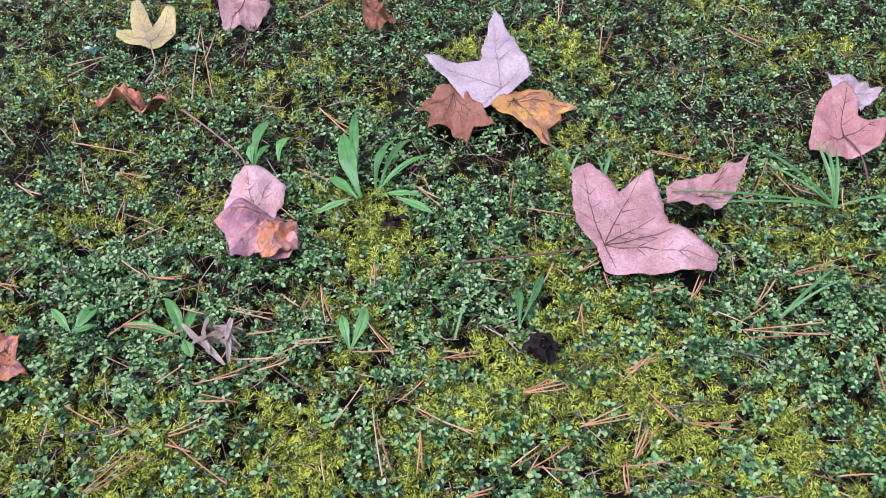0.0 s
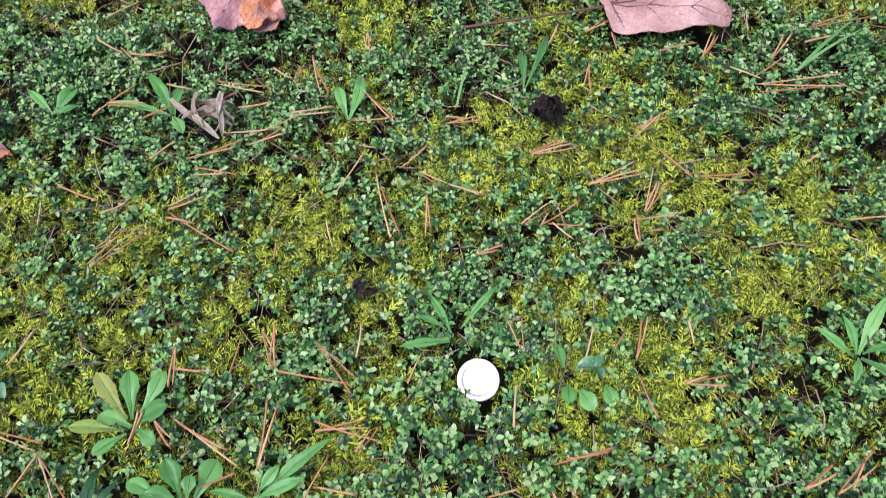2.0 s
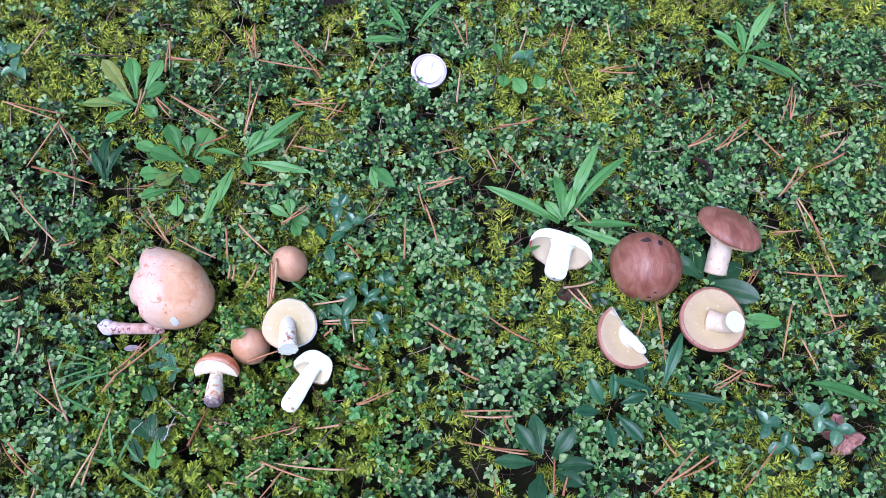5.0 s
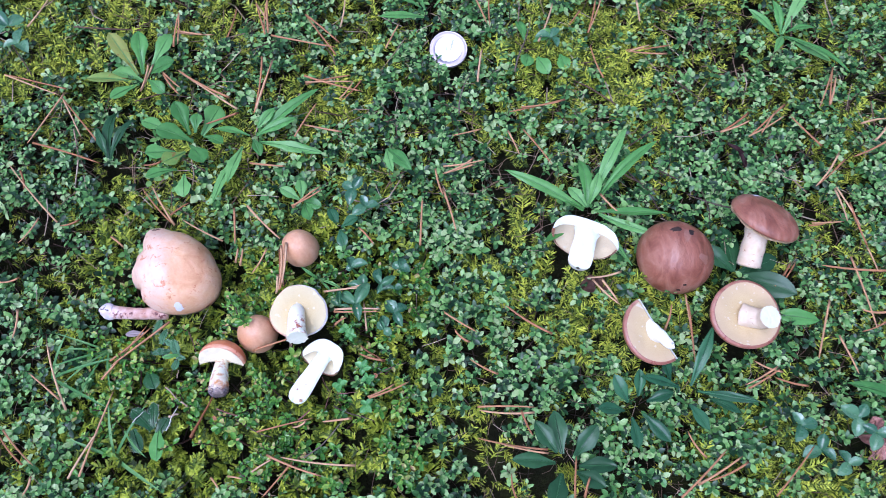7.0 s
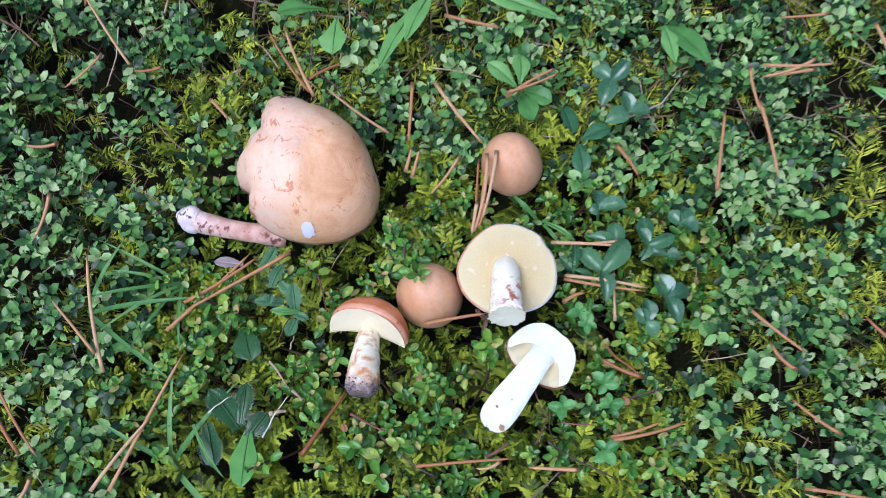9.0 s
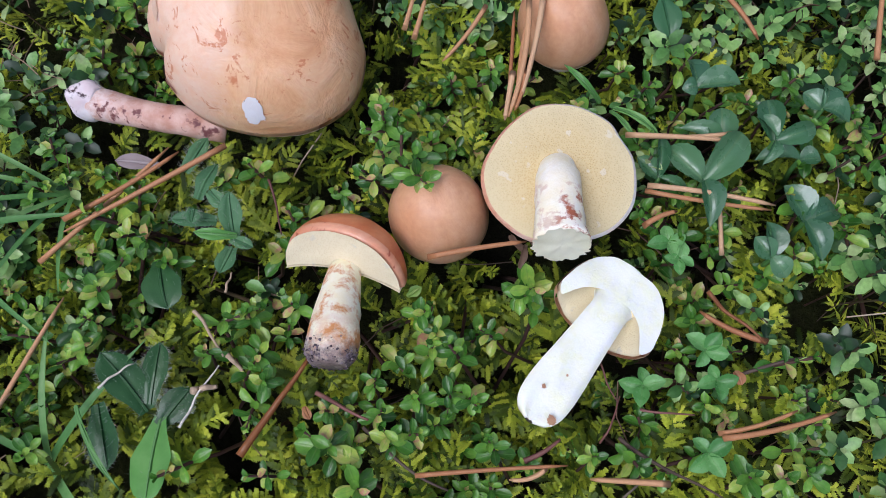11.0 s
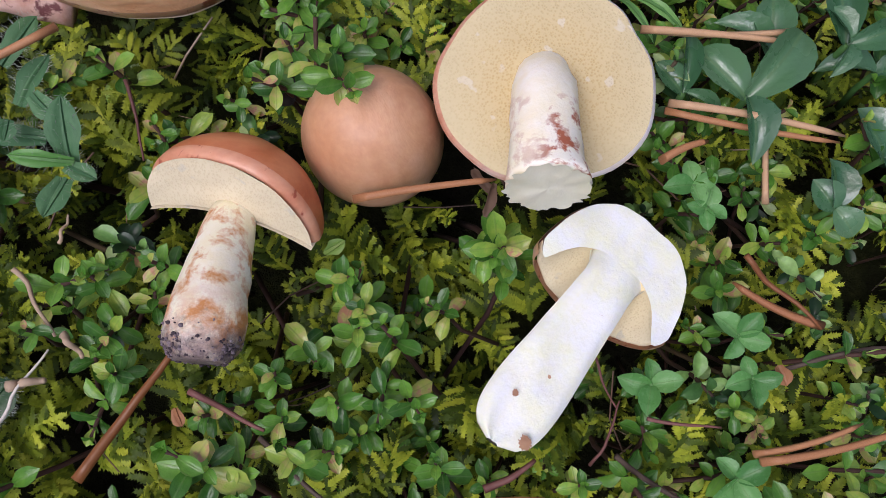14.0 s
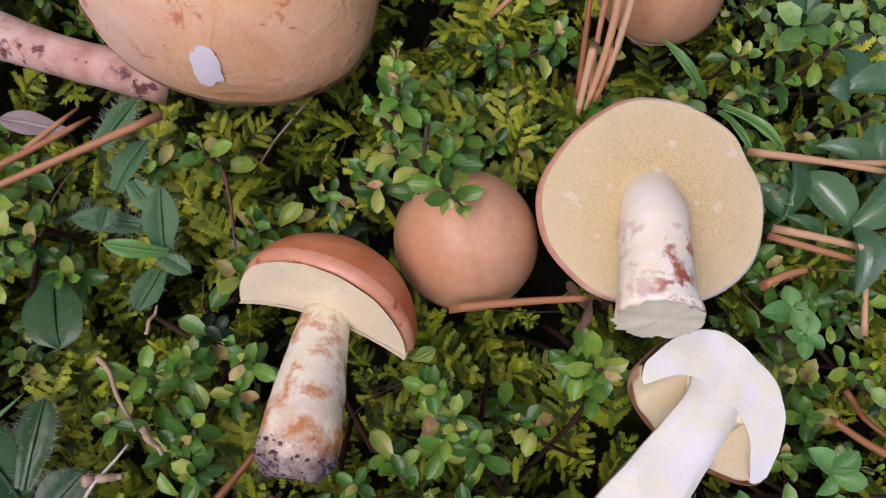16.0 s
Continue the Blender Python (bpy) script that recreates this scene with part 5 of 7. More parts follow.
lobed_leaf("golden yellow maple leaf with brown patches on moss", (0.033, 0.4755, 0.013), ((-120, 0.030), (-90, 0.028), (-58, 0.062), (-45, 0.045), (-28, 0.050), (-18, 0.046), (-6, 0.060), (8, 0.044), (34, 0.044), (60, 0.020), (150, 0.012), (210, 0.026)),
           (GOLD_LEAF, STALK_DRY), 0, (6, 3), 0.006, 5.5, [(0.02, -0.03, -0.003), (0.036, -0.058, -0.006)], ((-57, 0.05), (-6, 0.05), (34, 0.036), (-110, 0.024)))
lobed_leaf("yellow maple leaf fading to cream on the moss", (-0.345, 0.575, 0.008), ((-60, 0.014), (10, 0.016), (58, 0.032), (78, 0.060), (89, 0.064), (104, 0.036), (115, 0.090), (123, 0.066), (139, 0.034), (150, 0.050), (166, 0.040), (220, 0.017)),
           (LEMON_LEAF, STALK_PALE), 0, (5, 0), 0.006, 6.1, [(0.015, -0.035, -0.002), (0.012, -0.06, -0.004)], ((84, 0.064), (116, 0.084), (153, 0.05)))
lobed_leaf("curled brown leaf with pale underside on thyme", (-0.325, 0.470, 0.009), ((-10, 0.033), (30, 0.022), (90, 0.016), (130, 0.030), (160, 0.026), (195, 0.037), (250, 0.012)), (ORANGE_LEAF, STALK_DRY), 0, (-8, 12), 0.012, 7.7, None, ((-5, 0.028), (180, 0.03)), cup=0.12)
lobed_leaf("pinkish folded maple leaf on the moss", (-0.178, 0.316, 0.008), ((108, 0.054), (90, 0.050), (60, 0.040), (30, 0.020), (-40, 0.022), (-100, 0.02), (170, 0.026), (140, 0.036))[::-1],
           (PALE_PINK_LEAF, VEIN_ROSE), 0, (4, -4), 0.007, 8.2, [(-0.02, 0.06, 0.002), (-0.055, 0.10, 0.0), (-0.10, 0.143, -0.004)], ((106, 0.046), (80, 0.04)))
lobed_leaf("mauve and pink mottled maple leaf on the moss", (-0.170, 0.307, 0.012), ((-172, 0.037), (-150, 0.030), (-120, 0.036), (-108, 0.045), (-90, 0.030), (-72, 0.034), (-52, 0.046), (-35, 0.044), (-20, 0.022), (40, 0.016), (120, 0.018)),
           (MAUVE_LEAF, VEIN_ROSE), 0, (6, 4), 0.009, 9.4, None, ((-170, 0.03), (-112, 0.038), (-48, 0.038)))
lobed_leaf("small orange lobe of a dry leaf", (-0.1548, 0.2873, 0.014), ((-150, 0.014), (-100, 0.022), (-70, 0.017), (-30, 0.024), (10, 0.017), (50, 0.022), (110, 0.016), (170, 0.018)), (ORANGE_LEAF, VEIN_ROSE), 0, (8, 10), 0.006, 16.3, None, ((-95, 0.018), (50, 0.018)))
lobed_leaf("rosy brown maple leaf leaning on grass", (0.322, 0.430, 0.010), ((-150, 0.040), (-120, 0.028), (-60, 0.024), (-20, 0.030), (28, 0.048), (50, 0.030), (78, 0.068), (105, 0.045), (150, 0.03)), (ROSY_LEAF, STALK_DRY), 0, (10, 4), 0.008, 10.3,
           [(0.01, -0.02, 0.0), (0.012, -0.05, -0.004)], ((78, 0.055), (28, 0.04), (-148, 0.032)))
lobed_leaf("small whitish-pink maple leaf on the moss", (0.350, 0.4975, 0.014), ((-100, 0.038), (-60, 0.022), (5, 0.027), (40, 0.018), (90, 0.022), (128, 0.032), (165, 0.020), (220, 0.018)), (WHITE_LEAF, STALK_PALE), 0, (8, 0), 0.006, 11.8, None, ((-98, 0.03), (5, 0.022), (128, 0.026)))
lobed_leaf("small pink leaf on the thyme", (-0.258, 0.645, 0.008), ((0, 0.030), (60, 0.024), (110, 0.034), (170, 0.030), (230, 0.034), (300, 0.022)), (PINK_LEAF, STALK_DRY), 0, (5, 0), 0.008, 12.5, None, ((110, 0.028), (230, 0.028)))
lobed_leaf("small red-brown withered leaf on the moss", (-0.112, 0.630, 0.008), ((0, 0.022), (70, 0.014), (130, 0.030), (180, 0.014), (240, 0.024), (300, 0.016)), (BROWN_LEAF, STALK_DRY), 0, (20, 10), 0.012, 13.6, None, ((130, 0.024),), cup=0.2)
lobed_leaf("orange leaf on the moss", (-0.330, 0.168, 0.005), ((-15, 0.028), (20, 0.014), (60, 0.026), (110, 0.020), (180, 0.026), (250, 0.020), (310, 0.018)), (ORANGE_LEAF, STALK_DRY), 0, (4, 4), 0.006, 14.1, None, ((-15, 0.022), (60, 0.02)))
lobed_leaf("dark brown dead leaf under clover", (0.223, -0.231, -0.005), ((0, 0.011), (60, 0.010), (110, 0.014), (180, 0.008), (230, 0.011), (300, 0.009)), (ROSY_LEAF, STALK_DRY), 0, (6, -6), 0.007, 15.2, None, ((110, 0.011), (230, 0.009)))


# ---- rosettes, clover and grass ----
def blade_mesh(name, long, wide, arch, material, fold=0.25, blunt=1.0, neck=0.25, seed=0.0, wave=0.02, spoon=False):
    """A leaf along +x from its stalk at the origin: folded on its midrib, arched, with an uneven margin."""
    rows = []
    side = 0.16 * noise.noise(Vector((seed * 3.1, 0.5, 2)))
    for i in range(11):
        u = i / 10
        w = wide * 0.5 * (neck + (1 - neck) * (min(1, u * 1.7) ** 1.9 if spoon else min(1, u * 2.2) ** 1.4)) * (1 - max(0, (u - 0.45) / 0.55) ** (2.2 * blunt)) ** (0.8)
        w *= 1 + 0.12 * noise.noise(Vector((u * 5, seed, 0)))
        x = long * (u - 0.12 * arch * u * u)
        z = long * arch * (0.75 * u - 0.85 * u * u)
        row = []
        for q in (-1, -0.66, -0.33, 0, 0.33, 0.66, 1):
            row.append((x, w * q + side * long * u * u, z + abs(q) * w * fold * 2 * (1 - 0.6 * abs(q)) + wave * long * 0.5 * noise.noise(Vector((u * 4, q * 1.4, seed + 5))) * 2.2 - (0.0003 if q == 0 else 0)))
        rows.append(row)
    bm = sheet(rows)
    me = bpy.data.meshes.new(name)
    bm.to_mesh(me)
    bm.free()
    me.polygons.foreach_set("use_smooth", [True] * len(me.polygons))
    me.materials.append(material)
    return me


def rib_mesh(long, arch, material, seed):
    side = 0.16 * noise.noise(Vector((seed * 3.1, 0.5, 2)))
    bm = tube([(long * (u - 0.12 * arch * u * u), side * long * u * u, long * arch * (0.75 * u - 0.85 * u * u) + 0.00005) for u in (0, 0.25, 0.5, 0.75, 0.95)], [0.0004, 0.00035, 0.0003, 0.0002, 0.0001], 5)
    me = bpy.data.meshes.new("midrib")
    bm.to_mesh(me)
    bm.free()
    me.materials.append(material)
    return me


def leaf_hairs(mesh, count, seed):
    """Fine upright hairs along the margin of a leaf and strewn over it."""
    rg = random.Random(int(seed * 7))
    bm = bmesh.new()
    n = len(mesh.vertices)
    for k in range(count * 2):
        row = rg.randrange(1, n // 7)
        edge = k % 3 != 2
        col = rg.choice((0, 6)) if edge else rg.randrange(7)
        p = mesh.vertices[row * 7 + col].co.lerp(mesh.vertices[(row - 1) * 7 + col].co, rg.random())
        out = (1 if col == 6 else -1) if edge else rg.uniform(-0.4, 0.4)
        d = Vector((rg.uniform(-0.3, 0.7), out, rg.uniform(0.3, 1.0))).normalized() * rg.uniform(0.0005, 0.0015)
        s = d.orthogonal().normalized() * 0.00003
        e = p + d * 0.6 + Vector((rg.uniform(-2, 2), rg.uniform(-2, 2), 0)) * 0.0001
        v = [bm.verts.new(q) for q in (p - s, p + s, e + s * 0.7, e - s * 0.7, p + d)]
        bm.faces.new(v[:4])
        bm.faces.new((v[3], v[2], v[4]))
    return bm


def rosette(label, category, x, y, leaves, material=BLADE, fold=0.2, blunt=1.0, neck=0.2, z=-0.002, odd=None, spoon=False, name="rosette_plant", hairs=0):
    """leaves: direction in degrees, length and width in mm, arch."""
    top = thing(name, pose(x, y, z), label, category)
    for i, (a, long, wide, arch, *off) in enumerate(leaves):
        off = off or (1.6 * math.cos(radians(a)), 1.6 * math.sin(radians(a)))
        mat = YELLOWED if odd is not None and i in odd else material
        ob = link("leaf", blade_mesh("leaf", 1.15 * long / 1000, 1.1 * wide / 1000, arch, mat, fold, blunt, neck, x * 90 + i, spoon=spoon), None, top, "yellowing leaf" if mat is YELLOWED else "")
        ob.matrix_basis = pose(off[0] / 1000, off[1] / 1000, 0.0007 * i, 18 * math.sin(7 * i + a), -12 + 12 * math.sin(5 * i + 2 * a), a + 6 * math.sin(3 * i))
        rib = link("midrib", rib_mesh(1.15 * long / 1000, arch, VEIN if material in (BLADE, GRASS) else material, x * 90 + i), None, ob)
        rib.matrix_basis = Matrix.Identity(4)
        if hairs:
            part("hairs", leaf_hairs(ob.data, hairs, x * 90 + i), HAIR, ob, "fine white hairs")
    return top


def clover_meshes():
    out = []
    for k in range(3):
        rows = []
        for i in range(15):
            u = i / 14
            w = 0.5 * 0.80 * math.sin(math.pi * min(1, (0.07 + u * 0.93) ** 1.15)) ** 0.7 * (1 + 0.025 * (-1) ** i * (u > 0.3))
            rows.append([(u, w * q, 0.30 * u - (0.34 + 0.08 * k) * u * u + abs(q) * w * 0.5 + 0.03 * noise.noise(Vector((u * 3, q, k)))) for q in (-1, -0.5, 0, 0.5, 1)])
        bm = sheet(rows)
        me = bpy.data.meshes.new("leaflet")
        bm.to_mesh(me)
        bm.free()
        me.polygons.foreach_set("use_smooth", [True] * len(me.polygons))
        out.append(me)
    return out


CLOVER_SHAPES = clover_meshes()


def clover(x, y, size, turn, z=0.006, material=CLOVER_UNIT, tilt=(0, 0), label="three-leaved green clover growing in the moss", spread_deg=112, count=3):
    top = thing("clover", pose(x, y, z, tilt[0], tilt[1], turn), label, "clover", "clover leaves")
    for k in range(count):
        me = CLOVER_SHAPES[k % 3]
        ob = new("leaflet", me)
        if not me.materials:
            me.materials.append(material)
        ob.material_slots[0].link = "OBJECT"
        ob.material_slots[0].material = material
        ob.parent = top
        g = 1 + 0.14 * math.sin(k * 2.1 + x * 900)
        ob.matrix_basis = pose(0, 0, 0, 16 * math.sin(k * 3 + y * 700), -10 + 14 * math.sin(k * 2 + x * 500), k * spread_deg + 14 * math.sin(k + x * 800)) @ Matrix.Diagonal((size * g, size * 0.86 * g, size * g, 1))
    part("stalk", tube([(0, 0, 0.0002), (0.001, 0.0005, -0.007), (0.003, 0.001, -0.016)], [0.0005, 0.00055, 0.0006], 6), VEIN, top)
    return top


def grass_tuft(x, y, blades, label, z=-0.005, material=GRASS):
    """blades: direction, length and width in mm, lean (0 upright, 1 flat)."""
    top = thing("grass_tuft", pose(x, y, z), label, "grass", "grass tufts")
    for a, long, wide, lean in blades:
        rows = []
        L = long / 1000
        for i in range(9):
            u = i / 8
            w = wide / 2000 * (0.8 + 0.2 * u) * (1 - u ** 4) + 0.00003
            r = L * u * (0.25 + 0.75 * lean * (0.5 + 0.5 * u))
            h = L * (1 - lean * 0.8) * (0.8 * u - 0.45 * lean * u * u) + 0.006 * math.sin(1.6 * u)
            rows.append([(r, w * q, h + abs(q) * w * 0.5) for q in (-1, 0, 1)])
        ob = part("blade", sheet(rows), material, top)
        ob.matrix_basis = pose(0, 0, 0, 0, 0, a)
    return top


rosette("green plantain rosette with rounded spotted leaves", "plantain", -0.1843, -0.0229, ((158, 19, 11, 0.35, -1, -0), (132, 28, 9, 0.3, -4, 4), (101, 25, 9, 0.6, -1, 4), (14, 19, 11, 0.35, 1, 2), (67, 24, 8, 0.5, 4, 6), (174, 27, 9, 0.2, -3, -3), (-136, 17, 8, 0.2, -1, -5), (-42, 13, 7, 0.4, 4, -2)), blunt=1.9, neck=0.2, odd=(1, 5), spoon=True)
rosette("fresh green rosette with spoon-shaped leaves", "rosette", -0.1493, -0.0663, ((166, 20, 10.5, 0.35, -0, 2), (64, 20, 11.5, 0.45, 5, 6), (120, 20, 9.5, 0.45, -2, 6), (156, 18, 9, 0.3, -12, 6), (-49, 16, 10, 0.3, 0, -2), (-164, 15, 9.5, 0.3, -8, -7), (-126, 14, 8.5, 0.2, -2, -7), (-160, 16, 8, 0.3, -5, -19), (-79, 13, 9.5, 0.3, -0, -22), (-33, 15, 6.5, 0.4, 8, 2), (90, 11, 7, 0.6, 3, 4)), blunt=1.9, neck=0.2, odd=(6,), spoon=True)
rosette("narrow-leaved green plantain spreading over the moss", "plantain", -0.1121, -0.0620, ((44, 41, 6.5, 0.3, 1, 2), (-11, 35, 6.0, 0.25, 2, -2), (20, 24, 6.0, 0.4, -0, 2), (-100, 26, 7, 0.3, -7, -6), (-101, 32, 6, 0.2, -10, -11), (-68, 11, 6, 0.5, -1, -2), (174, 20, 4.5, 0.4, -3, -0), (47, 14, 5.5, 0.5, 1, 5)), blunt=0.9)
rosette("dark green grassy plantain leaves standing in thyme", "plantain", -0.196, -0.078, ((92, 32, 7.5, 0.8), (62, 26, 4.9, 0.8), (120, 18, 4.5, 0.6)), DARKLEAF, blunt=0.8)
rosette("single broad green plantain leaf in the thyme", "plantain", -0.036, -0.066, ((-48, 23, 7.5, 0.5), (-75, 17, 5.25, 0.4)), blunt=0.9)
rosette("bright green plantain with long lance-shaped leaves", "plantain", 0.079, -0.105, ((154, 45, 6.8, 0.3), (158, 20, 5, 0.5), (93, 31, 6.8, 0.9), (64, 41, 6.6, 0.6, 4, 8), (46, 43, 7, 0.5, 6, 6), (120, 15, 6, 0.9), (-6, 34, 6, 0.05, 6, -2), (-35, 30, 5, 0.0, 6, -4), (-58, 32, 5, 0.0, 4, -8), (-140, 24, 5, 0.0, -8, -8), (75, 18, 6, 0.9)), blunt=0.75, neck=0.3)
rosette("light green plantain tuft with thin leaves", "plantain", 0.206, 0.016, ((150, 24, 5.25, 0.4), (100, 21, 5.25, 0.6), (60, 36, 6.75, 0.6), (-38, 29, 6, 0.35), (-48, 42, 5.25, 0.3), (-120, 21, 4.5, 0.4), (20, 18, 4.5, 0.5)), blunt=0.75)
rosette("green plantain leaves beside the coin", "plantain", -0.012, 0.030, ((120, 26, 4.8, 0.4, -3, 2), (152, 18, 4.5, 0.4, -6, 4), (52, 34, 3.8, 0.5, 2, 4), (190, 27, 5, 0.2, -4, -4)), blunt=0.8)
rosette("oval green leaves in moss beside the coin", "rosette", 0.046, 0.004, ((-95, 13, 8.0, 0.4, 2, -3), (-62, 13, 8.6, 0.4, 8, -6), (-70, 11, 7.5, 0.3, 22, -4), (100, 14, 6.0, 0.4, 0, 6), (30, 12, 6.0, 0.4, 6, 4)), blunt=1.6)
rosette("pale green plantain with long leaves among thyme", "plantain", -0.092, 0.345, ((112, 62, 14, 0.6, -4, 2), (100, 78, 8, 0.8, -8, 12), (140, 36, 10, 0.5, -6, -2), (66, 66, 8, 0.8, 12, 14), (84, 52, 7, 0.8, 8, 10), (34, 50, 7, 0.5, 10, 4), (5, 36, 6, 0.3, 10, 0), (200, 32, 6, 0.2, -8, -6), (-22, 34, 7, 0.2, 26, -4)), blunt=0.8, z=0.002)
rosette("dark hairy hawkweed rosette in the moss", "hawkweed", -0.1457, -0.2307, ((134, 13.0, 6.4, 0.15, -0.8, -0.6), (96, 11.0, 4.3, 0.25, -0.5, 0.8), (68, 8.0, 5.4, 0.15, 2.8, -2.8), (-63, 11.3, 6.6, 0.12, -10.0, -1.1)), HAWKWEED, 0.08, 1.7, 0.45, 0.001, hairs=110)
rosette("fresh green hawkweed leaf with a pale midrib", "hawkweed", -0.1432, -0.2322, ((-80, 14.8, 8.2, 0.15, 0.0, 0.7),), BLADE, 0.1, 1.6, 0.3, 0.002, hairs=10)
rosette("dark oval leaf with a pale margin", "rosette", -0.1526, -0.2021, ((-66, 10.0, 7.2, 0.2, -0.4, 0.5),), HAWKWEED, 0.1, 1.9, 0.35, 0.001, hairs=50)
rosette("hairy chickweed shoot with pale green pointed leaves", "chickweed", -0.1400, -0.1927, ((70, 7.8, 3.2, 0.3, -11.2, 9.4), (80, 7.6, 3.7, 0.3, -6.5, 4.0), (-171, 8.4, 3.3, 0.2, -1.2, 0.2), (105, 8.3, 4.0, 0.3, 3.2, -2.6), (-10, 4.6, 2.6, 0.2, 3.0, -3.2), (-92, 5.7, 3.5, 0.2, 3.8, -5.0), (-33, 4.7, 3.0, 0.2, -3.4, 5.2), (-89, 2.6, 2.6, 0.2, -5.2, 0.9)), CHICKWEED, 0.25, 1.15, 0.6, 0.006, hairs=46)
rosette("bright green chickweed bud with a white tip", "chickweed", -0.1362, -0.1953, ((-171, 7.6, 2.2, 0.5, 0.2, 0.2),), BLADE, 0.35, 1.3, 0.5, 0.009, hairs=20)
rosette("pale grey withered leaf beside the large stem", "dead leaf", -0.1590, -0.1814, ((-176, 8.0, 3.2, 0.1, 0.2, -0.1),), WITHERED, 0.2, 1.6, 0.4, 0.001, name="withered_leaf")
rosette("single pale green grass blade across the moss", "grass", -0.1588, -0.2329, ((-49, 16.9, 1.1, 0.3, 0.0, 0.0),), GRASS, 0.3, 1.0, 0.9, 0.005, name="grass_tuft")
rosette("dark green rosette with toothed leaves", "rosette", 0.062, -0.2435, ((98, 20, 9, 0.3, -2, 4), (50, 18, 9, 0.4, 4, 3), (3, 17, 8, 0.2, 6, -2), (-30, 15, 8, 0.2, 4, -5), (180, 20, 7.5, 0.2, -6, -1), (248, 17, 9.5, 0.2, -3, -6), (134, 17, 8, 0.3, -5, 4)), DARKLEAF, 0.2, 1.1)
rosette("green rosette with oblong leaves", "rosette", 0.098, -0.2150, ((125, 15, 6.5, 0.4, -3, 2), (88, 13, 6, 0.4, 2, 5), (-45, 17, 6.5, 0.2, 4, -4), (-85, 14, 6.5, 0.2, -2, -6), (20, 13, 6, 0.3, 6, 2), (175, 14, 6, 0.2, -6, -3)), CLOVER, 0.2, 1.3)
rosette("light green plantain leaves crossing in the thyme", "plantain", 0.126, -0.207, ((72, 31, 6, 0.5, 2, 3), (166, 21, 5, 0.2, -4, 2), (-12, 27, 4.5, 0.2, 5, 0), (-62, 15, 6, 0.2, 0, -7), (118, 14, 6, 0.4, -9, 5), (-30, 15, 5, 0.2, 10, -4)), CLOVER, 0.2, 0.9)
rosette("dark leaf under the brown mushrooms", "rosette", 0.158, -0.142, ((95, 25, 10.4, 0.3), (20, 22, 11.2, 0.2), (-25, 28, 12, 0.2), (140, 21, 8.8, 0.3)), DARKLEAF, 0.2, 1.3)
rosette("green leaf beside the upturned brown mushroom", "rosette", 0.172, -0.164, ((-5, 24, 8.25, 0.25),), BLADE, 0.2, 1.2)
rosette("pale green blade lying in the thyme", "plantain", 0.250, -0.215, ((165, 42, 7.2, 0.3), (10, 19, 6.4, 0.3)), BLADE, 0.2, 0.9)
rosette("bright green young plantain leaves standing in thyme", "plantain", -0.196, 0.388, ((80, 60, 12, 1.0), (60, 24, 9, 0.8), (110, 22, 7, 0.7)), BLADE, 0.2, 0.9)
rosette("bright green leaf standing in the thyme", "plantain", -0.176, 0.395, ((80, 32, 10, 1.0),), BLADE, 0.2, 0.9)
rosette("small bright green seedling in the moss", "seedling", -0.287, 0.197, ((135, 26, 6, 0.5), (70, 26, 9, 0.7), (30, 14, 6, 0.4)), BLADE, 0.2, 1.0)
rosette("fresh green leaves by a withered stalk", "rosette", -0.205, 0.196, ((80, 24, 9, 0.6), (165, 44, 8, 0.3), (120, 30, 8, 0.4), (-60, 16, 8, 0.4)), BLADE, 0.2, 1.2)
rosette("narrow green leaves in the moss", "plantain", -0.085, 0.190, ((110, 28, 7, 0.8), (70, 36, 8, 0.8)), BLADE, 0.2, 0.9)
rosette("green blade leaves beside a pine cone scrap", "plantain", 0.034, 0.215, ((95, 40, 6, 0.8), (70, 54, 5, 0.8)), GRASS, 0.2, 0.8)
rosette("curled bright green blade over the moss", "plantain", -0.068, -0.150, ((150, 11, 1.6, 0.9), (-48, 9, 1.2, 0.9), (-20, 12, 1.6, 1.0)), BLADE, 0.2, 0.8, 0.6, 0.001)
rosette("rounded leaves under the small tan mushroom", "rosette", -0.082, -0.102, ((-60, 12, 6.5, 0.4), (150, 12, 5.85, 0.4), (100, 11, 5.85, 0.5), (-20, 10, 5.85, 0.4)), BLADE, 0.2, 1.5)
rosette("bluish oval leaves beside the mushrooms", "rosette", -0.060, -0.118, ((30, 10, 6.5, 0.4), (120, 10, 5.85, 0.4), (-70, 10, 5.85, 0.4)), CLOVER, 0.2, 1.5)

def clover_at(x, y, z, leaflets):
    """leaflets: direction in degrees, length and width in mm."""
    top = thing("clover", pose(x, y, z), "three-leaved glossy green clover with folded leaflets", "clover", "clover leaves")
    for k, (a, long, wide) in enumerate(leaflets):
        ob = link("leaflet", CLOVER_SHAPES[k % 3], CLOVER_UNIT, top)
        ob.matrix_basis = pose(0, 0, 0.0004 * k, 18 * math.sin(k * 3 + y * 700), -6 + 9 * math.sin(k * 2 + x * 500), a) @ Matrix.Diagonal((long / 1120, wide / 860, long / 800, 1))
    part("stalk", tube([(0, 0, 0.0002), (0.001, 0.0005, -0.007), (0.003, 0.001, -0.016)], [0.0005, 0.00055, 0.0006], 6), VEIN, top)


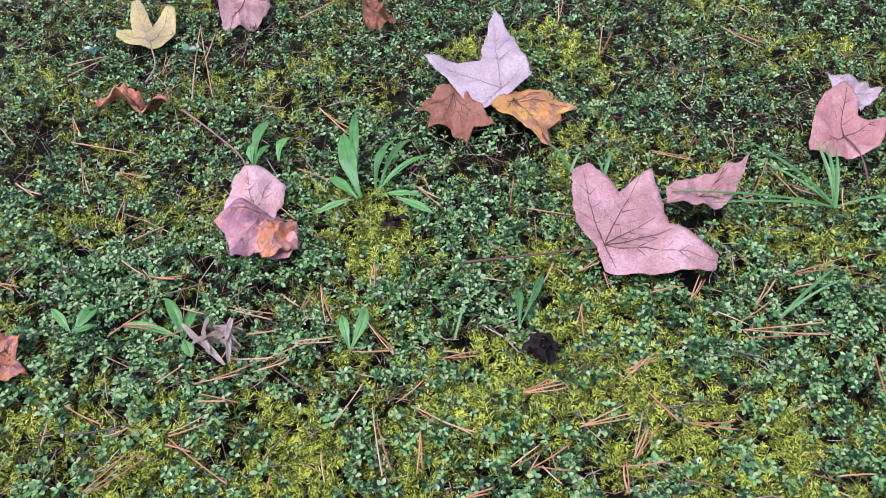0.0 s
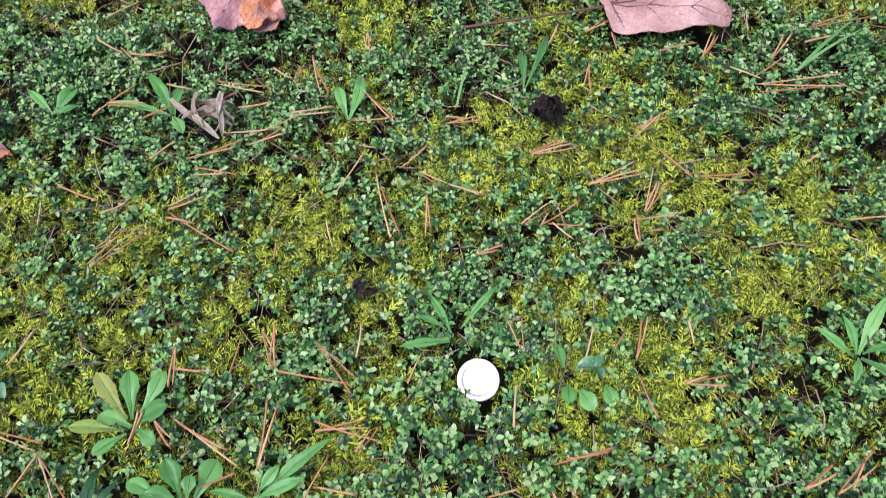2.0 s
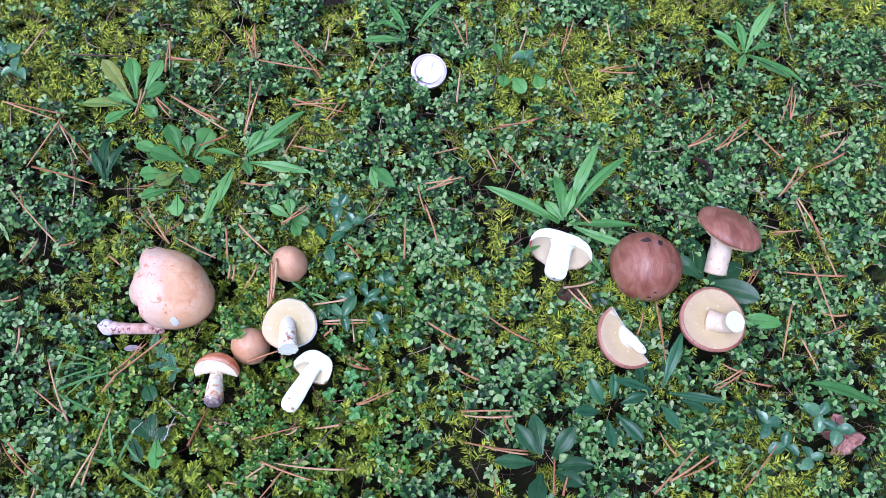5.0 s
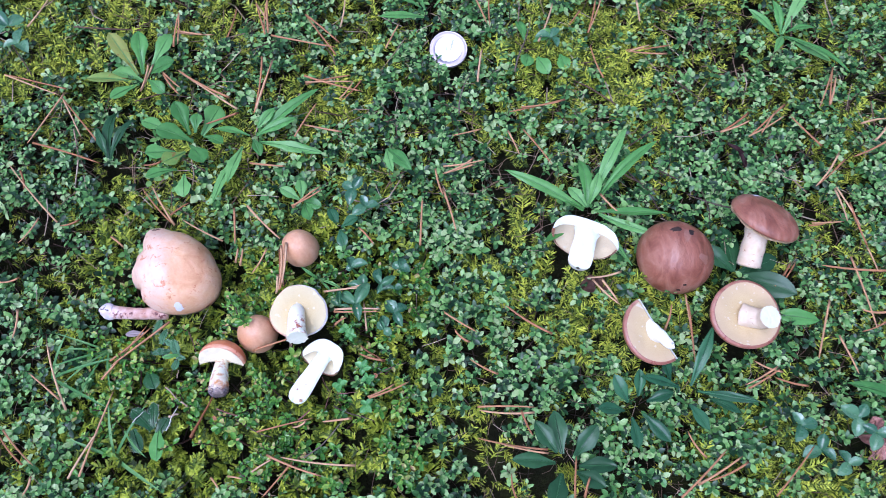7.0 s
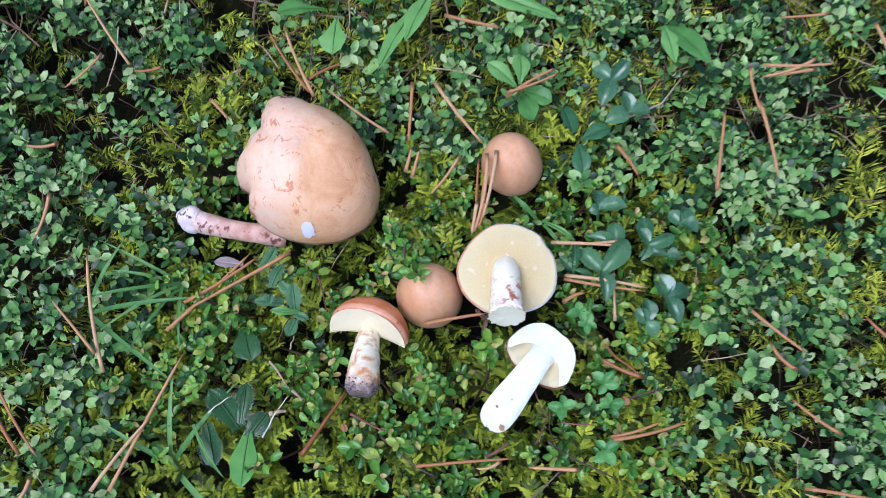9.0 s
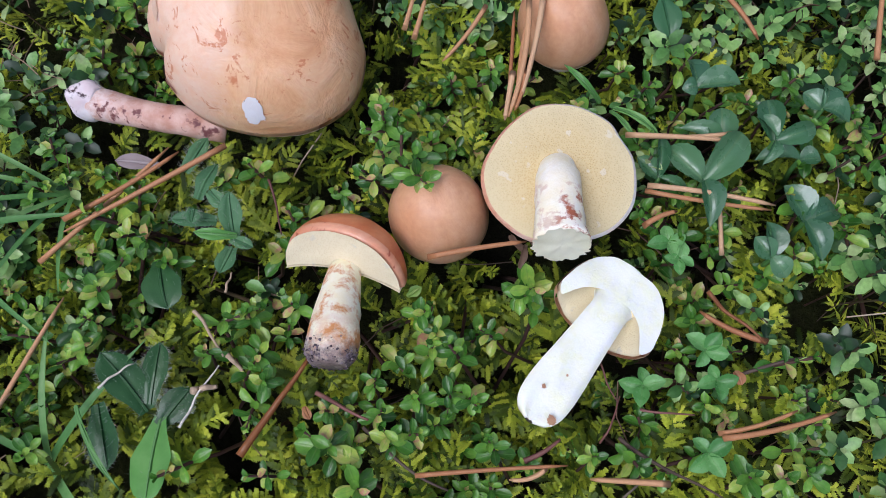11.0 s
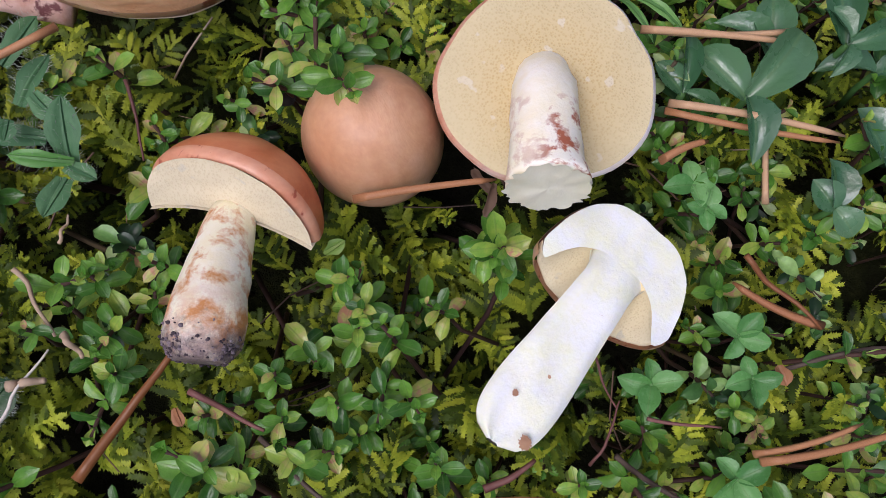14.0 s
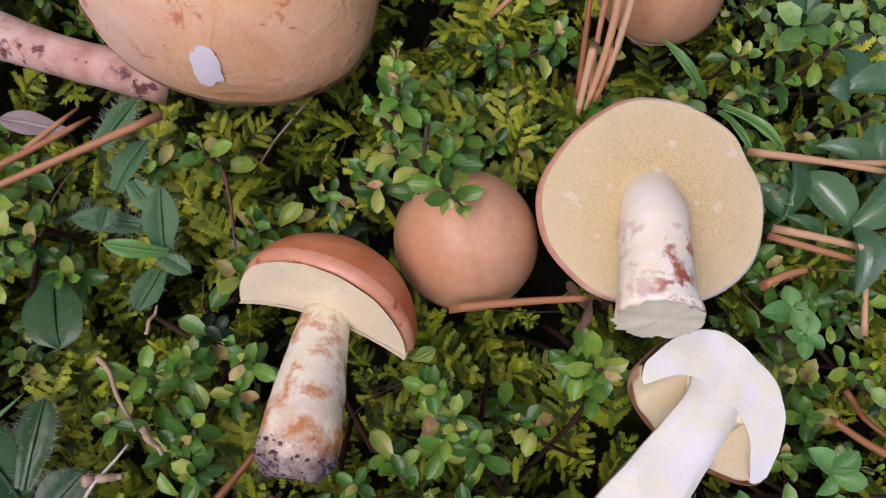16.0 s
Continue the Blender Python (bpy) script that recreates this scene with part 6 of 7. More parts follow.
clover_at(-0.0471, -0.1653, 0.0070, ((142, 11.4, 6.2), (60, 14.9, 7.2), (-75, 10.6, 5.3)))
clover_at(-0.0557, -0.1657, 0.0050, ((144, 6.8, 4.2), (95, 10.1, 3.1), (-14, 7.6, 2.2)))
clover_at(-0.0343, -0.1545, 0.0080, ((102, 10.8, 5.8), (28, 9.9, 4.8), (-104, 6.4, 3.0), (132, 6.9, 4.0)))
clover_at(-0.0264, -0.1699, 0.0070, ((129, 9.2, 7.4), (34, 8.6, 5.9), (-61, 9.2, 5.3)))
clover_at(-0.0507, -0.1445, 0.0060, ((14, 10.3, 6.2), (104, 8.0, 5.2), (-154, 3.5, 4.1)))
clover_at(-0.0431, -0.1559, 0.0030, ((99, 10.1, 6.5), (162, 10.9, 4.8)))
clover_at(-0.0272, -0.1553, 0.0030, ((12, 4.9, 5.3), (-175, 9.7, 4.7)))
clover_at(-0.0315, -0.1780, 0.0050, ((102, 8.4, 5.8), (140, 5.8, 5.0), (-44, 5.4, 4.9)))
clover_at(-0.0246, -0.1445, 0.0060, ((143, 5.8, 5.1), (77, 7.2, 5.1), (-18, 6.4, 6.1)))
for x, y, s, a in ((-0.272, 0.012, 0.012, 30), (-0.262, -0.002, 0.012, 100), (-0.280, -0.006, 0.012, 170), (0.178, -0.225, 0.010, 20), (0.188, -0.236, 0.010, 80),
                   (0.208, -0.220, 0.011, 50), (0.215, -0.228, 0.010, 140), (0.200, -0.243, 0.009, 10), (-0.052, -0.098, 0.010, 45), (-0.045, -0.108, 0.009, 0),
                   (0.062, 0.008, 0.010, 60), (-0.30, 0.56, 0.012, 20), (-0.40, 0.56, 0.013, 60)):
    clover(x, y, 0.86 * s, a, 0.006 + 0.002 * math.sin(a), tilt=(6 * math.sin(a * 1.7), 6 * math.cos(a * 2.3)))
for x, y, s, a in ((-0.0528, -0.2078, 0.0043, 10), (-0.0390, -0.2180, 0.0046, 40), (-0.0418, -0.1985, 0.0044, 75), (-0.0515, -0.1785, 0.0040, 30), (-0.0492, -0.1815, 0.0034, 0), (-0.0390, -0.2040, 0.0038, 15)):
    clover(x, y, s, a, 0.004, SHOOT_UNIT, (4, -3), "small four-leaved light green shoot in the moss", 90, 4)

grass_tuft(0.292, 0.345, ((92, 78, 3.8, 0.6), (101, 86, 3.8, 0.6), (84, 70, 3.6, 0.55), (135, 105, 4.0, 0.85), (144, 92, 3.6, 0.9), (181, 150, 3.4, 1.0), (187, 118, 3.0, 1.0), (5, 60, 3.0, 0.95)), "green grass tuft beside fallen leaves", 0.002)
grass_tuft(0.225, 0.235, ((40, 70, 3.0, 0.9), (30, 60, 2.5, 0.9)), "pale grass blades lying on the thyme")
grass_tuft(0.110, 0.385, ((70, 30, 4, 0.7), (110, 24, 3, 0.7)), "short grass blades behind the big leaf")
grass_tuft(0.082, 0.392, ((130, 40, 4, 0.7), (60, 24, 3, 0.7)), "short grass blades in the thyme")
grass_tuft(-0.178, -0.190, ((205, 34, 1.3, 0.9), (165, 30, 1.2, 0.9), (230, 30, 1.3, 0.9), (290, 26, 1.3, 0.9), (255, 30, 1.3, 0.9), (185, 24, 1.2, 0.8)), "fine grass blades by the big mushroom")
grass_tuft(-0.165, -0.245, ((60, 34, 1.8, 0.9), (100, 30, 1.6, 0.9), (-30, 36, 2.0, 0.9), (160, 26, 1.6, 0.9)), "fine grass blades in thyme")
grass_tuft(-0.205, -0.205, ((15, 40, 1.8, 0.95), (-25, 44, 1.6, 0.95), (70, 30, 1.6, 0.8)), "fine grass blades in thyme")
grass_tuft(-0.012, 0.205, ((75, 36, 2.0, 0.8),), "single thin grass blade in the moss")


# ---- litter: cone scrap, bits of bark, twigs ----
def litter(name, label, category, x, y, z, size, seed, material=BROWNBIT, flat=0.6, yaw=0.0, scales=6, narrow=1.0):
    """A crumpled scrap with a few loose flakes."""
    top = thing(name, pose(x, y, z, 0, 0, yaw), label, category)
    for k in range(scales):
        a = 2.4 * k + seed
        r = size * 0.32 * (k / max(1, scales - 1)) ** 0.5
        rows = []
        for i in range(8):
            u = i / 7
            w = size * 0.26 * narrow * math.sin(math.pi * (0.12 + 0.8 * u)) ** 0.7
            rows.append([(size * 0.62 * (u - 0.4), w * q, size * flat * (0.25 * math.sin(2.6 * u) + 0.18 * q * q + 0.25 * noise.noise(Vector((u * 3, q * 2, seed + k))))) for q in (-1, -0.5, 0, 0.5, 1)])
        bm = sheet(rows)
        bmesh.ops.solidify(bm, geom=bm.faces[:], thickness=size * 0.03)
        ob = part("flake", bm, material, top)
        ob.matrix_basis = pose(r * math.cos(a), r * math.sin(a), size * 0.10 * k / scales, 30 * math.sin(3 * a), 18 * math.cos(2 * a), 57 * a * (k + 1))
    return top


def twig(x, y, ang, long, label="thin dry twig on the moss", z=0.003, r=0.0006, material=TWIG, bend=0.08):
    top = thing("twig", pose(x, y, z, 0, 0, ang), label, "twig", "dry twigs")
    line = [(long * (u - 0.5), bend * long * math.sin(3 * u + x * 40), 0.002 * noise.noise(Vector((u * 3, x * 90, y * 90)))) for u in (i / 9 for i in range(10))]
    part("stick", tube(line, [r * (1 - 0.5 * i / 9) for i in range(10)], 6), material, top)
    return top


litter("pine_cone_scrap", "dark chewed scrap of a pine cone on moss", "pine cone", 0.0475, 0.190, 0.003, 0.024, 1.0, scales=7, narrow=0.7)
litter("bark_flake", "dark curled flake of bark in the moss", "bark", -0.067, 0.060, -0.002, 0.015, 2.0, yaw=-60, scales=4, narrow=0.5)
litter("bark_flake", "dark rotten scrap in the moss", "bark", -0.066, 0.318, 0.000, 0.020, 3.0, yaw=20, scales=6, narrow=0.45)
litter("dead_petal", "dark red withered scrap on the moss", "dead leaf", 0.1675, -0.0665, 0.002, 0.017, 4.0, by_object("dark_red_litter", [(0, (0.025, 0.005, 0.006)), (1, (0.1, 0.03, 0.03))], 0.6), yaw=-80, scales=2, narrow=0.3, flat=0.4)
litter("withered_leaf", "pale withered plant with curled grey-brown leaves", "dead leaf", -0.178, 0.190, 0.006, 0.040, 5.0, by_object("withered_grey", [(0, (0.42, 0.33, 0.24)), (1, (0.66, 0.58, 0.48))], 0.7), yaw=100, scales=11, narrow=0.2, flat=0.3)
litter("withered_leaf", "small brown withered leaf by the cut mushroom", "dead leaf", 0.079, -0.1505, 0.001, 0.014, 6.0, by_object("withered_brown", [(0, (0.07, 0.03, 0.02)), (1, (0.18, 0.1, 0.07))], 0.7), yaw=80, scales=3)
litter("bark_flake", "black flake of bark in the thyme", "bark", -0.1105, -0.1755, 0.003, 0.008, 8.0, scales=2)
for x, y, a, s in ((-0.215, 0.330, 30, 1.0), (0.010, -0.031, 80, 0.6), (0.045, 0.005, 84, 0.8), (0.160, -0.10, 170, 1.0), (-0.095, -0.230, -18, 0.4), (-0.06, -0.235, 40, 0.5),
                   (0.20, 0.19, -10, 0.8), (-0.30, 0.30, 40, 1.2), (0.10, 0.45, -60, 1.2), (0.22, 0.55, 30, 1.4), (-0.10, 0.56, 70, 1.3), (0.30, 0.25, -35, 1.0), (-0.24, 0.12, 15, 0.9), (-0.045, -0.222, -28, 0.45), (-0.03, -0.20, 15, 0.45)):
    twig(x, y, a, 0.05 * s, r=0.00035 + 0.0002 * s)
twig(-0.1212, -0.2255, 70, 0.022, "thick glossy orange-brown stalk under the small mushroom", 0.005, 0.0009, by_object("orange_stalk", [(0.0, (0.11, 0.03, 0.01)), (1.0, (0.21, 0.08, 0.025))], 0.35), 0.02)


TWIG_LABEL = {"beige": "short beige dry stalk on the moss", "red": "thin dark reddish stalk lying in thyme", "pale": "thin whitish dry grass stalk in thyme", "orange": "curved orange-brown dry stalk on moss"}
TWIG_SKIN = {"beige": by_object("beige_stalk", [(0.0, (0.28, 0.19, 0.12)), (1.0, (0.48, 0.36, 0.25))], 0.7), "red": by_object("reddish_stalk", [(0.0, (0.07, 0.025, 0.022)), (1.0, (0.20, 0.085, 0.07))], 0.55),
             "pale": by_object("whitish_stalk", [(0.0, (0.42, 0.38, 0.30)), (1.0, (0.66, 0.62, 0.54))], 0.6), "orange": by_object("rusty_stalk", [(0.0, (0.16, 0.055, 0.02)), (1.0, (0.30, 0.13, 0.05))], 0.5)}
twig(-0.1375, -0.2145, -38, 0.0114, TWIG_LABEL["beige"], 0.006, 0.00040, TWIG_SKIN["beige"], 0.05)
twig(-0.1310, -0.2190, -27, 0.0045, TWIG_LABEL["beige"], 0.006, 0.00060, TWIG_SKIN["beige"], 0.05)
twig(-0.1085, -0.2230, -10, 0.0112, TWIG_LABEL["red"], 0.006, 0.00050, TWIG_SKIN["red"], 0.05)
twig(-0.1355, -0.2265, 77, 0.0133, TWIG_LABEL["pale"], 0.006, 0.00030, TWIG_SKIN["pale"], 0.05)
twig(-0.0480, -0.2120, 0, 0.0100, TWIG_LABEL["red"], 0.006, 0.00030, TWIG_SKIN["red"], 0.05)
twig(-0.0700, -0.2235, 40, 0.0078, TWIG_LABEL["red"], 0.006, 0.00060, TWIG_SKIN["red"], 0.05)
twig(-0.0585, -0.2155, 72, 0.0095, TWIG_LABEL["red"], 0.006, 0.00025, TWIG_SKIN["red"], 0.05)
twig(-0.1350, -0.2250, 27, 0.0045, TWIG_LABEL["beige"], 0.006, 0.00080, TWIG_SKIN["beige"], 0.05)
twig(-0.0375, -0.1915, -39, 0.0142, TWIG_LABEL["orange"], 0.006, 0.00050, TWIG_SKIN["orange"], 0.05)
twig(-0.1015, -0.1830, 50, 0.0078, TWIG_LABEL["red"], 0.006, 0.00030, TWIG_SKIN["red"], 0.05)
twig(-0.1310, -0.1870, -59, 0.0117, TWIG_LABEL["red"], 0.006, 0.00030, TWIG_SKIN["red"], 0.05)
twig(-0.1360, -0.2040, 90, 0.0040, TWIG_LABEL["beige"], 0.006, 0.00030, TWIG_SKIN["beige"], 0.05)
twig(-0.0600, -0.2080, -63, 0.0089, TWIG_LABEL["red"], 0.006, 0.00025, TWIG_SKIN["red"], 0.05)
twig(-0.1525, -0.2260, 50, 0.0078, TWIG_LABEL["pale"], 0.006, 0.00030, TWIG_SKIN["pale"], 0.05)

litter("withered_scrap", "small dark curled scrap by the cut stem", "dead leaf", -0.0787, -0.1822, 0.006, 0.009, 9.0, by_object("withered_dark", [(0, (0.03, 0.012, 0.012)), (1, (0.14, 0.07, 0.05))], 0.6), yaw=30, scales=3, narrow=0.4)
litter("withered_scrap", "thin brown withered scrap between the mushrooms", "dead leaf", -0.0805, -0.1847, 0.004, 0.008, 10.0, by_object("withered_tan", [(0, (0.12, 0.06, 0.04)), (1, (0.30, 0.20, 0.14))], 0.7), yaw=-70, scales=3, narrow=0.35)
rosette("small yellow and brown fallen leaf in thyme", "dead leaf", -0.1022, -0.2004, ((40, 3.2, 2.0, 0.4),), YELLOWED, 0.3, 1.2, 0.4, 0.004, name="dead_leaflet")
rosette("small orange dead leaf on the moss", "dead leaf", -0.0365, -0.2002, ((-60, 2.6, 2.2, 0.3),), ORANGEBIT, 0.3, 1.8, 0.5, 0.004, name="dead_leaflet")
rosette("small pinkish dead leaf on the moss", "dead leaf", -0.1172, -0.2233, ((-50, 2.4, 1.8, 0.3),), ORANGEBIT, 0.3, 1.5, 0.5, 0.003, name="dead_leaflet")


# ---- pine needles ----
def needle_shapes():
    out = []
    for k in range(7):
        bend, sag = (0.003, 0.008, -0.006, 0.014, -0.01, 0.0, 0.005)[k], (0.002, -0.004, 0.004, 0.0, 0.003, -0.003, 0.006)[k]
        line = [(u - 0.5, bend * (1 - (2 * u - 1) ** 2), sag * (1 - (2 * u - 1) ** 2)) for u in (i / 9 for i in range(10))]
        bm = tube(line, [0.0085 * (1.05 - 0.35 * i / 9) * (0.35 if i == 9 else 1) for i in range(10)], 6)
        me = bpy.data.meshes.new("pine_needle")
        bm.to_mesh(me)
        bm.free()
        me.polygons.foreach_set("use_smooth", [True] * len(me.polygons))
        me.materials.append(NEEDLE)
        out.append(me)
    return out


NEEDLES = needle_shapes()


def needle(x, y, ang, long, z=0.005, twin=True):
    k = int(abs(x * 7919 + y * 104729 + ang)) % 7
    thick = 0.068 * random.uniform(0.8, 1.2)
    ob = new("pine_needle", NEEDLES[k])
    tilt = random.uniform(-3, 3)
    ob.matrix_world = pose(x, y, z + random.uniform(-0.001, 0.0025), 0, tilt, ang + (180 if k % 2 else 0)) @ Matrix.Diagonal((long, thick, thick, 1))
    tagged(ob, "dry orange-brown pine needle on the moss", "pine needle", "pine needles")
    # needles fall in pairs, joined at one end
    if twin and long > 0.018 and y > -0.12 and random.random() < 0.38:
        turn = random.choice((-1, 1)) * random.uniform(4, 13)
        ax, ay = x - math.cos(radians(ang)) * long / 2, y - math.sin(radians(ang)) * long / 2
        size = long * random.uniform(0.75, 1.05)
        needle(ax + math.cos(radians(ang + turn)) * size / 2, ay + math.sin(radians(ang + turn)) * size / 2, ang + turn, size, z, False)


needle(-0.2879, 0.5457, -78, 0.1446)
needle(-0.2807, 0.5734, -87, 0.0555)
needle(-0.3968, 0.5259, 48, 0.0376)
needle(-0.3992, 0.5432, 32, 0.0420)
needle(-0.1332, 0.4475, -50, 0.0505)
needle(-0.1390, 0.3689, -28, 0.0369)
needle(-0.1096, 0.3364, 45, 0.0237)
needle(-0.0388, 0.3445, -48, 0.0372)
needle(-0.1566, 0.3275, -45, 0.0303)
needle(-0.3706, 0.4277, -67, 0.0401)
needle(-0.3329, 0.4014, -12, 0.0671)
needle(-0.3368, 0.3643, -62, 0.0535)
needle(-0.2965, 0.3625, -27, 0.0362)
needle(-0.3809, 0.3437, -35, 0.0286)
needle(-0.2586, 0.2949, 39, 0.0286)
needle(-0.2886, 0.3186, -78, 0.0325)
needle(-0.4283, 0.4154, -46, 0.0433)
needle(-0.1790, 0.6507, 46, 0.0498)
needle(-0.4027, 0.6539, 69, 0.0322)
needle(-0.3185, 0.5382, 101, 0.0426)
needle(-0.1951, 0.4875, 56, 0.0155)
needle(0.0868, 0.6526, 81, 0.0585)
needle(0.1259, 0.5948, 81, 0.0605)
needle(0.2704, 0.6017, -53, 0.0479)
needle(0.1706, 0.4074, -15, 0.0376)
needle(0.1696, 0.4027, -14, 0.0348)
needle(0.0618, 0.3295, -9, 0.0402)
needle(0.2346, 0.3703, 63, 0.0673)
needle(0.2569, 0.3675, -70, 0.0405)
needle(0.2745, 0.3629, -20, 0.0255)
needle(0.3000, 0.3532, -105, 0.0267)
needle(0.2256, 0.4253, 79, 0.0443)
needle(0.2568, 0.4665, 11, 0.0183)
needle(0.0299, 0.3513, 84, 0.0335)
needle(-0.2611, 0.2592, -35, 0.0281)
needle(-0.2448, 0.2487, -48, 0.0245)
needle(-0.2298, 0.2491, 4, 0.0259)
needle(-0.2196, 0.2599, -71, 0.0187)
needle(-0.2444, 0.2072, 52, 0.0400)
needle(-0.2343, 0.2008, -2, 0.0267)
needle(-0.2009, 0.2152, -14, 0.0201)
needle(-0.2074, 0.1958, 30, 0.0331)
needle(-0.1738, 0.2039, 40, 0.0306)
needle(-0.1606, 0.2160, -15, 0.0351)
needle(-0.1470, 0.1980, 11, 0.0227)
needle(-0.1085, 0.2268, -76, 0.0371)
needle(-0.1323, 0.2289, -37, 0.0185)
needle(-0.1208, 0.2278, 68, 0.0080)
needle(-0.1672, 0.1611, 24, 0.0387)
needle(-0.1503, 0.1754, 2, 0.0329)
needle(-0.1315, 0.1827, 32, 0.0462)
needle(-0.1364, 0.1728, 38, 0.0274)
needle(-0.1076, 0.1933, 9, 0.0292)
needle(-0.2026, 0.1612, 48, 0.0208)
needle(-0.1641, 0.1424, -12, 0.0302)
needle(-0.1686, 0.1404, -0, 0.0204)
needle(-0.1680, 0.0984, -34, 0.0560)
needle(-0.1810, 0.1056, -15, 0.0203)
needle(-0.1794, 0.1197, 26, 0.0243)
needle(-0.2163, 0.0888, 50, 0.0409)
needle(-0.2121, 0.0867, 42, 0.0380)
needle(-0.2502, 0.1270, -25, 0.0352)
needle(-0.2248, 0.1163, 27, 0.0178)
needle(-0.0573, 0.1163, -77, 0.0523)
needle(-0.0529, 0.1133, -70, 0.0394)
needle(-0.0308, 0.1086, -91, 0.0291)
needle(-0.0887, 0.0965, -75, 0.0224)
needle(-0.0794, 0.1423, 63, 0.0385)
needle(-0.0394, 0.1524, 49, 0.0265)
needle(-0.0255, 0.1353, -28, 0.0198)
needle(-0.0639, 0.1968, -53, 0.0367)
needle(-0.0684, 0.1843, 4, 0.0276)
needle(-0.1200, 0.0832, 89, 0.0125)
needle(-0.0742, 0.2568, -84, 0.0214)
needle(-0.3465, 0.2353, -10, 0.0193)
needle(-0.1700, 0.1829, 81, 0.0134)
needle(0.0529, 0.2563, 64, 0.0347)
needle(0.0878, 0.2692, 33, 0.0215)
needle(0.0989, 0.2566, 97, 0.0172)
needle(0.1429, 0.2476, 13, 0.0265)
needle(0.1639, 0.2532, 66, 0.0272)
needle(0.1665, 0.2522, 56, 0.0232)
needle(0.0787, 0.2196, -93, 0.0298)
needle(0.2143, 0.2498, 52, 0.0348)
needle(0.2026, 0.2312, 37, 0.0322)
needle(0.1836, 0.2216, -28, 0.0231)
needle(0.2175, 0.2109, -1, 0.0599)
needle(0.2183, 0.2088, 5, 0.0561)
needle(0.2630, 0.2725, 11, 0.0497)
needle(0.2438, 0.2556, 14, 0.0272)
needle(0.1162, 0.1833, 35, 0.0291)
needle(0.1150, 0.1793, 45, 0.0207)
needle(0.0477, 0.1610, 22, 0.0277)
needle(0.0494, 0.1582, 16, 0.0278)
needle(0.0886, 0.1371, 18, 0.0382)
needle(0.0890, 0.1356, 13, 0.0330)
needle(0.1239, 0.1504, -53, 0.0356)
needle(-0.0057, 0.1269, -16, 0.0229)
needle(0.0357, 0.1086, 41, 0.0240)
needle(0.0504, 0.1089, 36, 0.0329)
needle(0.0413, 0.1053, 62, 0.0134)
needle(0.0539, 0.1014, -3, 0.0219)
needle(0.1061, 0.1252, 74, 0.0329)
needle(0.1121, 0.1227, 54, 0.0323)
needle(0.1070, 0.1064, 9, 0.0310)
needle(0.0954, 0.0966, -89, 0.0175)
needle(0.0966, 0.0973, -91, 0.0239)
needle(0.0513, 0.0961, -45, 0.0171)
needle(0.0078, 0.0838, 22, 0.0183)
needle(0.1539, 0.1336, -5, 0.0317)
needle(0.2108, 0.1495, 30, 0.0164)
needle(0.2333, 0.1020, 7, 0.0257)
needle(0.2716, 0.1767, -95, 0.0338)
needle(-0.0128, 0.1870, -9, 0.0134)
needle(-0.0067, 0.1821, 9, 0.0250)
needle(-0.2533, 0.0203, 66, 0.0239)
needle(-0.1551, 0.0071, -3, 0.0224)
needle(-0.1339, 0.0160, 82, 0.0232)
needle(-0.1165, 0.0185, -71, 0.0257)
needle(-0.1123, 0.0214, -83, 0.0276)
needle(-0.0887, 0.0021, -10, 0.0407)
needle(-0.0787, 0.0078, -55, 0.0360)
needle(-0.0664, 0.0251, 86, 0.0219)
needle(-0.1134, -0.0284, 89, 0.0388)
needle(-0.1095, -0.0271, 80, 0.0369)
needle(-0.1799, -0.0255, 79, 0.0201)
needle(-0.1652, -0.0289, -52, 0.0202)
needle(-0.1433, -0.0324, -34, 0.0464)
needle(-0.1315, -0.0533, 24, 0.0197)
needle(-0.0830, -0.0520, 63, 0.0254)
needle(-0.0726, -0.0583, -10, 0.0228)
needle(-0.0686, -0.0279, -18, 0.0378)
needle(-0.0709, -0.0267, 4, 0.0284)
needle(-0.0580, -0.0317, 52, 0.0188)
needle(-0.2338, -0.0548, 67, 0.0366)
needle(-0.2153, -0.0539, -48, 0.0395)
needle(-0.2454, -0.0297, -13, 0.0392)
needle(-0.2320, -0.1023, -46, 0.0500)
needle(-0.2407, -0.0937, 112, 0.0129)
needle(-0.2174, -0.0777, -17, 0.0425)
needle(-0.1677, -0.0828, 14, 0.0108)
needle(-0.1618, -0.1084, -47, 0.0300)
needle(-0.1573, -0.1095, -56, 0.0293)
needle(-0.1336, -0.1242, -27, 0.0266)
needle(-0.1473, -0.1117, 41, 0.0126)
needle(-0.1005, -0.1190, -44, 0.0277)
needle(-0.1163, -0.1215, -82, 0.0219)
needle(-0.2290, -0.1258, 61, 0.0172)
needle(-0.1797, -0.1313, -38, 0.0107)
needle(-0.0139, -0.1163, -91, 0.0289)
needle(-0.0044, -0.0921, -75, 0.0173)
needle(-0.0347, 0.0084, 68, 0.0200)
needle(-0.0778, -0.1035, 34, 0.0196)
needle(-0.0436, -0.1261, -49, 0.0135)
needle(-0.2086, -0.1198, 20, 0.0105)
needle(-0.1018, -0.0829, -6, 0.0210)
needle(-0.1671, 0.0090, -90, 0.0241)
needle(0.0593, 0.0202, 72, 0.0319)
needle(0.0194, 0.0280, -69, 0.0201)
needle(0.0244, 0.0267, -89, 0.0218)
needle(0.0899, 0.0257, 70, 0.0280)
needle(0.0774, 0.0240, 57, 0.0140)
needle(0.1166, 0.0283, -86, 0.0160)
needle(0.0185, -0.0135, 84, 0.0248)
needle(0.0890, -0.0088, -74, 0.0242)
needle(0.1202, 0.0010, 9, 0.0266)
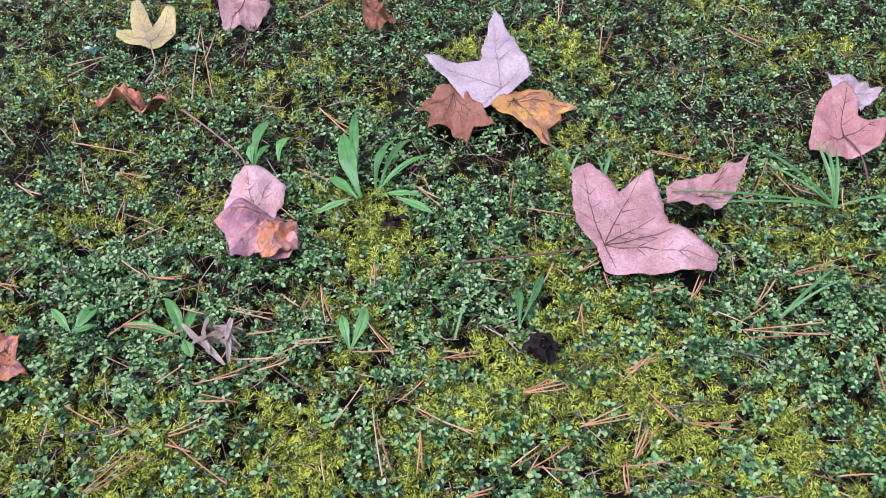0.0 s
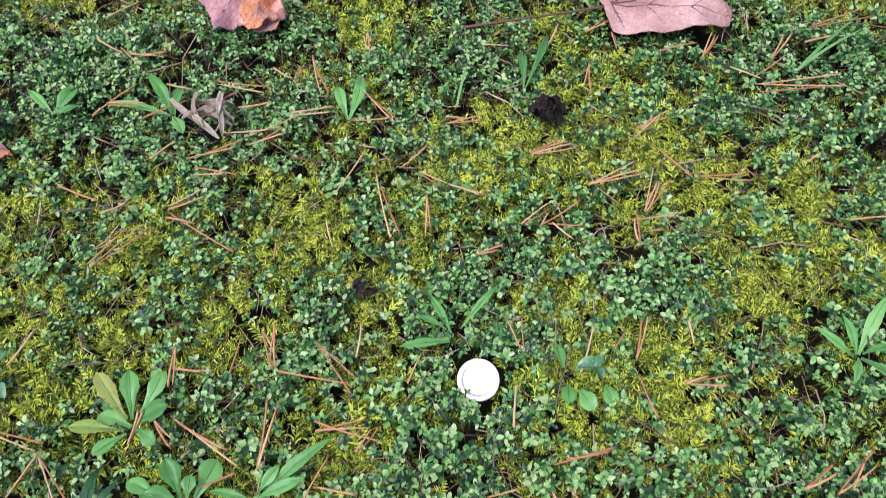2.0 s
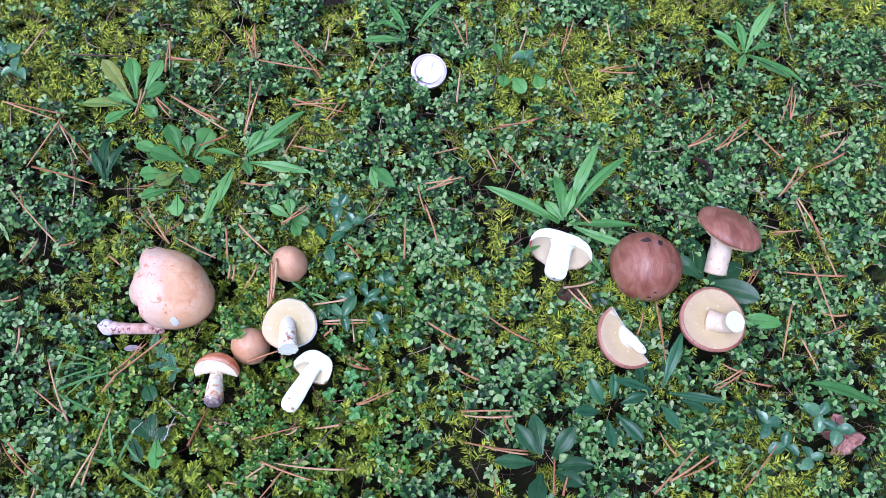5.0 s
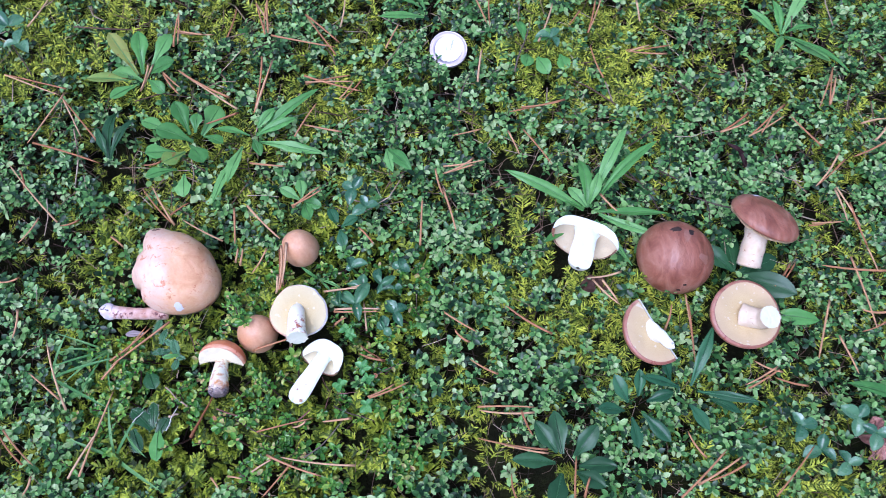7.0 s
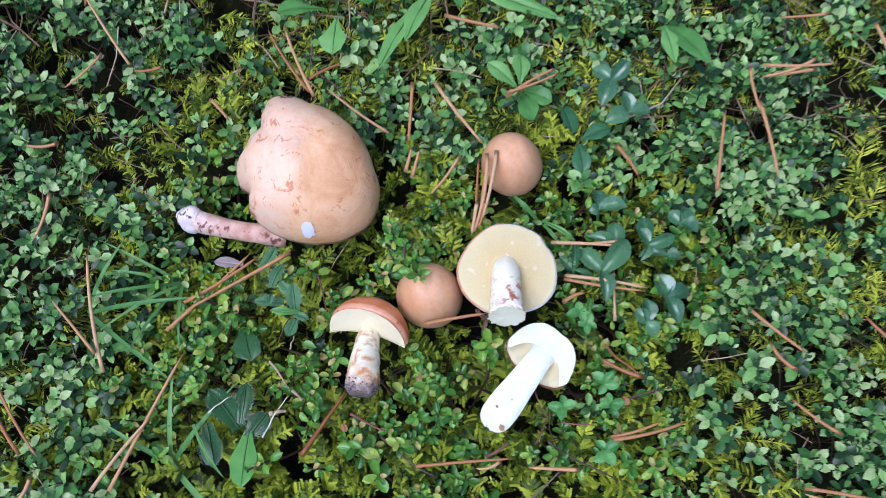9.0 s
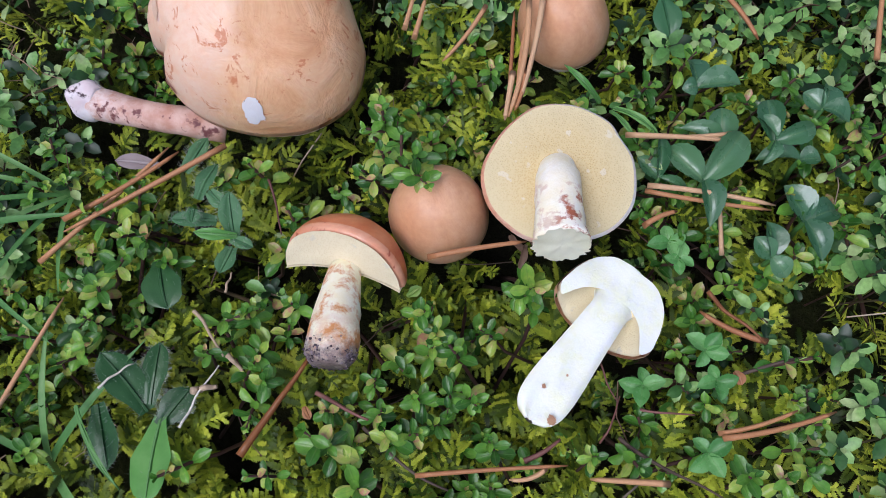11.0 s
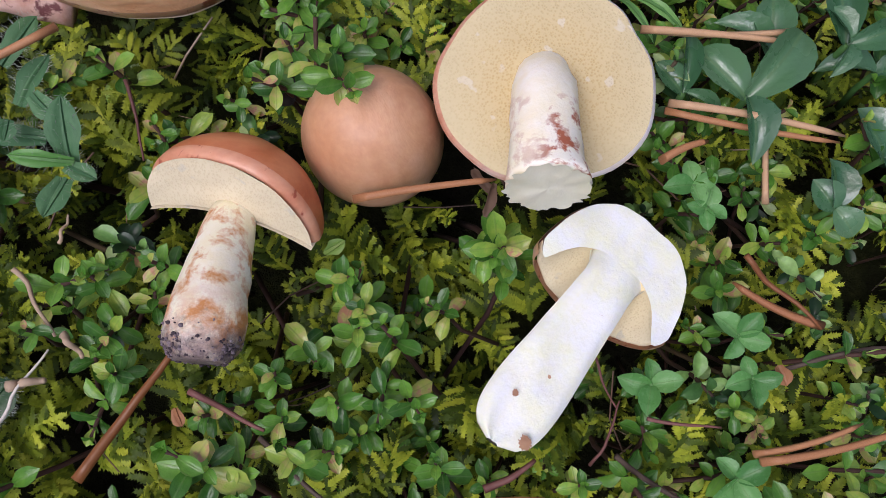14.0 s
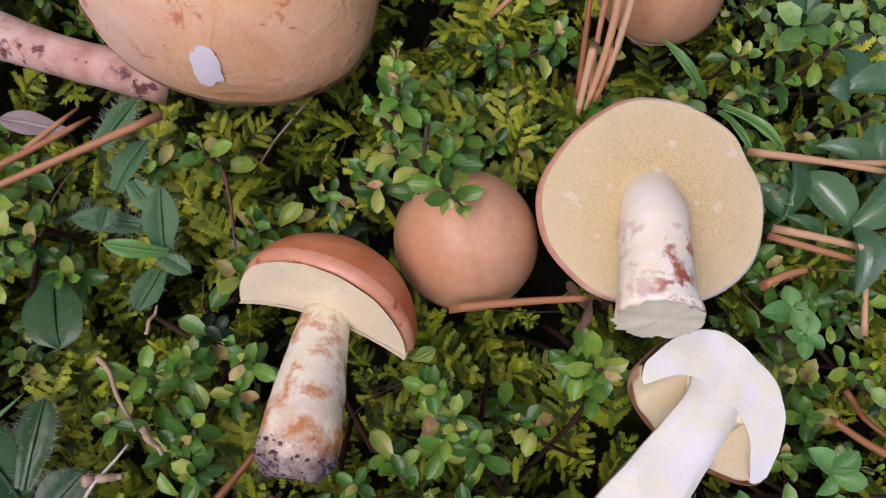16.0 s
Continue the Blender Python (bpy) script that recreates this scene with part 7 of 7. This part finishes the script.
needle(0.1151, -0.0002, 19, 0.0138)
needle(0.0525, -0.0404, 16, 0.0343)
needle(0.0547, -0.0403, 10, 0.0241)
needle(0.0516, -0.0684, -56, 0.0283)
needle(0.0380, -0.0656, -67, 0.0162)
needle(0.0095, -0.0804, 10, 0.0243)
needle(0.0062, -0.0822, 30, 0.0200)
needle(0.0110, -0.0591, 14, 0.0171)
needle(0.0016, -0.1085, -73, 0.0268)
needle(0.0912, -0.1041, -49, 0.0168)
needle(0.1663, -0.0511, 36, 0.0211)
needle(0.1862, -0.0481, 43, 0.0333)
needle(0.1858, -0.0510, 56, 0.0173)
needle(0.2073, -0.0550, -52, 0.0255)
needle(0.2244, -0.0253, 66, 0.0309)
needle(0.2267, -0.0253, 78, 0.0260)
needle(0.2435, -0.0658, 26, 0.0238)
needle(0.2491, -0.0473, 14, 0.0167)
needle(0.2516, -0.0549, 50, 0.0151)
needle(0.2180, -0.0816, 42, 0.0276)
needle(0.2271, -0.1145, -78, 0.0270)
needle(0.2232, -0.1036, -67, 0.0253)
needle(0.2099, -0.1138, 5, 0.0182)
needle(-0.2260, -0.1781, 91, 0.0156)
needle(-0.2344, -0.1541, 15, 0.0110)
needle(-0.1656, -0.1929, 56, 0.0344)
needle(-0.1769, -0.2447, 65, 0.0256)
needle(-0.1726, -0.2342, 78, 0.0432)
needle(-0.1982, -0.2058, -65, 0.0380)
needle(-0.2027, -0.2115, -36, 0.0227)
needle(-0.2135, -0.2422, -44, 0.0235)
needle(-0.2108, -0.2417, -42, 0.0256)
needle(-0.2011, -0.2602, 78, 0.0092)
needle(-0.0898, -0.1446, -83, 0.0233)
needle(-0.0875, -0.1441, -87, 0.0221)
needle(-0.1136, -0.1379, -92, 0.0089)
needle(-0.1112, -0.1384, -93, 0.0101)
needle(-0.1007, -0.1416, 65, 0.0160)
needle(-0.0725, -0.2485, -19, 0.0298)
needle(-0.0613, -0.2462, -5, 0.0371)
needle(-0.0806, -0.2551, -128, 0.0218)
needle(-0.1013, -0.2544, -9, 0.0077)
needle(-0.1113, -0.2570, -50, 0.0069)
needle(-0.0883, -0.2489, 34, 0.0117)
needle(0.0080, -0.1731, -32, 0.0214)
needle(0.0091, -0.1814, -41, 0.0107)
needle(0.0205, -0.1970, -28, 0.0167)
needle(0.0441, -0.1723, -32, 0.0280)
needle(0.0315, -0.2182, 0, 0.0289)
needle(0.0320, -0.2198, -1, 0.0279)
needle(0.0345, -0.2361, -8, 0.0353)
needle(0.0402, -0.2385, -10, 0.0239)
needle(0.0850, -0.1464, 12, 0.0192)
needle(0.0859, -0.1559, -44, 0.0199)
needle(0.0880, -0.1543, -57, 0.0153)
needle(0.1289, -0.1740, -88, 0.0364)
needle(0.1286, -0.1767, -90, 0.0290)
needle(0.1179, -0.1687, 70, 0.0157)
needle(0.1808, -0.1445, 54, 0.0177)
needle(0.1839, -0.1439, 53, 0.0168)
needle(0.2204, -0.1403, -3, 0.0366)
needle(0.2226, -0.1538, -82, 0.0412)
needle(0.2308, -0.1349, -76, 0.0148)
needle(0.1996, -0.1739, 71, 0.0343)
needle(0.2096, -0.1877, -70, 0.0214)
needle(0.1626, -0.1998, 29, 0.0205)
needle(0.1639, -0.2012, 31, 0.0198)
needle(0.1778, -0.2026, -15, 0.0165)
needle(0.1672, -0.1946, -22, 0.0151)
needle(0.1261, -0.2348, -58, 0.0153)
needle(0.1276, -0.2489, 43, 0.0339)
needle(0.1367, -0.2470, 31, 0.0271)
needle(0.1408, -0.2474, 25, 0.0220)
needle(0.1726, -0.2468, 48, 0.0325)
needle(0.2268, -0.1642, -3, 0.0148)
needle(0.2264, -0.1719, 23, 0.0152)
needle(0.0652, -0.2513, 85, 0.0200)
needle(0.0705, -0.2562, 72, 0.0104)
needle(0.0349, -0.2559, -80, 0.0118)
needle(0.0419, -0.2254, -66, 0.0134)
needle(-0.1614, -0.1894, 46, 0.0259, 0.0090)
needle(-0.1556, -0.1896, 41, 0.0355, 0.0100)
needle(-0.0891, -0.1887, 20, 0.0196, 0.0070)
needle(-0.0535, -0.1571, 12, 0.0217, 0.0090)
needle(-0.0536, -0.1581, 7, 0.0212, 0.0090)
needle(-0.0456, -0.1686, 1, 0.0252, 0.0070)
needle(-0.0460, -0.1696, 1, 0.0248, 0.0070)
needle(-0.0421, -0.1710, -82, 0.0163, 0.0040)
needle(-0.0787, -0.2290, 15, 0.0282, 0.0060)
needle(-0.0532, -0.2259, 8, 0.0147, 0.0050)
needle(-0.0315, -0.2106, 27, 0.0156, 0.0070)
needle(-0.0276, -0.2104, 24, 0.0223, 0.0070)
needle(-0.0887, -0.1565, 91, 0.0107, 0.0100)
needle(-0.0868, -0.1553, 87, 0.0093, 0.0100)
needle(-0.0545, -0.1748, 35, 0.0076, 0.0050)
needle(-0.0373, -0.1931, -14, 0.0140, 0.0040)
needle(-0.0719, -0.2282, 28, 0.0075, 0.0040)
needle(-0.0882, -0.1481, 91, 0.0264, 0.0125)
needle(-0.0861, -0.1458, 88, 0.0247, 0.0125)


# ---- single thyme sprigs round the mushrooms ----
def near_leaf_shapes():
    out = []
    for k in range(5):
        rows = []
        for i in range(7):
            u = i / 6
            w = 0.27 * (0.25 + 0.75 * min(1, u * 1.9)) * math.sqrt(max(0.0, 1 - max(0, (u - 0.52) / 0.48) ** 2.4)) * (0.9 + 0.06 * k)
            rows.append([(u, w * q, 0.22 * u - (0.24 + 0.05 * k) * u * u + abs(q) ** 1.5 * w * (0.28 + 0.08 * k) + 0.02 * noise.noise(Vector((u * 3, q, k)))) for q in (-1, -0.5, 0, 0.5, 1)])
        bm = sheet(rows)
        me = bpy.data.meshes.new("leaf")
        bm.to_mesh(me)
        bm.free()
        me.polygons.foreach_set("use_smooth", [True] * len(me.polygons))
        me.materials.append(THYME_NEAR)
        out.append(me)
    return out


NEAR_LEAVES = near_leaf_shapes()


def thyme_sprig(seed, pairs):
    rg = random.Random(seed)
    top = thing("thyme_sprig", Matrix.Identity(4), "green thyme sprig with small oval leaves in moss", "thyme", "thyme sprigs round the mushrooms")
    lean = Vector((rg.gauss(0, 0.0025), rg.gauss(0, 0.0025), 0))
    high = rg.uniform(0.009, 0.013)
    line = [lean * u * abs(u) + Vector((0, 0, high * (u - 0.5))) for u in (-1.7, -0.3, 0.5, 1)]
    part("stalk", tube(line, [0.00045, 0.0004, 0.00035, 0.0003], 5), STALK_NEAR, top)
    turn = rg.uniform(0, 180)
    for i in range(pairs):
        u = 1 - 0.75 * (i / pairs) ** 1.1
        base = lean * u * u + Vector((0, 0, high * (u - 0.5)))
        size = (0.0021, 0.0034, 0.0044, 0.0047, 0.0044, 0.004)[i] * rg.uniform(0.64, 0.98)
        for s in (0, 180):
            ob = link("leaf", NEAR_LEAVES[rg.randrange(5)], None, top)
            ob.matrix_basis = Matrix.Translation(base) @ pose(0, 0, 0, 0, -(62, 38, 22, 12, 5, 0)[i] + rg.gauss(0, 8), turn + 90 * i + s + rg.gauss(0, 10)) @ Matrix.Diagonal((size, size, size, 1))
    return top


def near_sprigs():
    protos = [thyme_sprig(50 + k, 4 if k % 3 == 0 else 5 if k % 3 == 1 else 6) for k in range(9)]
    rg = random.Random(5)
    placed, more_v, more_f, more_m = [], [], [], []
    spots = [(-0.1068, -0.1762, 0.0135), (-0.1040, -0.1772, 0.0150), (-0.1032, -0.1738, 0.0115), (-0.1098, -0.1785, 0.0085), (-0.1100, -0.1745, 0.0090), (-0.1136, -0.1639, 0.003), (-0.1110, -0.1655, 0.003), (-0.0803, -0.1944, 0.002), (-0.1089, -0.2298, 0.002), (-0.1060, -0.2270, 0.001), (-0.1591, -0.1932, 0.004), (-0.1570, -0.1965, 0.004), (-0.1295, -0.2105, 0.001), (-0.0937, -0.2113, 0.001), (-0.0965, -0.2080, 0.000)]
    spots = [(*p, 1.05) for p in spots] + [(-0.1060, -0.2330, 0.003, 1.50), (-0.0960, -0.2290, 0.003, 1.10), (-0.0930, -0.2200, 0.003, 1.00), (-0.1380, -0.2120, 0.003, 1.10), (-0.1360, -0.2180, 0.003, 0.90), (-0.1600, -0.1960, 0.003, 1.40), (-0.1610, -0.2060, 0.003, 1.20), (-0.1570, -0.1980, 0.003, 1.00), (-0.1210, -0.2060, 0.003, 0.90), (-0.1330, -0.2090, 0.003, 0.80), (-0.1270, -0.2150, 0.003, 0.90), (-0.1020, -0.2110, 0.003, 1.10), (-0.0940, -0.2050, 0.003, 1.00), (-0.0880, -0.2100, 0.003, 1.00), (-0.0890, -0.2140, 0.003, 0.90), (-0.0780, -0.1930, 0.003, 1.25), (-0.0760, -0.1970, 0.003, 1.00), (-0.0820, -0.2040, 0.003, 0.80), (-0.1180, -0.2380, 0.003, 0.90), (-0.1340, -0.2380, 0.003, 1.00), (-0.1020, -0.2240, 0.003, 0.90), (-0.0960, -0.2260, 0.003, 0.90), (-0.0860, -0.2160, 0.003, 0.90), (-0.1130, -0.1650, 0.003, 1.10), (-0.1120, -0.1770, 0.003, 1.00), (-0.1420, -0.1810, 0.003, 0.80), (-0.1030, -0.2370, 0.003, 1.20), (-0.0780, -0.2260, 0.003, 0.90), (-0.0610, -0.2240, 0.003, 0.80), (-0.0290, -0.1990, 0.003, 1.00), (-0.0320, -0.2210, 0.003, 1.00), (-0.0250, -0.1670, 0.003, 1.10), (-0.0990, -0.2030, 0.003, 0.90), (-0.1040, -0.2180, 0.003, 0.80), (-0.1245, -0.2215, 0.002, 0.9), (-0.1265, -0.2255, 0.001, 0.9), (-0.1110, -0.2245, 0.000, 0.9), (-0.1065, -0.2215, 0.000, 0.8), (-0.1300, -0.2215, 0.000, 1.0)]
    tries = 0
    while len(placed) < 345 and tries < 40000:
        tries += 1
        x, y = rg.uniform(NEAR_BOX[0], NEAR_BOX[1]), rg.uniform(NEAR_BOX[2], NEAR_BOX[3])
        if len(placed) < len(spots):
            x, y, z, grow = spots[len(placed)]
        else:
            grow = rg.uniform(0.75, 1.15)
            a, b = np.array([x]), np.array([y])
            if not free_of_things(a, b, [(p, q, r + 0.0035) for p, q, r in CLEAR + PLANTS])[0] or rg.random() > 2.4 * float(lattice(a, b, 0.021, 31)[0]) - 0.60:
                continue
            if rg.random() > 1.35 - float(mossiness(a, b)[0]):
                continue
            if any((x - p) ** 2 + (y - q) ** 2 < 0.0037 ** 2 for p, q in placed):
                continue
            z = float(ground_z(a, b)[0]) + rg.uniform(0.014, 0.033)
        m = pose(x, y, z, rg.gauss(0, 12), rg.gauss(0, 12), rg.uniform(0, 360)) @ Matrix.Diagonal((grow, grow, grow, 1))
        k = len(placed)
        if k >= 300:
            src = protos[rg.randrange(len(protos))]
            for ob in src.children:
                mesh = ob.data
                co = np.empty(3 * len(mesh.vertices))
                mesh.vertices.foreach_get("co", co)
                full = np.array(m @ ob.matrix_basis)
                co = co.reshape(-1, 3) @ full[:3, :3].T + full[:3, 3]
                mesh.calc_loop_triangles()
                tri = np.empty(3 * len(mesh.loop_triangles), np.int32)
                mesh.loop_triangles.foreach_get("vertices", tri)
                more_v.append(co)
                more_f.append(tri.reshape(-1, 3) + sum(len(v) for v in more_v[:-1]))
                more_m.append(np.full(len(more_f[-1]), int(ob.name.startswith("stalk"))))
        elif k < len(protos):
            protos[k].matrix_world = m
        else:
            copy_thing(protos[rg.randrange(len(protos))], m)
        placed.append((x, y))
    mesh = raw_mesh("thyme_carpet", np.concatenate(more_v), np.concatenate(more_f), [THYME, STALK], np.concatenate(more_m))
    tagged(link("thyme_carpet", mesh, None), "low green thyme filling gaps round the mushrooms", "thyme", kind="stuff")


near_sprigs()
